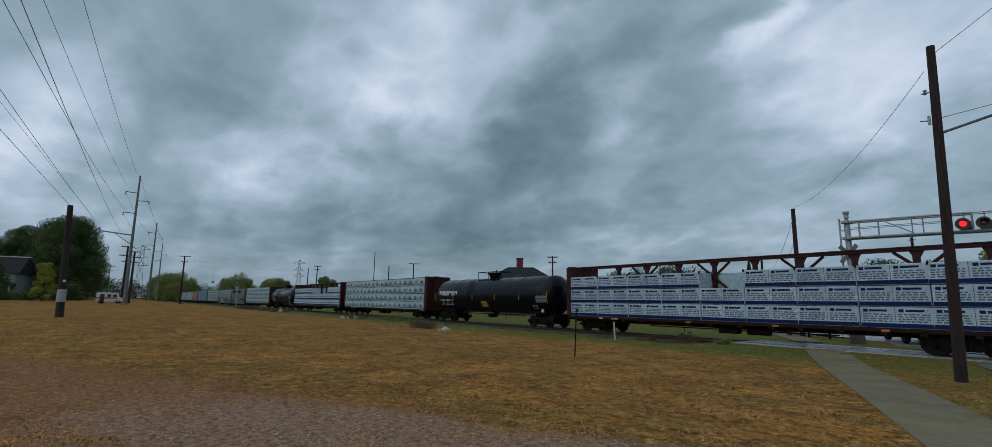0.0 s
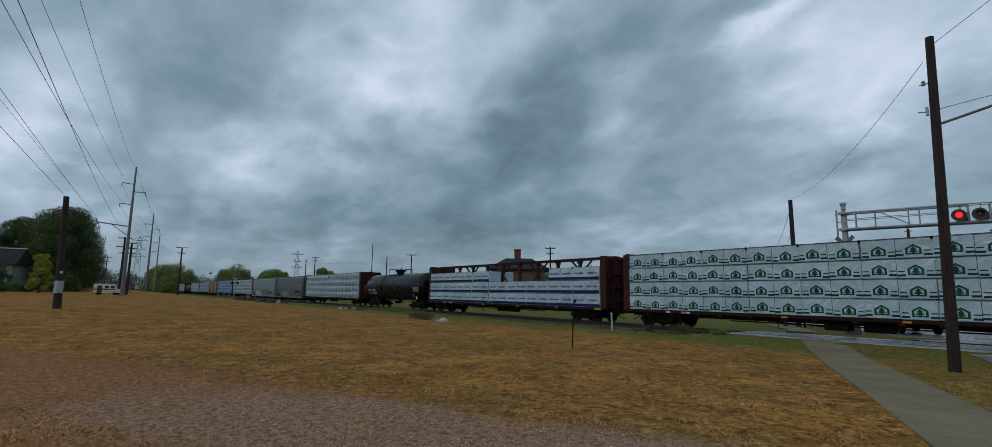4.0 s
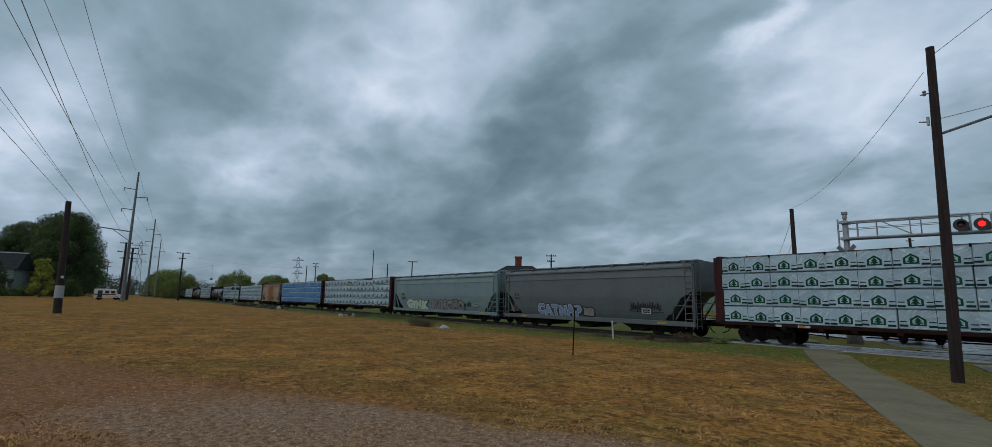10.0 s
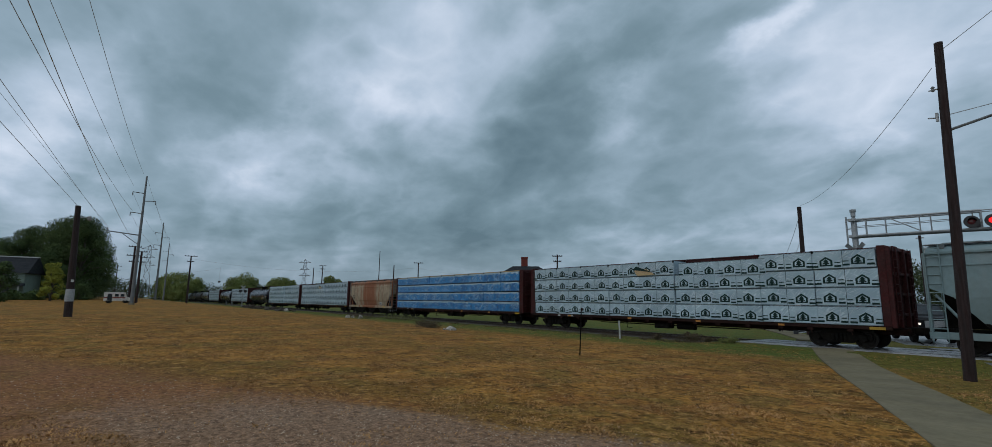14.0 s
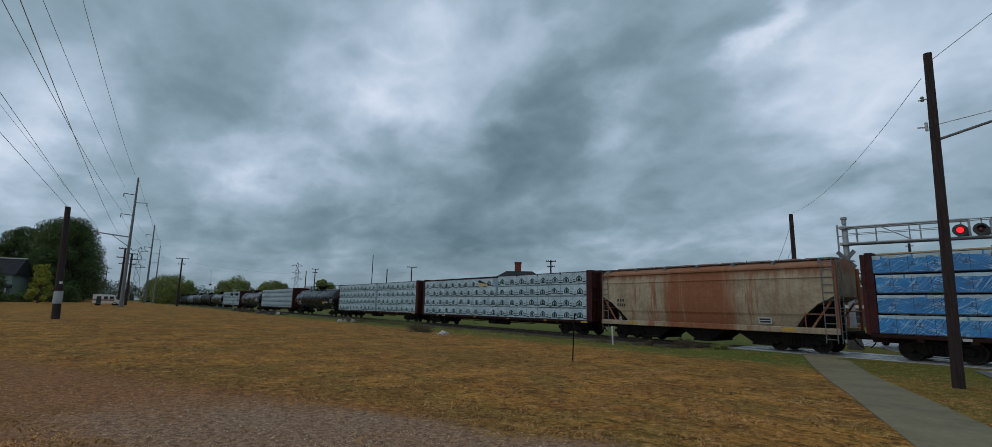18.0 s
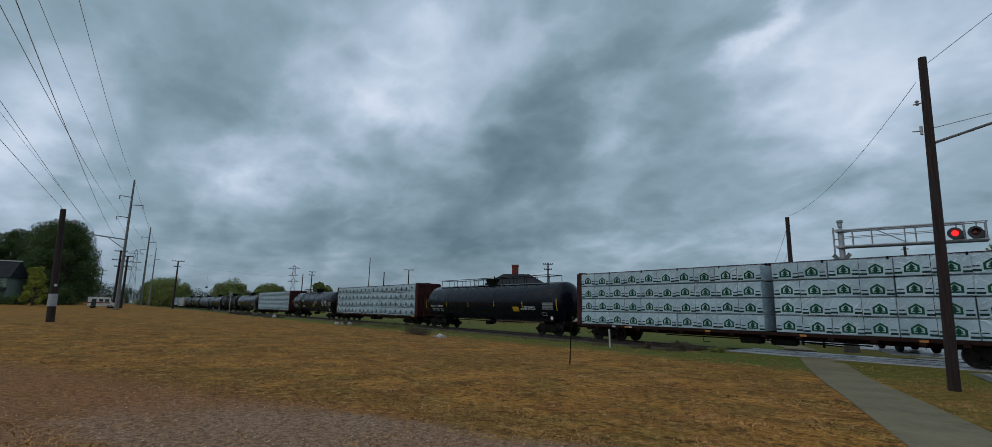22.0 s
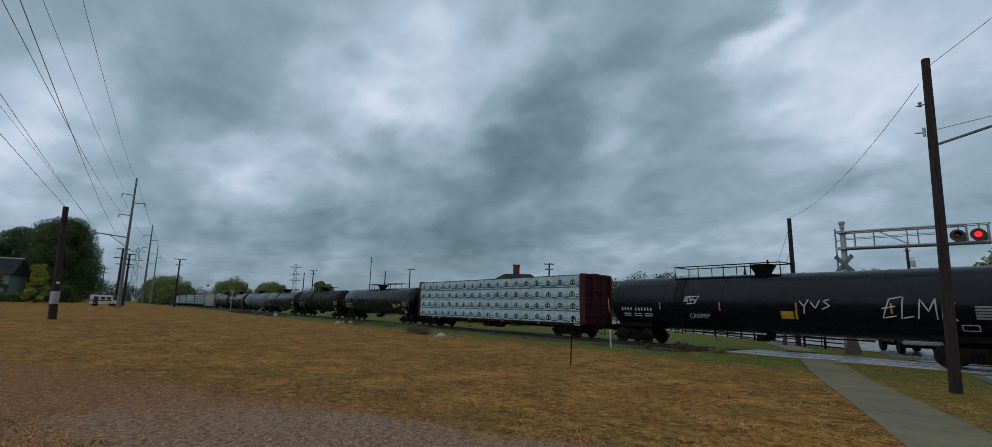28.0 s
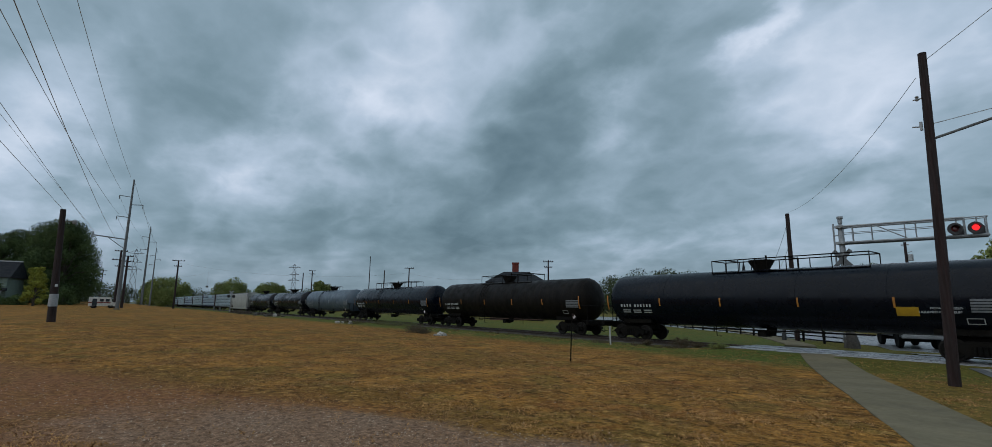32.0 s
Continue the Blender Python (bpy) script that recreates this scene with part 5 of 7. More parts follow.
T_OLD = "dull black tank car with grimy round ends"


def build_train():
    kinds = [
        lambda p: centerbeam_car(p, 3, "text", open_top=True),
        lambda p: tank_car(p, BLACK, "black tank car with white emblem blocks and yellow label", "yellow"),
        lambda p: centerbeam_car(p, 4, "green"),
        lambda p: centerbeam_car(p, 3, "navy", open_top=True),
        lambda p: tank_car(p, BLACK, T_BLACK),
        lambda p: centerbeam_car(p, 4, "green", 1),
        lambda p: hopper_car(p, GREY, "grey covered hopper car with blue graffiti along its sill", "violet"),
        lambda p: hopper_car(p, PALE, "pale grey-green hopper car with fat sprayed graffiti letters", "big"),
        lambda p: centerbeam_car(p, 4, "dark", 6),
        lambda p: centerbeam_car(p, 4, "blue"),
        lambda p: hopper_car(p, RUST, "tan covered hopper car streaked with orange rust", "", 0.88),
        lambda p: centerbeam_car(p, 4, "dark", 2),
        lambda p: centerbeam_car(p, 4, "green", 3),
        lambda p: tank_car(p, BLACK, "black pressure tank car with white gas lettering and long walkway rail", "lpg", 15.0, YEL),
        lambda p: centerbeam_car(p, 4, "dark", 4),
        lambda p: tank_car(p, BLACK, "black tank car with white graffiti and yellow label", "graffiti"),
        lambda p: centerbeam_car(p, 4, "green", 5),
        lambda p: tank_car(p, BLACK, "black pressure tank car with white gas lettering and long walkway rail", "lpg", 7.2),
        lambda p: tank_car(p, BLACK_OLD, T_OLD, "plain", 6.5),
        lambda p: tank_car(p, BLACK, T_BLACK, "plain", 9.0),
        lambda p: tank_car(p, SLATE, "blue-grey tank car with plain round shell", "plain", 0, WHITE),
        lambda p: tank_car(p, BLACK, T_BLACK, "plain", 0, WHITE),
        lambda p: tank_car(p, BLACK, T_BLACK, "plain", 0, WHITE),
        lambda p: hopper_car(p, CREAM, "pale cream covered hopper car with sloped ends"),
    ]
    for i, make in enumerate(kinds):
        head, tail = CUTS[i], CUTS[i + 1]
        TRAIN.append((make(head - tail), (head + tail) / 2))
    x = CUTS[-1]
    for i in range(14):
        TRAIN.append((centerbeam_car(24.0, 4, "navy" if i % 2 else "dark", 0, False, True), x - 12.0))
        x -= 24.0


build_train()


def polar(az, r):
    return r * math.sin(radians(az)), r * math.cos(radians(az))


# ---------------------------------------------------------------- walk, crossing, road
UX, UY = -0.435, 0.900      # the road's way over the track


def along(x, y, k, side=0.0):
    return x + UX * k + UY * side, y + UY * k - UX * side


def build_walk():
    walkway = thing("pavement", at(), "weathered grey concrete sidewalk in long slabs", "sidewalk", kind="structure")
    slab_len, w = 3.02, 1.5
    x0, y0 = -10.0, 24.9
    k = 0.0
    for i in range(11):
        a, b = -slab_len * i - 0.002, -slab_len * (i + 1) + 0.002
        pts = [along(x0, y0, a, 0), along(x0, y0, a, w), along(x0, y0, b, w), along(x0, y0, b, 0)]
        m = Mesh()
        vs = []
        for x, y in pts:
            vs.append((x, y, ground_z(x, y) + 0.022))
        cx, cy = sum(q[0] for q in pts) / 4, sum(q[1] for q in pts) / 4
        low = [(x, y, z - 0.12) for x, y, z in vs]
        ins = [(x + (cx - x) * 0.006, y + (cy - y) * 0.006, z + 0.005 + random.uniform(-.003, .003)) for x, y, z in vs]
        m.add(vs + low + ins, [(8, 11, 10, 9), (0, 4, 5, 1), (1, 5, 6, 2), (2, 6, 7, 3), (3, 7, 4, 0), (0, 1, 9, 8), (1, 2, 10, 9), (2, 3, 11, 10), (3, 0, 8, 11)])
        put("slab", m.done("slab", CONC), walkway)
    # the walk goes on beyond the track, bending away along the fence
    far = [(-12.6, 29.6), (-13.8, 32.6), (-16.4, 36.6), (-20.3, 42.2), (-26.6, 49.0), (-36.0, 57.0), (-60.0, 74.0)]
    for (xa, ya), (xb, yb) in zip(far[:-1], far[1:]):
        d = Vector((xb - xa, yb - ya)).normalized()
        nx, ny = d.y, -d.x
        n = max(1, int((Vector((xb - xa, yb - ya)).length) / 1.6))
        for j in range(n):
            p = [(xa + (xb - xa) * (j + q) / n, ya + (yb - ya) * (j + q) / n) for q in (0.01, 0.99)]
            ring = [(p[0][0], p[0][1]), (p[0][0] + nx * 1.5, p[0][1] + ny * 1.5), (p[1][0] + nx * 1.5, p[1][1] + ny * 1.5), (p[1][0], p[1][1])]
            vs = [(x, y, ground_z(x, y) + 0.055) for x, y in ring]
            m = Mesh().add(vs + [(x, y, z - 0.12) for x, y, z in vs], [(0, 3, 2, 1), (0, 1, 5, 4), (1, 2, 6, 5), (2, 3, 7, 6), (3, 0, 4, 7)])
            put("slab", m.done("slab", CONC), walkway)


build_walk()


def build_crossing():
    cr = thing("level_crossing", at(0, TRACK_Y, RAIL_Z), "wet dark plank surface of the level crossing", "road crossing", kind="structure")
    rows = [(-1.72, -1.30), (-1.28, -0.84), (-0.64, -0.22), (-0.20, 0.20), (0.22, 0.64), (0.84, 1.28), (1.30, 1.72)]
    for y0, y1 in rows:
        x = -13.6
        while x < 14:
            ln = 2.42
            me = cached(("plank", round(y1 - y0, 2)), lambda: Mesh().box(0.01, ln - 0.01, 0, y1 - y0, -0.10, 0.0, 0, 0.012).done("plank", PANEL))
            put("plank", me, cr, pose(x, y0, random.uniform(-0.012, 0.006), random.uniform(-.5, .5), random.uniform(-.15, .15)))
            x += ln


build_crossing()


def build_roads():
    # the street over the crossing, on the far side a wet street along the fence
    m = Mesh()
    w = 11.0
    for k0, k1 in ((-60, -2.2), (3.3, 16)):
        n = 24
        for i in range(n):
            a, b = k0 + (k1 - k0) * i / n, k0 + (k1 - k0) * (i + 1) / n
            base = (-5.2, 26.0)
            pts = [along(*base, a, 0), along(*base, a, w), along(*base, b, w), along(*base, b, 0)]
            vs = [(x, y, ground_z(x, y) + 0.02) for x, y in pts]
            m.add(vs, [(0, 1, 2, 3)])
    put_road = put("road", m.done("road", ROADM))
    tagged(put_road, "wet grey asphalt street running over the crossing", "road", kind="structure")
    f = Mesh()
    pts = [(-140, 112), (-60, 70), (-32, 50.5), (-17, 40.6), (-10, 36.6), (20, 33.5), (60, 33)]
    wid = 13.0
    left, right = [], []
    for i, (x, y) in enumerate(pts):
        d = (Vector(pts[min(i + 1, len(pts) - 1)]) - Vector(pts[max(i - 1, 0)])).normalized()
        left.append((x, y, -0.235))
        right.append((x - d.y * wid, y + d.x * wid, -0.235))
    n = len(pts)
    f.add(left + right, [(i, i + 1, n + i + 1, n + i) for i in range(n - 1)])
    tagged(put("road", f.done("road", ROADM)), "broad wet street beyond the fence", "road", kind="structure")
    ln = Mesh()
    for i in range(10):
        a, b = -2.4 - i * 2.2, -2.4 - (i + 1) * 2.2
        q = [along(-5.0, 26.0, a, 0.12), along(-5.0, 26.0, a, 0.26), along(-5.0, 26.0, b, 0.26), along(-5.0, 26.0, b, 0.12)]
        ln.add([(x, y, ground_z(x, y) + 0.035) for x, y in q], [(0, 1, 2, 3)])
    tagged(put("edge_line", ln.done("edge_line", LINE)), "worn white painted edge line on the street", "road marking", kind="structure")


build_roads()


# ---------------------------------------------------------------- poles and wires
def wood_pole(x, y, h, r0, r1, label, name="utility_pole", mat=None, lean=(0, 0), sink=0.3):
    z = ground_z(x, y)
    ob = thing(name, at(x, y, z), label, "pole")
    n = 10
    m = Mesh()
    seg = 14
    vs, fs = [], []
    for j in range(n + 1):
        t = j / n
        zz = -sink + (h + sink) * t
        r = r0 + (r1 - r0) * t
        for i in range(seg):
            a = 2 * math.pi * i / seg
            rr = r * (1 + 0.03 * noise.noise((math.cos(a) * 2, math.sin(a) * 2, zz * 0.4 + x)))
            vs.append((lean[0] * zz / h + rr * math.cos(a), lean[1] * zz / h + rr * math.sin(a), zz))
    for j in range(n):
        for i in range(seg):
            a, b = j * seg + i, j * seg + (i + 1) % seg
            fs.append((a, b, b + seg, a + seg))
    fs.append(tuple(range(n * seg, (n + 1) * seg)))
    m.add(vs, fs)
    put("shaft", m.done("shaft", mat or WOODP, smooth=True), ob)
    return ob


def wire(pts, r, label, sag=0.0):
    """A cable strung from point to point with a little sag."""
    m = Mesh()
    for a, b in zip(pts[:-1], pts[1:]):
        a, b = Vector(a), Vector(b)
        n = 14
        q = [a.lerp(b, i / n) - Vector((0, 0, sag * 4 * (i / n) * (1 - i / n))) for i in range(n + 1)]
        m.path(q, r, 5)
    return tagged(put("overhead_cable", m.done("overhead_cable", WIREM)), label, "cable", "overhead cables")


# the pole by the walk
RP = (-3.6, 18.6)
rp = wood_pole(*RP, 9.65, 0.148, 0.105, "tall reddish-brown wooden utility pole beside the sidewalk", lean=(0.24, 0.0))
put("insulator", Mesh().lathe_z([(0, .03), (.04, .06), (.08, .03), (.12, .055), (.16, .02)]).bar((0.1, 0, 0.05), (-0.1, 0, 0.05), 0.02).done("insulator", GALV), rp, at(0.0, -0.05, 8.2))
put("bracket", Mesh().box(-0.16, -0.10, -0.05, 0.05, 7.3, 7.55).bar((-0.12, 0, 7.4), (-0.34, 0, 7.45), 0.02).done("bracket", GALV), rp, at(0.14, 0, 0))
put("lamp_arm", Mesh().path([(0.15, 0.0, 6.96), (1.25, 0.5, 7.33), (3.2, 1.4, 8.0)], 0.04, 8).done("lamp_arm", STEELP), rp, None, "long dark steel lamp arm")
put("guy_rod", Mesh().path([(0.12, 0.0, 7.42), (1.25, 0.5, 7.64), (2.9, 1.3, 8.0)], 0.012).done("guy_rod", WIREM), rp)

# the short stout pole on the lawn
LP = polar(-93.45, 47.0)
lp = wood_pole(*LP, 7.95, 0.26, 0.17, "short thick dark wooden pole with pale band at its foot", "utility_pole", lean=(0.0, -0.28))
put("foot_band", Mesh().lathe_z([(1.08, .248), (1.09, .268), (1.93, .262), (1.94, .24)], seg=16).done("foot_band", GALV), lp, at(0, -0.05, 0), "dull pale metal sleeve")
put("security_light", Mesh().bar((0, 0.1, 7.2), (0, 0.6, 7.25), 0.03).lathe_z([(7.05, .08), (7.1, .15), (7.28, .16), (7.36, .08)], 0, 0.7).done("security_light", GALV), lp, at(0, -0.25, -0.1))
put("tag", Mesh().box(0.16, 0.24, -0.08, 0.08, 2.45, 2.62).done("tag", WHITE), lp)


def steel_pole(az, r, top, arms, crossarm=False):
    x, y = polar(az, r)
    z = ground_z(x, y)
    h = top - z
    ob = thing("transmission_pole", at(x, y, z), "tall grey steel transmission pole with stub arms", "pole", "transmission poles")
    put("shaft", Mesh().lathe_z([(-0.3, 0.30), (h * 0.5, 0.22), (h, 0.13)], seg=14).done("shaft", STEELP, smooth=True), ob)
    put("base_plate", Mesh().lathe_z([(0.0, 0.5), (0.25, 0.5), (0.26, 0.35)], seg=14).done("base_plate", CONC), ob)
    for side, frac in arms:
        put("arm", cached(("arm", side), lambda: Mesh().path([(0, 0, 0), (0.2 * side, 1.7 * side, 0.12)], 0.07, 6).bar((0.2 * side, 1.7 * side, 0.12), (0.2 * side, 1.7 * side, -0.5), 0.06).done("arm", STEELP)), ob, at(0, 0, h * frac))
    if crossarm:
        put("crossarm", Mesh().path([(0, 0, h * 0.530), (-0.1, -4.5, h * 0.548)], 0.10, 6).path([(0, 0, h * 0.455), (-0.1, -2.4, h * 0.535)], 0.06, 6).bar((-0.1, -4.5, h * 0.53), (-0.1, -4.5, h * 0.575), 0.09).done("crossarm", STEELP), ob)
    return ob, (x, y, z, h)


TP, tpos = steel_pole(-89.1, 105.0, 22.6, ((-1, 0.86), (1, 0.80), (-1, 0.70)), True)
P2, p2 = steel_pole(-87.35, 169.0, 22.6, ((-1, 0.86), (1, 0.80), (-1, 0.70)))
P3, p3 = steel_pole(-86.7, 234.0, 22.6, ((-1, 0.86), (1, 0.80), (-1, 0.70)))
AERIAL = "thin grey overhead cable between transmission poles"


def far_line(dy, frac):
    pts = [(q[0], q[1] + dy, q[2] + q[3] * frac) for q in (p3, p2, tpos)]
    wire(pts, 0.018, AERIAL, 0.9)


for dy, frac in ((0.0, 1.0), (-1.7, 0.86), (1.7, 0.80), (-1.7, 0.70)):
    far_line(dy, frac)
# the near span passes over the lot towards a pole behind the camera
for a_, b_, r_, sag_ in (((0.0, -0.5, 22.9), (26.0, -7.75, 21.0), 0.019, 2.0), ((0.0, -1.66, 20.6), (26.0, -10.5, 22.7), 0.019, 2.0), ((0.0, -1.45, 16.35), (26.0, -9.0, 16.35), 0.019, 2.0),
                         ((0.0, -0.08, 10.84), (26.0, -3.75, 8.84), 0.011, 2.0), ((0.0, -4.3, 12.9), (26.0, -7.75, 11.6), 0.016, 0.5), ((0.0, -4.1, 12.9), (26.0, -11.75, 14.6), 0.012, 0.0)):
    wire([(tpos[0] + a_[0], tpos[1] + a_[1], a_[2]), b_], r_, AERIAL, sag_)
wire([(LP[0], LP[1] - 0.28, 8.2), (26.0, -7.15, 8.2)], 0.013, "thin grey cable from the short wooden pole", 0.0)


def cross_pole(az, r, top, arms, label="wooden utility pole with crossarms", rad=0.16):
    x, y = polar(az, r)
    z = ground_z(x, y)
    h = top - z
    ob = thing("utility_pole", at(x, y, z), label, "pole", "line of utility poles")
    put("shaft", Mesh().lathe_z([(-0.3, rad * 1.25), (h, rad * 0.8)], seg=9).done("shaft", WOODP, smooth=True), ob)
    a = radians(az)
    for d, hw in arms:
        m = Mesh().box(-hw, hw, -0.06, 0.06, -0.07, 0.07)
        for q in (-0.9, -0.45, 0.45, 0.9):
            m.lathe_z([(0.07, 0.03), (0.12, 0.07), (0.24, 0.05)], q * hw, 0, 6)
        put("crossarm", m.done("crossarm", WOODP), ob, at(0, 0, h - d) @ pose(0, 0, 0, 0, 0, -az))
    return ob


cross_pole(-84.8, 150.0, 12.3, ((0.1, 1.4), (1.5, 0.8)), rad=0.2)
cross_pole(-90.45, 240.0, 13.6, ((0.4, 1.3), (1.9, 1.0)), "far wooden utility pole with short crossarms by the trees", 0.16)
cross_pole(-89.33, 128.0, 12.2, ((0.2, 1.1), (2.0, 1.3), (3.3, 0.8)), "dark wooden utility pole with three crossarms", 0.22)
cross_pole(-88.78, 126.0, 11.0, ((0.1, 0.9), (1.2, 1.1), (2.2, 0.8)), "dark wooden utility pole with three crossarms", 0.22)
cross_pole(-73.4, 170.0, 11.6, ())
cross_pole(-72.5, 165.0, 12.1, ((0.1, 1.0), (1.1, 0.8)))
cross_pole(-66.55, 150.0, 15.8, (), "tall thin dark mast behind the track", 0.12)
cross_pole(-64.95, 140.0, 11.2, ())
cross_pole(-62.25, 130.0, 11.3, ((0.1, 1.2),))
cross_pole(-46.5, 95.0, 10.6, ((0.3, 0.95), (1.3, 0.75)))
cross_pole(-25.0, 70.0, 7.6, (), "short dark wooden pole behind the railway")
ox_, oy_ = polar(-13.06, 60.0)
box_pole = wood_pole(ox_, oy_, 8.5, 0.15, 0.11, "dark wooden pole with small meter box behind the street")
put("meter_box", Mesh().box(0.14, 0.50, -0.15, 0.15, 6.75, 7.35, 0, 0.03).bar((0.1, 0, 7.5), (0.45, 0, 7.6), 0.03).done("meter_box", GALV), box_pole)
put("bracket", Mesh().box(-0.3, 0.3, -0.05, 0.05, 8.2, 8.3).done("bracket", GALV), box_pole)


def pylon(az, r, top):
    x, y = polar(az, r)
    ob = thing("lattice_pylon", at(x, y, ground_z(x, y)) @ pose(0, 0, 0, 0, 0, -az), "grey steel lattice pylon with three crossarms", "pylon", "lattice pylons")
    h = top
    m = Mesh()
    lv = [(0, 0.085), (0.2, 0.062), (0.42, 0.046), (0.62, 0.036), (0.8, 0.032), (0.93, 0.028), (1.0, 0.004)]
    for (a, wa), (b, wb) in zip(lv[:-1], lv[1:]):
        for sx, sy in ((1, 1), (1, -1), (-1, 1), (-1, -1)):
            m.bar((sx * wa * h, sy * wa * h, a * h), (sx * wb * h, sy * wb * h, b * h), 0.075, None, 5)
        for sy in (1, -1):
            m.bar((wa * h, sy * wa * h, a * h), (-wb * h, sy * wb * h, b * h), 0.075, None, 5)
            m.bar((-wa * h, sy * wa * h, a * h), (wb * h, sy * wb * h, b * h), 0.075, None, 5)
    put("tower", m.done("tower", STEELP), ob)
    for f, w in ((0.92, 0.125), (0.76, 0.10), (0.62, 0.115)):
        put("crossarm", Mesh().bar((-w * h, 0, f * h), (w * h, 0, f * h), 0.13, None, 5).bar((-w * h, 0, f * h), (0, 0, (f + 0.06) * h), 0.08, None, 5).bar((w * h, 0, f * h), (0, 0, (f + 0.06) * h), 0.08, None, 5).done("crossarm", STEELP), ob)
    return ob


pylon(-88.2, 330.0, 29.0)
pylon(-74.3, 300.0, 24.0)

# the dark pole and lamp post beyond the track
bp = wood_pole(-15.1, 37.5, 8.8, 0.17, 0.13, "dark wooden utility pole behind the railway track")
wire([(-3.55, 18.5, 8.7), (-15.1, 37.5, 8.6)], 0.009, "thin cable from pole to pole over the track", 0.7)
wire([(-3.3, 18.6, 9.2), (11.3, 11.6, 15.2)], 0.010, "thin cable rising from the utility pole", 0.2)
wire([(-15.1, 37.5, 8.0), (-29.0, 62.0, 5.9)], 0.014, "thin service cable behind the track", 1.4)
wire([(-15.1, 37.5, 6.4), (-27.0, 60.0, 5.5)], 0.014, "thin service cable behind the track", 0.9)
wire([polar(-84.8, 150.0) + (11.6,), polar(-62.25, 130.0) + (10.0,), polar(-46.5, 95.0) + (9.2,)], 0.016, "thin cable strung far behind the train", 2.0)


def lamp_post(x, y):
    ob = thing("lamp_post", at(x, y, ground_z(x, y)), "black ornamental lamp post beyond the track", "lamp post")
    put("column", Mesh().lathe_z([(0, .16), (.5, .14), (.6, .07), (2.9, .05), (3.0, .10)], seg=10).done("column", HOOD, smooth=True), ob)
    put("lantern", Mesh().lathe_z([(3.0, .10), (3.1, .17), (3.5, .22), (3.55, .24), (3.75, .04)], seg=8).done("lantern", HOOD), ob)
    return ob


lamp_post(-15.9, 37.4)

# ---------------------------------------------------------------- crossing signal
SIG = (-10.5, 33.0)
sig = thing("crossing_signal", at(*SIG, ground_z(*SIG)), "grey steel crossing signal with cantilever truss and red flashing lamps", "railway signal")


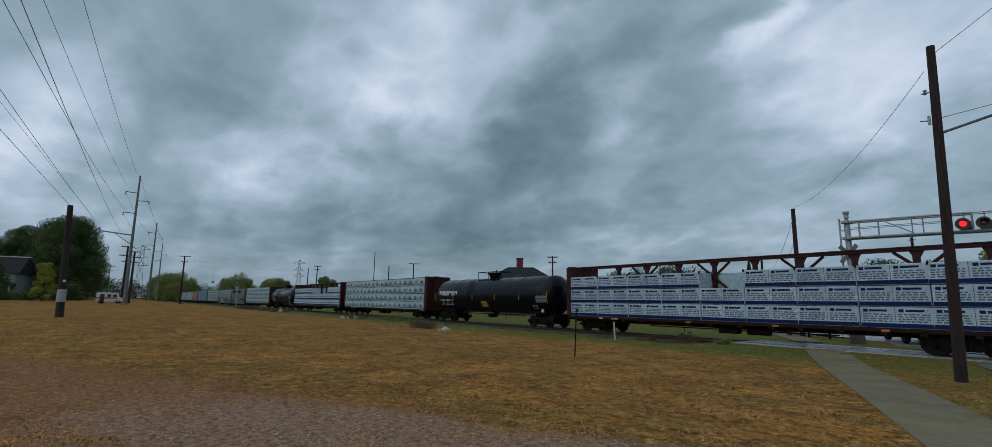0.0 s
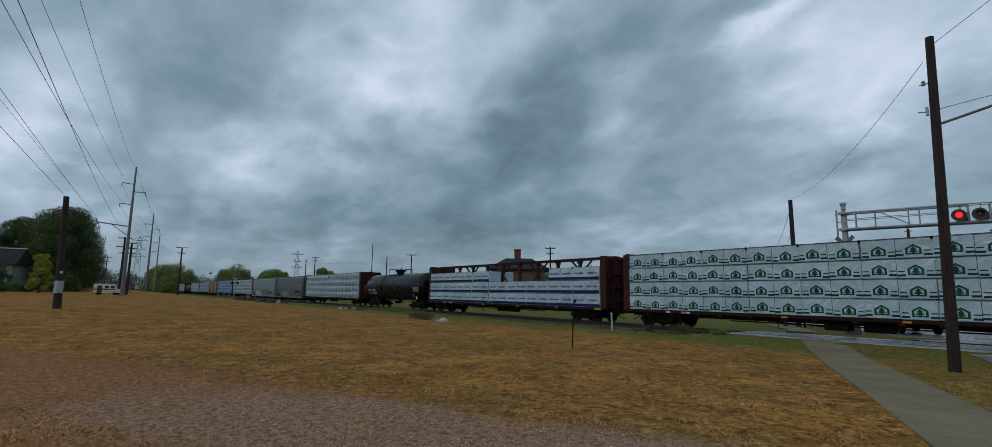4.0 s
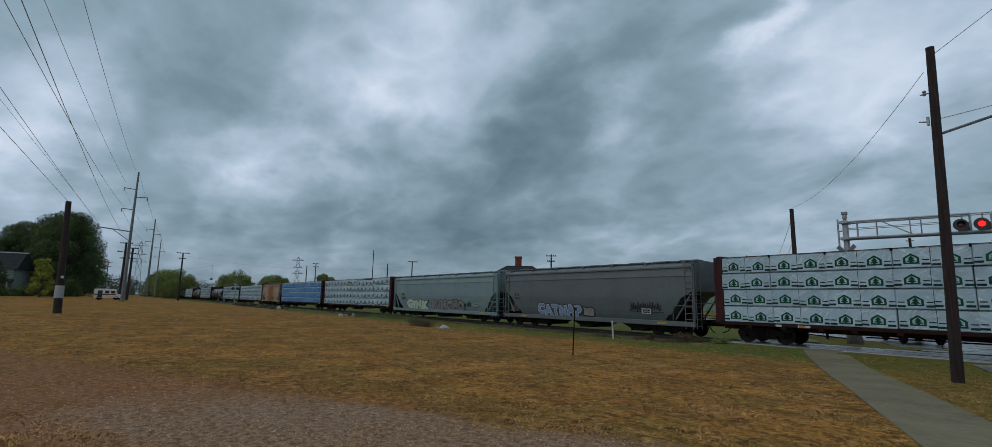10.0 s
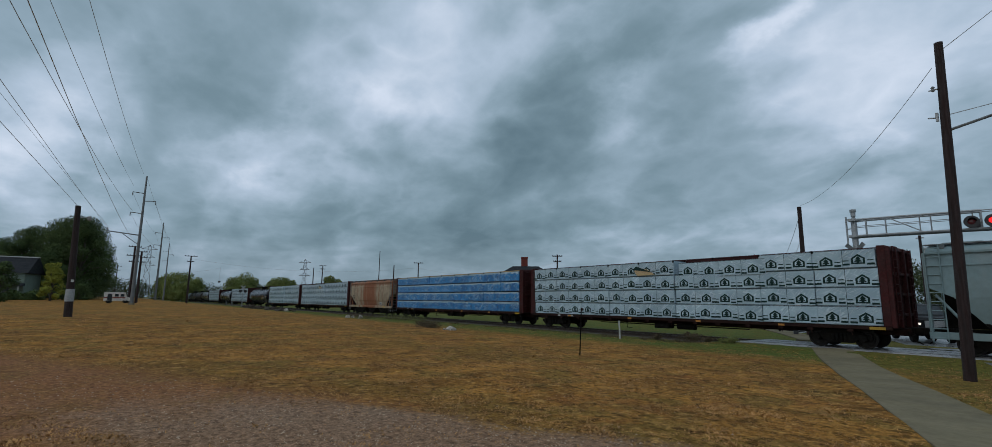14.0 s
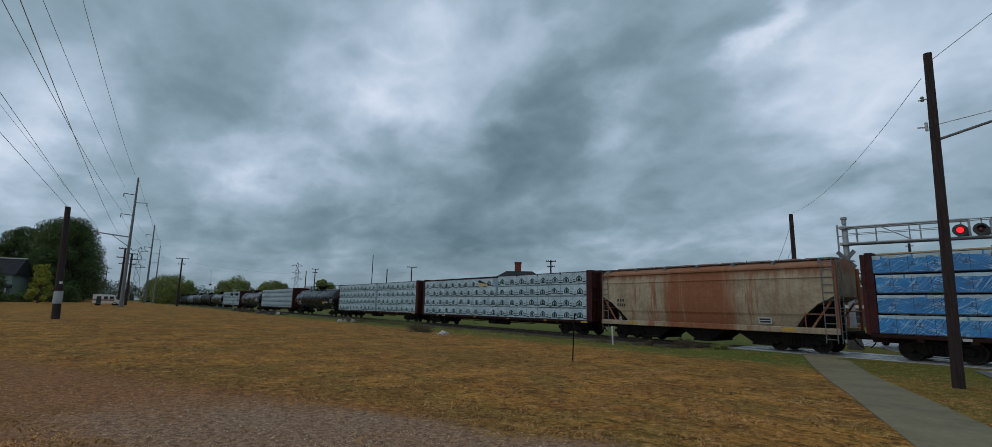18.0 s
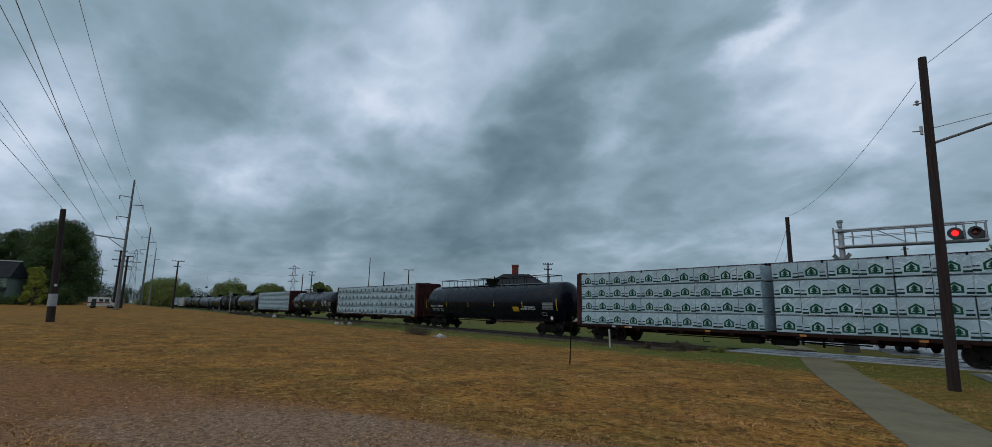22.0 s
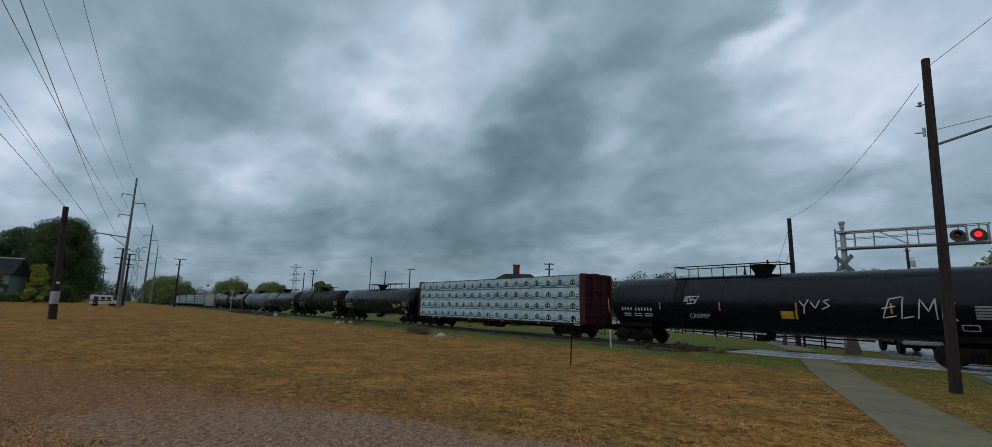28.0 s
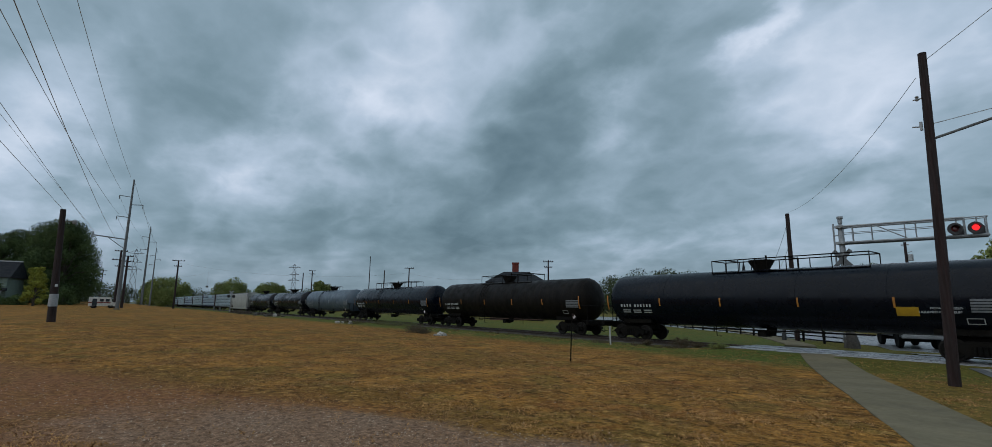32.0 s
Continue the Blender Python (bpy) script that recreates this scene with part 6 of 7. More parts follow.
def build_signal():
    global LIT_LAMP, LAMP_SPOTS
    put("foundation", Mesh().lathe_z([(-0.2, 0.42), (0.35, 0.38), (0.7, 0.28), (1.0, 0.18)], seg=10).done("foundation", BALLAST), sig, None, "stained concrete foot")
    put("mast", Mesh().lathe_z([(0.0, 0.155), (6.75, 0.145), (6.8, 0.12), (6.95, 0.10)], seg=14).done("mast", GALV, smooth=True), sig)
    put("finial", Mesh().lathe_z([(6.95, 0.06), (7.05, 0.12), (7.25, 0.12), (7.3, 0.16), (7.42, 0.16), (7.45, 0.03)], seg=12).done("finial", GALV), sig, None, "grey bell on the mast")
    put("conduit", Mesh().bar((0, 0, 0.3), (0, 0, 7.05), 0.05).bar((0, 0, 6.35), (0.4, -0.1, 6.35), 0.03).bar((0, 0, 5.2), (0.4, -0.1, 5.2), 0.03).done("conduit", GALV), sig, at(-0.40, 0.1, 0))
    d = Vector((7.4, 1.75, 0)).normalized()
    u = Vector((-d.y, d.x, 0))
    zt, zb = 6.80, 5.87
    w, L, thick = 0.30, 6.05, 5.2

    def member(name, k0, z0, k1, z1, sgn, r, seg=6):
        a, b = d * k0 + u * (w * sgn), d * k1 + u * (w * sgn)
        put(name, Mesh().bar((a.x, a.y, z0), (b.x, b.y, z1), r, None, seg).done(name, GALV), sig)
    for sgn in (-1, 1):
        member("chord", 0, zt, thick, zt, sgn, 0.055, 8)
        member("chord", thick, zt, L, zt, sgn, 0.028, 8)
        member("chord", 0, zb, L, zb, sgn, 0.065, 8)
        for k in (0.55, 1.42, 2.85, 3.30, 5.2, 6.0):
            member("truss_post", k, zb, k, zt, sgn, 0.03)
        member("guard_rail", 0.1, 6.42, 4.4, 6.46, sgn, 0.018)
    member("truss_brace", 1.5, zt, 3.0, zb, -1, 0.03)
    for k in (0.0, 3.0, L):
        a, b = d * k - u * w, d * k + u * w
        put("cross_tie", Mesh().bar((a.x, a.y, zt), (b.x, b.y, zt), 0.035, None, 6).bar((a.x, a.y, zb), (b.x, b.y, zb), 0.035, None, 6).done("cross_tie", GALV), sig)
    put("walkway", Mesh().add([tuple(d * q + u * (w * e) + Vector((0, 0, zb + z))) for z in (0.03, 0.06) for q, e in ((0, -1), (L, -1), (L, 1), (0, 1))], [(3, 2, 1, 0), (4, 5, 6, 7), (0, 1, 5, 4), (1, 2, 6, 5), (2, 3, 7, 6), (3, 0, 4, 7)]).done("walkway", GALV), sig)
    for z in (zt, zb):
        put("clamp", Mesh().box(-0.20, 0.20, -0.34, 0.34, z - 0.08, z + 0.08, 0, 0.02).done("clamp", GALV), sig)
    # crossbuck
    for ang in (45, -45):
        put("crossbuck_blade", Mesh().box(-0.66, 0.66, -0.015, 0.015, -0.115, 0.115, 0, 0.005).done("crossbuck_blade", STEELP), sig, at(0.03, -0.22 - 0.035 * (ang > 0), 4.98) @ pose(0, 0, 0, 0, ang, -14), "grey back of a crossbuck blade")
    # the lamps face the walk
    lx = []
    zl = 6.22
    for k in (4.80, 5.56):
        q = d * k + u * (-w - 0.28)
        lx.append(q)
        turn = at(q.x, q.y, zl) @ pose(0, 0, 0, 90, 0, 16)
        put("lamp_head", Mesh().lathe_z([(-0.02, 0.30), (0.03, 0.30), (0.03, 0.16), (0.02, 0.15)], seg=20).lathe_z([(-0.35, 0.06), (-0.30, 0.13), (-0.02, 0.17)], seg=16).done("lamp_head", HOOD, smooth=True), sig, turn, "black round lamp backplate")
        hood = Mesh()
        arc = [radians(t) for t in range(0, 181, 15)]
        vs = [(0.165 * math.cos(t), 0.165 * math.sin(t), 0.03) for t in arc] + [(0.175 * math.cos(t), 0.175 * math.sin(t), 0.30) for t in arc]
        n = len(arc)
        hood.add(vs, [(i, i + 1, n + i + 1, n + i) for i in range(n - 1)])
        put("hood", hood.done("hood", HOOD), sig, turn)
        put("lens", Mesh().lathe_z([(0.03, 0.15), (0.045, 0.12), (0.055, 0.02)], seg=18).done("lens", DEADLENS, smooth=True), sig, turn, "unlit dark red lens")
        q2 = q + u * 0.62
        turn2 = at(q2.x + 0.1, q2.y + 0.3, zl) @ pose(0, 0, 0, -90, 0, 16)
        put("lamp_head", Mesh().lathe_z([(-0.02, 0.30), (0.03, 0.30), (0.03, 0.16), (0.30, 0.175), (0.30, 0.16)], seg=20).done("lamp_head", HOOD, smooth=True), sig, turn2)
        put("lamp_arm", Mesh().bar((q.x, q.y + 0.25, zl), (q.x + 0.08, q.y + 0.95, zl), 0.04).bar((q.x, q.y + 0.4, zl), (q.x, q.y + 0.4, zt), 0.03).done("lamp_arm", GALV), sig)
    LIT_LAMP = put("lit_lens", Mesh().lathe_z([(0.056, 0.15), (0.075, 0.12), (0.085, 0.02)], seg=18).done("lit_lens", REDGLOW, smooth=True), sig, None, "glowing red lens that changes sides")
    LAMP_SPOTS = [at(q.x, q.y, zl) @ pose(0, 0, 0, 90, 0, 16) for q in lx]


LIT_LAMP, LAMP_SPOTS = None, None
build_signal()


# ---------------------------------------------------------------- fence beyond the track
def build_fence():
    pts = [(-11.4, 35.2), (-16.5, 39.0), (-22.0, 43.5), (-30.0, 49.3), (-40.0, 56.5), (-56.0, 68.0)]
    fence = thing("rail_fence", at(), "low dark wooden rail fence along the street", "fence")
    post = Mesh().box(-0.06, 0.06, -0.06, 0.06, -0.2, 1.0, 0, 0.01).done("post", GRIME)
    for (xa, ya), (xb, yb) in zip(pts[:-1], pts[1:]):
        ln = math.hypot(xb - xa, yb - ya)
        n = max(1, round(ln / 2.2))
        ang = math.degrees(math.atan2(yb - ya, xb - xa))
        for i in range(n):
            t = i / n
            x, y = xa + (xb - xa) * t, ya + (yb - ya) * t
            put("post", post, fence, at(x, y, -0.26))
            rail = cached(("frail", round(ln / n, 2)), lambda: Mesh().box(0, ln / n, -0.025, 0.025, -0.035, 0.035, 0, 0.008).done("rail", GRIME))
            for z in (0.18, 0.44, 0.70, 0.95):
                put("rail", rail, fence, at(x, y, -0.26 + z) @ pose(0, 0, 0, 0, 0, ang))
    # a second stretch beside the street on the other side
    x0, y0 = -6.0, 46.0
    rail2 = Mesh().box(0, 2.22, -0.025, 0.025, -0.035, 0.035, 0, 0.008).done("rail", GRIME)
    for i in range(12):
        put("post", post, fence, at(x0 + i * 2.2, y0 - i * 0.3, -0.26))
        for z in (0.18, 0.44, 0.70, 0.95):
            put("rail", rail2, fence, at(x0 + i * 2.2, y0 - i * 0.3, -0.26 + z) @ pose(0, 0, 0, 0, 0, -7.8))


build_fence()


# ---------------------------------------------------------------- markers and litter in the grass
def build_small():
    x, y = -12.6, 13.0
    z = ground_z(x, y)
    p = thing("sign_post", at(x, y, z), "thin rusty steel stake standing in the grass", "post")
    put("stake", Mesh().box(-0.02, 0.02, -0.008, 0.008, -0.2, 1.62).box(-0.008, 0.008, -0.02, 0.007, -0.2, 1.62).done("stake", GRIME), p, pose(0, 0, 0, 0, 2.5, 35))
    put("plate", Mesh().box(-0.03, 0.03, -0.006, 0.006, 1.52, 1.62).done("plate", WOODP), p, pose(0.06, 0, 0, 0, 2.5, 35))
    x, y = -18.9, 22.7
    q = thing("marker_post", at(x, y, ground_z(x, y)), "short white marker post beside the track", "post")
    put("shaft", Mesh().box(-0.045, 0.045, -0.03, 0.03, -0.2, 0.98, 0, 0.01).done("shaft", TRIMW), q, pose(0, 0, 0, 0, -1.5, 40))
    put("cap", Mesh().box(-0.05, 0.05, -0.035, 0.035, 0.90, 1.0, 0, 0.01).done("cap", WHITE), q, pose(0, 0, 0, 0, -1.5, 40))

    def stone(name, x, y, r, label, mat=STONE):
        bm = bmesh.new()
        bmesh.ops.create_icosphere(bm, subdivisions=2, radius=r)
        for v in bm.verts:
            k = 1 + 0.55 * noise.noise(v.co * (1.6 / r) + Vector((x, y, r)))
            v.co = Vector((v.co.x * k * 1.1, v.co.y * k * 1.1, max(-0.25 * r, v.co.z * k * 1.25)))
        me = bpy.data.meshes.new(name)
        bm.to_mesh(me)
        bm.free()
        me.materials.append(mat)
        return tagged(put(name, me, None, at(x, y, ground_z(x, y) + r * 0.2)), label, "rock", "pale stones in the grass")
    rr = random.Random(4)
    for i, (dx, dy, r) in enumerate(((0, 0, 0.20), (0.34, -0.15, 0.17), (0.15, 0.15, 0.30), (0.55, 0.05, 0.20), (-0.2, -0.2, 0.13), (0.42, 0.2, 0.26), (0.7, -0.2, 0.12))):
        stone("rock", -29.8 + dx * 0.75, 18.1 + dy, r * 0.68, "rough pale limestone block lying in dry grass")
    for i in range(6):
        stone("rock", -54.5 + rr.uniform(-1, 1), 21.0 + rr.uniform(-.6, .6), rr.uniform(0.14, 0.26), "rough pale limestone block lying in dry grass")
    for i in range(9):
        stone("rock", -92 + rr.uniform(-10, 8), 21.6 + rr.uniform(-1.4, 1.2), rr.uniform(0.15, 0.34), "dark lump of rubble beside the track", BALLAST if i % 3 else STONE)
    def heap(x, y, w, h, seed):
        r = np.random.default_rng(seed)
        m = Mesh()
        for k in range(170):
            a, t = r.random() * 6.283, r.random() ** 0.6
            px_, py_ = math.cos(a) * w * t, math.sin(a) * w * 0.55 * t
            s_ = 0.05 + 0.11 * r.random()
            z_ = ground_z(x + px_, y + py_) - ground_z(x, y) + h * (1 - t) * (0.6 + 0.4 * r.random())
            q = r.normal(size=(4, 3)) * s_
            m.add([(px_ + e[0], py_ + e[1], max(-0.05, z_ + e[2])) for e in q], [(0, 1, 2), (0, 3, 1), (1, 3, 2), (2, 3, 0)])
        tagged(put("rubble_heap", m.done("rubble_heap", RUBBLE), None, at(x, y, ground_z(x, y))), "low heap of dark broken rubble beside the track", "rubble", kind="stuff")
    for x, y, w, h, sd in ((-112.0, 22.0, 3.2, 0.75, 1), (-104.0, 21.4, 2.6, 0.6, 2), (-97.0, 22.2, 2.4, 0.55, 3), (-88.0, 21.8, 2.0, 0.45, 4), (-120.0, 22.4, 2.6, 0.6, 5)):
        heap(x, y, w, h, sd)
    # old sleepers stacked by the line
    for i in range(5):
        x, y = -84 - i * 4.5 + rr.uniform(-1, 1), 22.2 + rr.uniform(-.5, .5)
        tagged(put("timber_baulk", Mesh().box(-1.3, 1.3, -0.12, 0.12, 0, 0.2, 0, 0.022).done("timber_baulk", TIE), None, pose(x, y, ground_z(x, y) - 0.02, 0, 0, rr.uniform(-25, 25))), "old dark sleeper lying beside the track", "timber")
    # small trackside posts and a relay box far along
    for az, r in ((-81.4, 150.0), (-80.9, 138.0)):
        x, y = polar(az, r)
        o = thing("relay_post", at(x, y, ground_z(x, y)), "pale trackside relay post", "post")
        put("case", Mesh().box(-0.16, 0.16, -0.15, 0.15, 0, 1.1, 0, 0.03).done("case", STEELP), o)
    x, y = polar(-80.0, 132.0)
    o = thing("track_signal", at(x, y, ground_z(x, y)) @ pose(0, 0, 0, 0, 0, 72), "far crossing signal post with two dark lamp heads", "railway signal")
    put("mast", Mesh().lathe_z([(-0.2, 0.10), (4.6, 0.08)], seg=8).done("mast", GALV), o)
    put("lamp_bar", Mesh().bar((-0.55, 0, 3.55), (0.55, 0, 3.55), 0.05).done("lamp_bar", HOOD), o)
    for q in (-0.52, 0.52):
        put("lamp_head", Mesh().bar((q, -0.10, 3.55), (q, 0.10, 3.55), 0.36, None, 16).done("lamp_head", HOOD), o)
    for e in (45, -45):
        put("crossbuck_blade", Mesh().box(-0.6, 0.6, -0.015, 0.015, -0.11, 0.11).done("crossbuck_blade", GALV), o, at(0, -0.12 - 0.035 * (e > 0), 4.35) @ pose(0, 0, 0, 0, e))
    x, y = polar(-82.2, 120.0)
    wire([polar(-84.8, 150.0) + (8.3,), (x, y, 8.0)], 0.012, "thin span cable over the far crossing", 0.3)
    h = thing("hanging_signal", at(x, y, 4.9), "dark signal hanging from a span cable far off", "signal")
    put("case", Mesh().box(-0.55, 0.55, -0.2, 0.2, 0.0, 0.35, 0, 0.08).done("case", HOOD), h)
    put("hanger", Mesh().bar((0, 0, 0.3), (0, 0, 3.1), 0.02).done("hanger", WIREM), h)


build_small()


# ---------------------------------------------------------------- plants
def leaf_cloud(rng, blobs, count, size):
    """Small leaf sprays spread through uneven clumps."""
    w = np.array([b[3] ** 2.2 for b in blobs])
    idx = rng.choice(len(blobs), count, p=w / w.sum())
    bl = np.array(blobs)[idx]
    d = rng.normal(size=(count, 3))
    d /= np.linalg.norm(d, axis=1)[:, None]
    rad = bl[:, 3] * (0.55 + 0.5 * rng.random(count) ** 0.7)
    c = bl[:, :3] + d * rad[:, None] * np.array([1, 1, 0.8])
    a = rng.normal(size=(count, 3))
    a /= np.linalg.norm(a, axis=1)[:, None]
    b = np.cross(a, d)
    b /= np.linalg.norm(b, axis=1)[:, None] + 1e-6
    s = size * (0.6 + 0.8 * rng.random(count))[:, None]
    v = np.empty((count * 4, 3))
    v[0::4], v[1::4], v[2::4], v[3::4] = c - a * s * 0.5, c + b * s * 0.45 + a * s * 0.1, c + a * s * 0.6, c - b * s * 0.4 + a * s * 0.05
    f = np.arange(count * 4).reshape(-1, 4)
    return v.tolist(), f.tolist()


def tree(x, y, h, spread, seed, label, mat=LEAF_D, count=2600, size=0.42, low=0.18, name="tree"):
    rng = np.random.default_rng(seed)
    z = ground_z(x, y)
    ob = thing(name, at(x, y, z), label, "tree")
    m = Mesh()
    r0 = 0.03 * h
    m.bar((0, 0, -0.3), (0.1, 0, h * 0.35), r0, r0 * 0.7, 9)
    blobs = []
    for i in range(16):
        a = 2 * math.pi * (i * 0.618 + rng.random() * 0.1)
        t = low + (1 - low) * (i + 0.5) / 16
        rr_ = spread * (0.95 - 0.75 * max(0, t - 0.55) / 0.45) * (0.55 + 0.45 * rng.random())
        e = Vector((rr_ * math.cos(a) * 0.75, rr_ * math.sin(a) * 0.75, h * t * 0.92))
        st = Vector((0.1, 0, h * min(0.35, t * 0.6)))
        mid = st.lerp(e, 0.5) + Vector((0, 0, 0.05 * h))
        m.bar(st, mid, r0 * 0.42, r0 * 0.28, 6)
        m.bar(mid, e, r0 * 0.28, r0 * 0.1, 6)
        blobs.append((e.x, e.y, e.z, spread * (0.28 + 0.2 * rng.random())))
    put("trunk", m.done("trunk", BARK), ob)
    v, f = leaf_cloud(rng, blobs, count, size)
    put("crown", Mesh().add(v, f).done("crown", mat), ob)
    return ob


def build_trees():
    # the grove by the house
    for k, (az, r, h, sp) in enumerate(((-92.75, 180, 21.2, 8.3), (-93.1, 166, 21.6, 8.6), (-93.9, 173, 21.2, 9.0), (-95.0, 187, 20.8, 8.4), (-96.5, 194, 20.6, 6.4), (-97.9, 202, 16.6, 8.0), (-99.4, 187, 15.6, 8.0))):
        tree(*polar(az, r), h, sp, 10 + k, "tall dark green leafy tree beside the house", LEAF_D, 30000, 0.27, 0.10)
    tree(*polar(-94.75, 140), 8.4, 2.4, 41, "young yellow-green tree in front of the house", LEAF_Y, 3600, 0.25, 0.10)
    tree(*polar(-97.9, 130), 7.6, 2.6, 42, "small dark green tree beside the house", LEAF_D, 3200, 0.28, 0.10)
    for k, (az, r, h, sp) in enumerate(((-92.9, 155, 3.8, 2.9), (-94.0, 151, 3.2, 2.5), (-92.4, 165, 3.4, 2.6), (-95.9, 150, 1.8, 2.2), (-97.1, 150, 1.7, 2.2))):
        tree(*polar(az, r), h, sp, 50 + k, "low dark green shrub under the trees", LEAF_D, 1800, 0.28, 0.05, "shrub")
    # trees beyond the line
    for k, (az, r, h, sp) in enumerate(((-86.8, 300, 12, 6), (-86.0, 290, 14, 7), (-85.2, 285, 13.4, 7), (-84.3, 280, 11, 6.5), (-80.9, 270, 11.5, 6), (-80.0, 262, 13, 7), (-79.2, 270, 11.5, 6), (-77.2, 250, 10.8, 5.5), (-76.3, 250, 11.6, 6), (-75.6, 255, 10.4, 5), (-71.7, 230, 12.2, 4.5), (-70.9, 235, 11.0, 4.5))):
        tree(*polar(az, r), h, sp, 70 + k, "mid-green tree in the far row behind the railway", LEAF_M, 5600, 0.46, 0.10)
    # the tree behind the signal
    tree(*polar(-6.6, 62), 8.7, 3.4, 95, "green leafy tree behind the crossing signal", LEAF_M, 9000, 0.27, 0.15)
    tree(*polar(-4.4, 60), 8.4, 3.4, 96, "green leafy tree behind the crossing signal", LEAF_M, 8000, 0.27, 0.12)
    # joined woods along the horizon
    rng = np.random.default_rng(5)
    blobs = []
    for i in range(150):
        az = -101 + i * 0.42 + rng.random() * 0.5
        r = 420 + 90 * rng.random()
        top = r * math.tan(radians(0.9 + 0.8 * rng.random() + (0.5 if -92 < az < -88 else 0)))
        x, y = polar(az, r)
        n = 3
        for j in range(n):
            blobs.append((x + rng.normal() * 3, y + rng.normal() * 3, top * (0.25 + 0.75 * j / n), 4.0 + 2.0 * rng.random()))
    v, f = leaf_cloud(rng, blobs, 70000, 0.85)
    tagged(put("far_woods", Mesh().add(v, f).done("far_woods", LEAF_F)), "distant grey-green belt of woods along the horizon", "woods", kind="stuff")
    # wooded hill beyond the river town
    blobs = []
    for i in range(220):
        az = -50 + i * 0.29 + rng.random() * 0.6
        r = 210 + 70 * rng.random()
        el = 2.2 + 1.2 * math.sin(az * 0.31) * 0.4 + 0.9 * rng.random() + (0.6 if -36 < az < -30 or az > -16 else 0)
        x, y = polar(az, r)
        for j in range(4):
            blobs.append((x + rng.normal() * 3, y + rng.normal() * 3, r * math.tan(radians(el)) * (0.1 + 0.9 * j / 3.0), 3.2 + 1.6 * rng.random()))
    v, f = leaf_cloud(rng, blobs, 170000, 0.58)
    tagged(put("hillside_woods", Mesh().add(v, f).done("hillside_woods", LEAF_F)), "wooded green hillside behind the town", "woods", kind="stuff")


build_trees()


def dry_bush(x, y, w, h, seed, label="dry brown weed bush beside the track", mat=None):
    rng = np.random.default_rng(seed)
    ob = thing("weed_bush", at(x, y, ground_z(x, y)), label, "weeds", "weed bushes along the track")
    stems, leaves = Mesh(), []
    for i in range(26):
        a, t = rng.random() * 6.283, rng.random() ** 0.7
        e = (math.cos(a) * w * t, math.sin(a) * w * t, h * (0.5 + 0.5 * rng.random()) * (1 - 0.35 * t))
        stems.bar((e[0] * 0.15, e[1] * 0.15, -0.03), e, 0.008, 0.004, 4)
        leaves.append((e[0], e[1], e[2] * 0.85, w * 0.28))
        leaves.append((e[0] * 0.6, e[1] * 0.6, e[2] * 0.5, w * 0.25))
    put("stem_tuft", stems.done("stem_tuft", WEEDM), ob)
    v, f = leaf_cloud(rng, leaves, 700, 0.055)
    put("foliage", Mesh().add(v, f).done("foliage", mat or WEEDM), ob)


for bx_, by_, bw_, bh_, bs_ in ((-15.9, 24.55, 0.45, 0.62, 1), (-14.6, 24.4, 0.3, 0.35, 2), (-17.6, 24.3, 0.3, 0.4, 3), (-33.5, 18.6, 1.1, 0.65, 4), (-32.2, 18.3, 0.7, 0.5, 5), (-36.0, 19.5, 0.8, 0.45, 6), (-52.5, 21.5, 1.6, 0.7, 7), (-56.5, 21.8, 1.2, 0.6, 8), (-15.4, 24.5, 0.42, 0.62, 9)):
    dry_bush(bx_, by_, bw_, bh_, bs_)
for bx_, by_, bw_, bh_, bs_ in ((-47.0, 23.0, 1.6, 0.6, 11), (-44.0, 23.4, 1.3, 0.5, 12), (-50.0, 23.4, 1.5, 0.55, 13), (-13.4, 24.2, 0.5, 0.3, 14)):
    dry_bush(bx_, by_, bw_, bh_, bs_, "low green weed bush beside the track", FRESH)


# ---------------------------------------------------------------- buildings and vehicles
def window_part(parent, x, z, w, h, y, turn=0):
    fr = put("window", cached(("win", w, h), lambda: Mesh().box(-w / 2 - 0.08, w / 2 + 0.08, -0.05, 0.05, -0.08, 0.0).box(-w / 2 - 0.08, w / 2 + 0.08, -0.05, 0.05, h, h + 0.08).box(-w / 2 - 0.08, -w / 2, -0.05, 0.05, 0, h).box(w / 2, w / 2 + 0.08, -0.05, 0.05, 0, h).box(-w / 2, w / 2, -0.03, 0.03, h / 2 - 0.03, h / 2 + 0.03).done("window", TRIMW)), parent, at(x, y, z))
    put("pane", cached(("pane", w, h), lambda: Mesh().box(-w / 2, w / 2, -0.012, 0.012, 0, h).done("pane", GLASSD)), fr)
    return fr


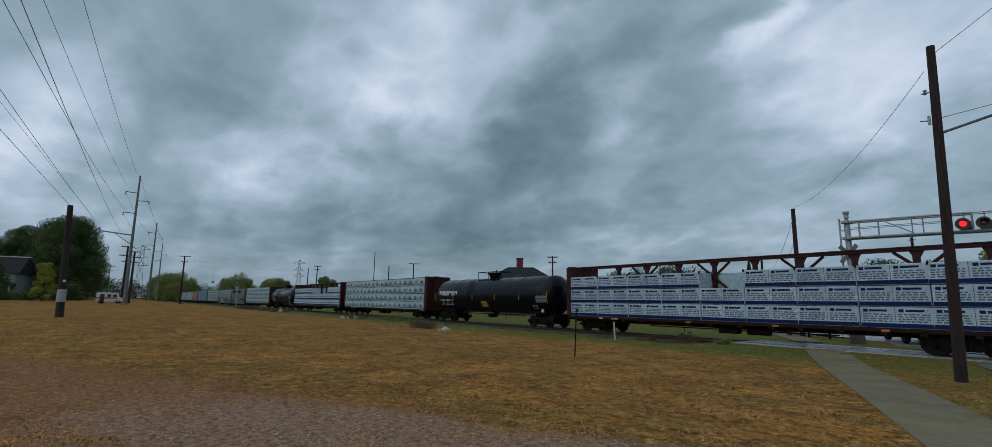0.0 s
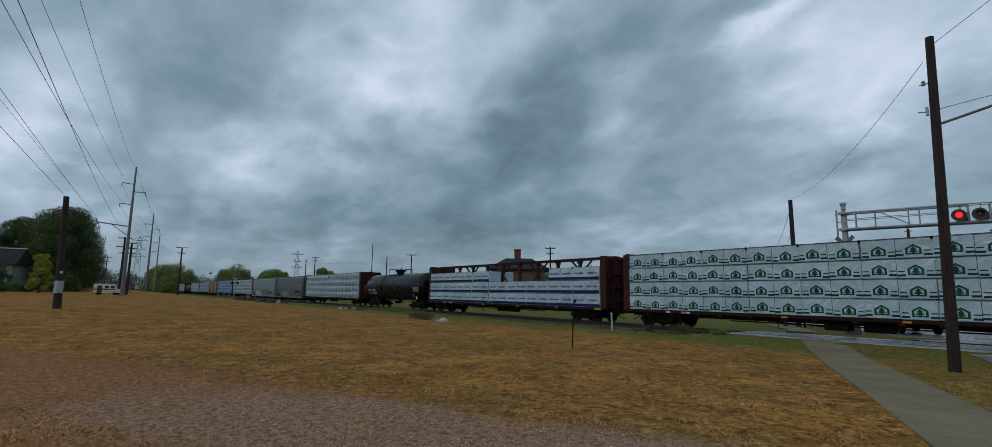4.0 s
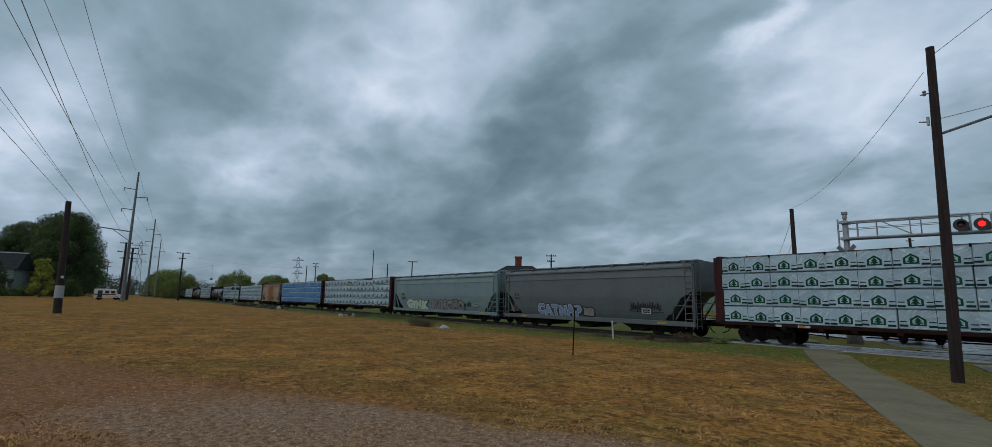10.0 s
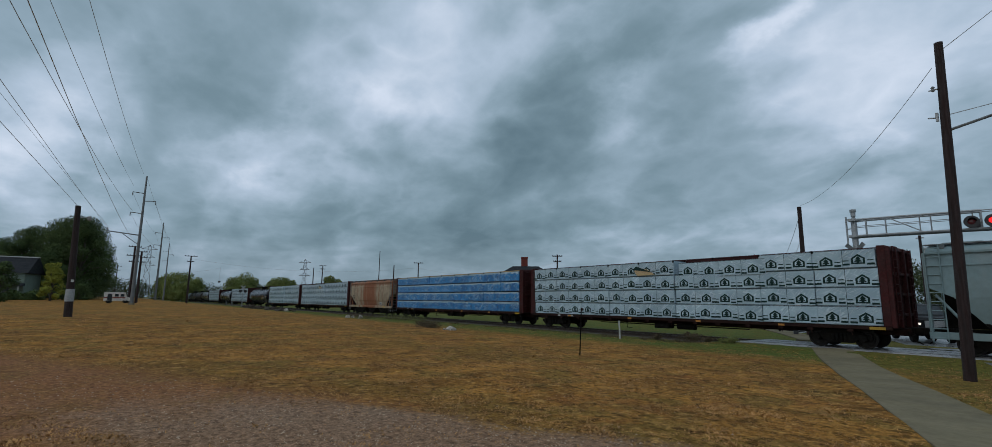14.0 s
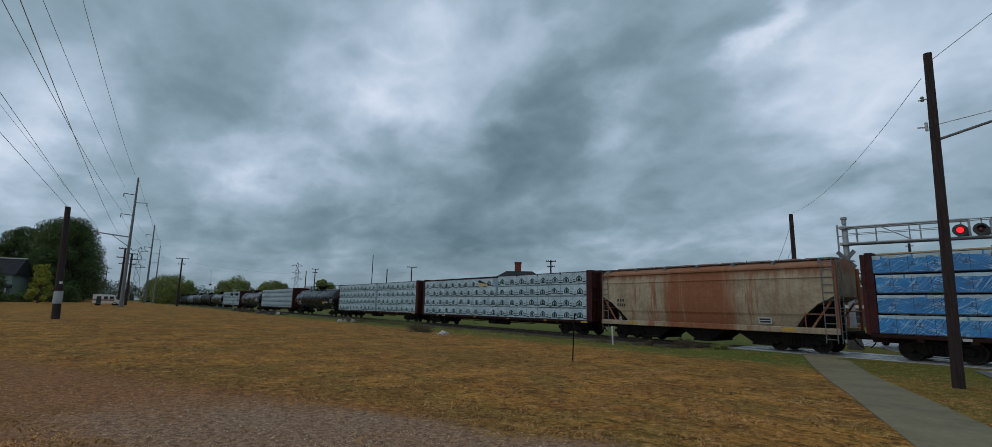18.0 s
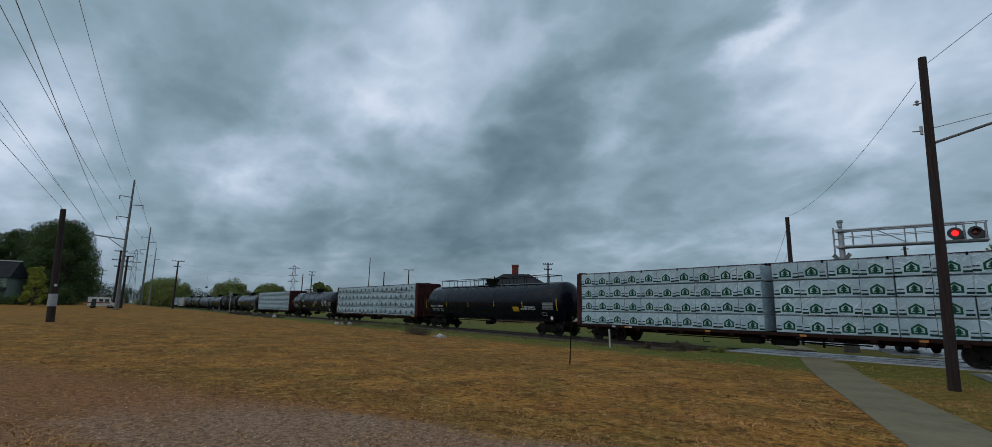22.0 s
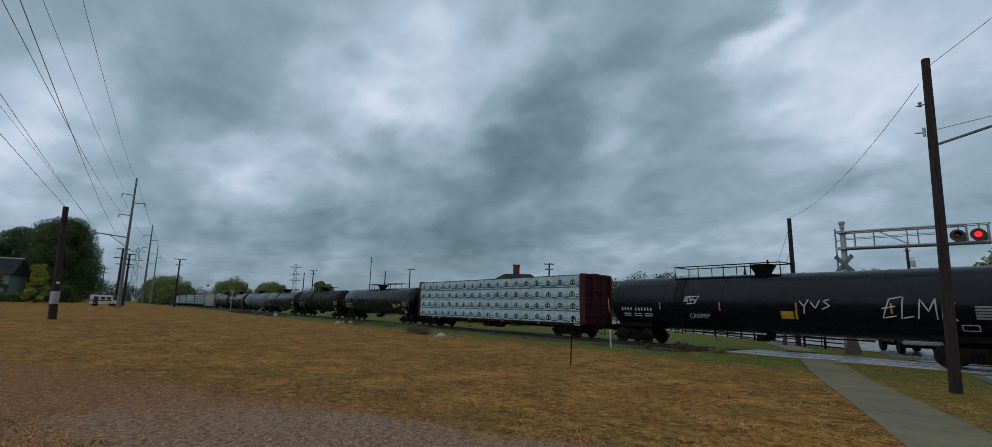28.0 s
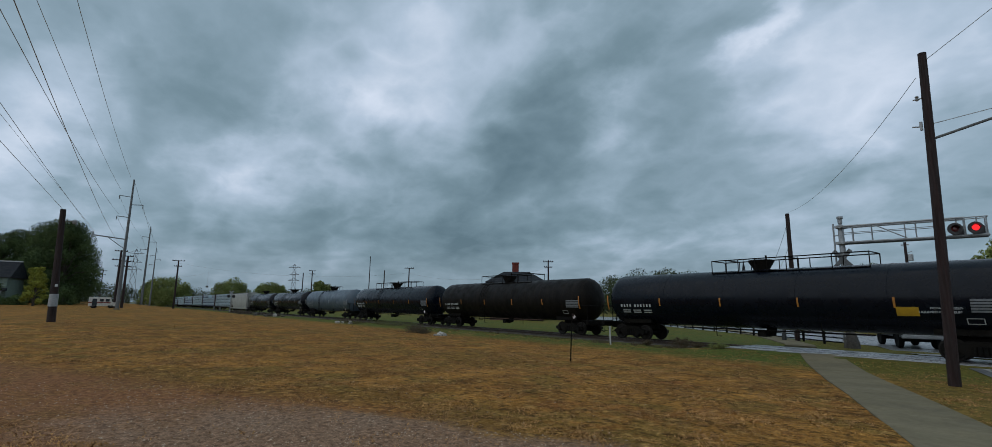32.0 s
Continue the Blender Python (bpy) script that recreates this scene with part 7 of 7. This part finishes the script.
def house():
    x, y = polar(-98.9, 162)
    z = ground_z(x, y) - 0.05
    ob = thing("house", at(x, y, z) @ pose(0, 0, 0, 0, 0, 80), "pale green two-storey clapboard house with dark shingle roof", "house")
    put("wall", Mesh().box(-8.5, 8.5, -5, 5, 0, 6.0).done("wall", SIDING), ob)
    board = Mesh().prism_x([(-5.005, 0), (-5.0, 0.38), (-5.05, 0.0)], -8.5, 8.5).done("clapboard", SIDING)
    for k in range(15):
        put("clapboard", board, ob, at(0, 0, 0.1 + k * 0.39))
    put("roof", Mesh().prism_x([(-5.7, 5.85), (5.7, 5.85), (0.5, 9.6), (-0.5, 9.6)], -9.1, 9.1).done("roof", SHINGLE), ob)
    put("ridge", Mesh().box(-9.1, 9.1, -0.55, 0.55, 9.59, 9.8).done("ridge", TRIMW), ob, None, "pale ridge cap")
    put("chimney", Mesh().box(-3.4, -2.6, -0.4, 0.4, 8.9, 10.4).done("chimney", BRICKW), ob)
    put("porch_roof", Mesh().prism_x([(-7.6, 2.9), (-5.0, 2.9), (-5.0, 3.6)], 2.0, 8.7).done("porch_roof", SHINGLE), ob)
    for q in (2.3, 5.3, 8.3):
        put("porch_post", Mesh().box(q - 0.09, q + 0.09, -7.4, -7.2, 0, 2.9, 0, 0.02).done("porch_post", TRIMW), ob)
    for q in (-6.0, -2.2, 1.6, 5.6):
        window_part(ob, q, 3.9, 1.0, 1.6, -5.07)
        window_part(ob, q, 0.9, 1.0, 1.7, -5.07)
    return ob


house()


def depot():
    x, y = polar(-50.0, 84)
    ob = thing("building", at(x, y, -0.3) @ pose(0, 0, 0, 0, 0, 48), "low brown building with dark hipped roof and red brick chimney", "building")
    put("wall", Mesh().box(-4.2, 4.2, -4, 4, 0, 6.1).done("wall", BRICKW), ob)
    m = Mesh()
    m.add([(-4.9, -4.7, 6.0), (4.9, -4.7, 6.0), (4.9, 4.7, 6.0), (-4.9, 4.7, 6.0), (-2.2, -0.8, 7.85), (2.0, -0.8, 7.85), (2.0, 0.8, 7.85), (-2.2, 0.8, 7.85), (-4.9, -4.7, 5.85), (4.9, -4.7, 5.85), (4.9, 4.7, 5.85), (-4.9, 4.7, 5.85)],
          [(0, 1, 5, 4), (1, 2, 6, 5), (2, 3, 7, 6), (3, 0, 4, 7), (4, 5, 6, 7), (8, 9, 1, 0), (9, 10, 2, 1), (10, 11, 3, 2), (11, 8, 0, 3)])
    put("roof", m.done("roof", SHINGLE), ob)
    put("chimney", Mesh().box(-0.85, 0.2, -0.5, 0.5, 7.0, 9.3, 0, 0.02).box(-0.92, 0.27, -0.57, 0.57, 9.2, 9.42).done("chimney", BRICK), ob, None, "red brick chimney stack")
    for q in (-2.6, 0, 2.6):
        window_part(ob, q, 2.2, 1.1, 1.7, -4.02)
    return ob


depot()


def town():
    # a church with a steeple and a few roofs on the hill
    x, y = polar(-25.9, 240)
    ob = thing("church", at(x, y, 0) @ pose(0, 0, 0, 0, 0, 20), "brown brick church with slim dark steeple on the hill", "church")
    put("nave", Mesh().prism_y([(-5, 0), (5, 0), (5, 8), (0, 11.5), (-5, 8)], -8, 8).done("nave", BRICKW), ob)
    put("tower", Mesh().box(-0.95, 0.95, -11.45, -9.55, 0, 15.0).done("tower", BRICKW), ob)
    put("steeple", Mesh().add([(-0.95, -11.45, 15.0), (0.95, -11.45, 15.0), (0.95, -9.55, 15.0), (-0.95, -9.55, 15.0), (0, -10.5, 22.6)], [(0, 1, 4), (1, 2, 4), (2, 3, 4), (3, 0, 4)]).done("steeple", SHINGLE), ob)
    for k, (az, r, w, h, mat, rt) in enumerate(((-22.2, 120, 10, 4.6, VANW, SHINGLE), (-30.5, 170, 12, 7.0, SIDING, SHINGLE))):
        x, y = polar(az, r)
        b = thing("building", at(x, y, -0.2) @ pose(0, 0, 0, 0, 0, -az), "distant town building with pitched roof among trees", "building", "town buildings")
        put("wall", Mesh().box(-w / 2, w / 2, -4, 4, 0, h * 0.72).done("wall", mat), b)
        put("roof", Mesh().prism_x([(-4.4, h * 0.7), (4.4, h * 0.7), (0, h)], -w / 2 - 0.4, w / 2 + 0.4).done("roof", rt), b)
        for q in (-w * 0.3, 0, w * 0.3):
            window_part(b, q, h * 0.3, 1.0, 1.4, -4.02)

    # a brick shop block with a pale cornice and shop fronts
    x, y = polar(-17.8, 98)
    b = thing("building", at(x, y, -0.25) @ pose(0, 0, 0, 0, 0, 14), "two-storey red brick shop building with pale cornice", "building", "town buildings")
    put("wall", Mesh().box(-4.4, 4.4, -5, 5, 0, 6.0).done("wall", BRICKS), b)
    put("cornice", Mesh().box(-4.5, 4.5, -5.12, 5.12, 5.9, 6.15, 0, 0.03).done("cornice", TRIMW), b)
    put("sign_board", Mesh().box(-4.3, 4.3, -5.10, -5.0, 2.7, 3.15, 0, 0.02).done("sign_board", TRIMW), b, None, "plain pale board over the shop fronts")
    for q in (-3.0, -1.0, 1.0, 3.0):
        window_part(b, q, 3.7, 0.9, 1.5, -5.02)
        window_part(b, q, 0.5, 1.4, 1.9, -5.02)


town()


def waiting_truck():
    """A dark pickup truck that faces the track, waiting beyond the crossing."""
    x, y = -9.29, 38.2
    ob = thing("pickup_truck", at(x, y, -0.225) @ pose(0, 0, 0, 0, 0, -60), "dark pickup truck waiting at the crossing on wet road", "truck")
    put("chassis", Mesh().box(-2.6, 2.2, -0.5, 0.5, 0.42, 0.62, 0, 0.03).bar((-1.6, -0.7, 0.42), (-1.6, 0.7, 0.42), 0.07).bar((1.6, -0.7, 0.42), (1.6, 0.7, 0.42), 0.07).done("chassis", GRIME), ob)
    side = [(-2.75, 0.62), (-2.15, 0.62), (-2.0, 0.95), (-1.2, 0.95), (-1.05, 0.62), (1.05, 0.62), (1.2, 0.95), (2.0, 0.95), (2.15, 0.62), (2.5, 0.62), (2.52, 1.25), (2.4, 1.40), (1.15, 1.48), (-2.75, 1.40)]
    put("body", Mesh().prism_y(side, -0.98, 0.98).done("body", CARP), ob, None, "dark painted body and hood")
    cab = put("cab", Mesh().add([(1.15, -0.92, 1.47), (1.15, 0.92, 1.47), (0.50, 0.80, 2.12), (0.50, -0.80, 2.12), (-0.95, -0.80, 2.16), (-0.95, 0.80, 2.16), (-1.15, 0.92, 1.40), (-1.15, -0.92, 1.40)],
              [(0, 1, 2, 3), (3, 2, 5, 4), (4, 5, 6, 7), (0, 3, 4, 7), (1, 6, 5, 2), (7, 6, 1, 0)]).done("cab", CARP), ob)
    put("windscreen", Mesh().add([(1.09, -0.80, 1.53), (1.09, 0.80, 1.53), (0.58, 0.70, 2.04), (0.58, -0.70, 2.04)], [(0, 1, 2, 3)]).done("windscreen", GLASSD), cab, at(0.014, 0, 0.014), "dark raked windscreen")
    for e in (-1, 1):
        put("side_window", Mesh().add([(0.85, 0.905 * e, 1.56), (-0.85, 0.905 * e, 1.56), (-0.85, 0.825 * e, 2.04), (0.50, 0.825 * e, 2.04)], [(0, 1, 2, 3)]).done("side_window", GLASSD), cab, at(0, 0.012 * e, 0))
        put("wing_mirror", Mesh().box(0.85, 1.0, 0.95, 1.2, 1.50, 1.75, 0, 0.03).done("wing_mirror", HOOD), ob, None if e > 0 else at(0, -2.15, 0))
        put("headlight", Mesh().box(2.50, 2.545, 0.72, 0.88, 0.98, 1.10, 0, 0.015).done("headlight", HEADGLOW), ob, None if e > 0 else at(0, -1.60, 0), "lit headlight")
        for q in (-1.6, 1.6):
            wmesh = cached("truck_wheel", lambda: Mesh().lathe_z([(-0.13, 0.24), (-0.13, 0.38), (-0.09, 0.42), (0.09, 0.42), (0.13, 0.38), (0.13, 0.24), (0.08, 0.05)], seg=18).done("wheel", RUBBER, smooth=True))
            put("wheel", wmesh, ob, at(q, 0.84 * e, 0.42) @ pose(0, 0, 0, 90))
    put("grille", Mesh().box(2.51, 2.54, -0.55, 0.55, 0.85, 1.22, 0, 0.01).box(2.535, 2.55, -0.55, 0.55, 1.0, 1.05).done("grille", GALV), ob, None, "dull chrome grille")
    put("bumper", Mesh().box(2.45, 2.66, -0.98, 0.98, 0.55, 0.78, 0, 0.04).done("bumper", GALV), ob)
    put("bed_rail", Mesh().box(-2.75, -1.2, -0.98, -0.88, 1.40, 1.46, 0, 0.01).box(-2.75, -1.2, 0.88, 0.98, 1.40, 1.46, 0, 0.01).done("bed_rail", HOOD), ob)
    return ob


waiting_truck()


def camper():
    """A white boxy motor home with a red band and an open dark side, parked by the trees."""
    x, y = polar(-90.3, 124)
    ob = thing("motor_home", at(x, y, ground_z(x, y) - 0.03) @ pose(0, 0, 0, 0, 0, 86) @ Matrix.Diagonal((1.12, 1.0, 0.9, 1)), "old white motor home with red band parked by trees", "motor home")
    put("body", Mesh().prism_y([(-1.6, 0.45), (2.2, 0.45), (2.3, 1.15), (1.6, 1.3), (1.35, 2.3), (-1.6, 2.35)], -1.0, 1.0).done("body", VANBODY), ob)
    put("band", Mesh().box(-1.62, 1.4, -1.02, 1.02, 1.05, 1.3).done("band", BRICK), ob, None, "faded red band")
    put("side_door", Mesh().box(-1.1, -0.45, -1.03, -1.0, 0.5, 2.0).done("side_door", GLASSD), ob)
    for q in (-0.1, 0.7):
        put("side_window", Mesh().box(q, q + 0.55, -1.03, -1.0, 1.4, 1.95).done("side_window", GLASSD), ob)
    put("windscreen", Mesh().add([(1.62, -0.85, 1.34), (1.62, 0.85, 1.34), (1.39, 0.8, 2.2), (1.39, -0.8, 2.2)], [(0, 1, 2, 3)]).done("windscreen", GLASSD), ob, at(0.012, 0, 0))
    for q in (-0.9, 1.45):
        for s_ in (-1, 1):
            wmesh = cached("vwheel", lambda: Mesh().lathe_z([(-0.12, 0.24), (-0.12, 0.36), (-0.08, 0.39), (0.08, 0.39), (0.12, 0.36), (0.12, 0.24), (0.08, 0.05)], seg=18).done("wheel", RUBBER, smooth=True))
            put("wheel", wmesh, ob, at(q, 0.88 * s_, 0.39) @ pose(0, 0, 0, 90))
    return ob


camper()



# ---------------------------------------------------------------- grass, weeds and gravel
def on_drive(x, y):
    e = y - (0.49 * x + 7.55)
    return -3.3 < e < 0.1


def on_walk(x, y):
    dx, dy = x + 10.0, y - 24.9
    side = dx * UY - dy * UX
    return -0.1 < side < 1.6


def on_road(x, y):
    dx, dy = x + 5.2, y - 26.0
    return dx * UY - dy * UX > -0.05


def build_grass():
    rng = np.random.default_rng(8)
    for name, mat, count, ymax, hmin, hmax, test in (
        ("dry_grass", GRASSB, 120000, 24.0, 0.008, 0.026, None),
        ("green_grass", FRESH, 60000, 24.6, 0.010, 0.03, "verge")):
        verts, faces = [], []
        n = 0
        while n < count:
            # denser near the camera
            r = 6.5 + 40 * rng.random() ** 1.6
            az = radians(-99 + 96 * rng.random())
            x, y = r * math.sin(az), r * math.cos(az)
            n += 1
            if y > ymax or on_walk(x, y) or on_road(x, y):
                continue
            g = noise.noise((x * 0.5, y * 0.5, 7.0))
            if test:
                if y < 20.5 + g * 2.5:
                    continue
            if on_drive(x, y) and rng.random() < 0.93:
                continue
            # tufts stand in patches, thin between them
            tuft = noise.noise((x * 0.9, y * 0.9, 2.0)) + 0.6 * noise.noise((x * 3.1, y * 3.1, 5.0))
            if rng.random() > 0.42 + 0.9 * tuft:
                continue
            z = ground_z(x, y)
            k = (1.0 + 0.012 * r) * (0.85 + 0.5 * max(0.0, tuft))
            for b in range(3):
                a = rng.random() * 6.283
                h = (hmin + (hmax - hmin) * rng.random()) * k * (1 + 0.5 * g)
                wd = 0.008 * k * (1 + rng.random())
                bx, by = x + rng.normal() * 0.03 * k, y + rng.normal() * 0.03 * k
                lx, ly = math.cos(a) * h * 1.8, math.sin(a) * h * 1.8
                o = len(verts)
                verts += [(bx - math.sin(a) * wd, by + math.cos(a) * wd, z - 0.01), (bx + math.sin(a) * wd, by - math.cos(a) * wd, z - 0.01), (bx + lx, by + ly, z + h)]
                faces.append((o, o + 1, o + 2))
        tagged(put(name, Mesh().add(verts, faces).done(name, mat)), "short tufts of dry and green grass blades", "grass", kind="stuff")
    # taller weeds along the ballast
    verts, faces = [], []
    for i in range(420):
        x0 = -70 + 57 * rng.random()
        y0 = 23.9 + abs(rng.normal()) * 0.35 if rng.random() < 0.6 else 23.3 + rng.random() * 1.2
        if rng.random() < 0.4:
            x0 = random.choice((-16.5, -18.0, -15.2, -20.5, -24.0, -33.5, -34.5, -48.5)) + rng.normal() * 0.5
        if -36 < x0 < -33:
            y0 = 18.6 + rng.normal() * 0.5
        tall = 0.06 + 0.26 * rng.random() ** 2
        for b in range(14):
            x, y = x0 + rng.normal() * 0.10, y0 + rng.normal() * 0.10
            z = ground_z(x, y)
            a = rng.random() * 6.283
            h = tall * (0.5 + 0.8 * rng.random())
            o = len(verts)
            verts += [(x - math.sin(a) * 0.008, y + math.cos(a) * 0.008, z - 0.02), (x + math.sin(a) * 0.008, y - math.cos(a) * 0.008, z - 0.02), (x + math.cos(a) * h * 0.6, y + math.sin(a) * h * 0.6, z + h)]
            faces.append((o, o + 1, o + 2))
    tagged(put("trackside_weeds", Mesh().add(verts, faces).done("trackside_weeds", WEEDM)), "brown and green weeds along the ballast edge", "weeds", kind="stuff")
    # loose stones on the drive
    verts, faces = [], []
    for i in range(7000):
        r = 6.0 + 9.0 * rng.random() ** 1.4
        az = radians(-99 + 70 * rng.random())
        x, y = r * math.sin(az), r * math.cos(az)
        if not on_drive(x, y) and rng.random() < 0.93:
            continue
        z = ground_z(x, y)
        s = 0.006 + 0.016 * rng.random() ** 2.5
        a = rng.random() * 3.14
        ca, sa = math.cos(a) * s, math.sin(a) * s
        o = len(verts)
        verts += [(x + ca, y + sa, z), (x - sa * 0.8, y + ca * 0.8, z), (x - ca, y - sa, z), (x + sa * 0.8, y - ca * 0.8, z), (x + ca * 0.2, y, z + s * 0.9)]
        faces += [(o, o + 1, o + 4), (o + 1, o + 2, o + 4), (o + 2, o + 3, o + 4), (o + 3, o, o + 4)]
    tagged(put("loose_gravel", Mesh().add(verts, faces).done("loose_gravel", GRAVEL)), "loose grey and brown gravel stones on the drive", "gravel", kind="stuff")


build_grass()


def travel(t):
    """Metres the train has gone since the start; it slows a little."""
    def g(q):
        return 11.4265 * q + (-0.010374) * q * q + 0.0003768 * q ** 3
    return g(t - 16) - g(-16)


def motions():
    times = [0, 2, 4, 6, 8, 10, 12, 14, 16, 18, 20, 22, 24, 26, 28, 30, 32]
    for car, x in TRAIN:
        walk(car, [(t, at(x + travel(t), TRACK_Y, RAIL_Z)) for t in times])
    # the crossing lamps flash in turn: the light changes sides every two thirds of a second
    rows, side, t = [], 0, -0.4565
    one = 1.0 / 30.0
    rows.append((0.0, LAMP_SPOTS[0]))
    t += 0.6565
    while t < 32.0:
        rows.append((t, LAMP_SPOTS[side]))
        side = 1 - side
        rows.append((t + one, LAMP_SPOTS[side]))
        t += 0.6565
    rows.append((32.0, LAMP_SPOTS[side]))
    walk(LIT_LAMP, rows)


motions()
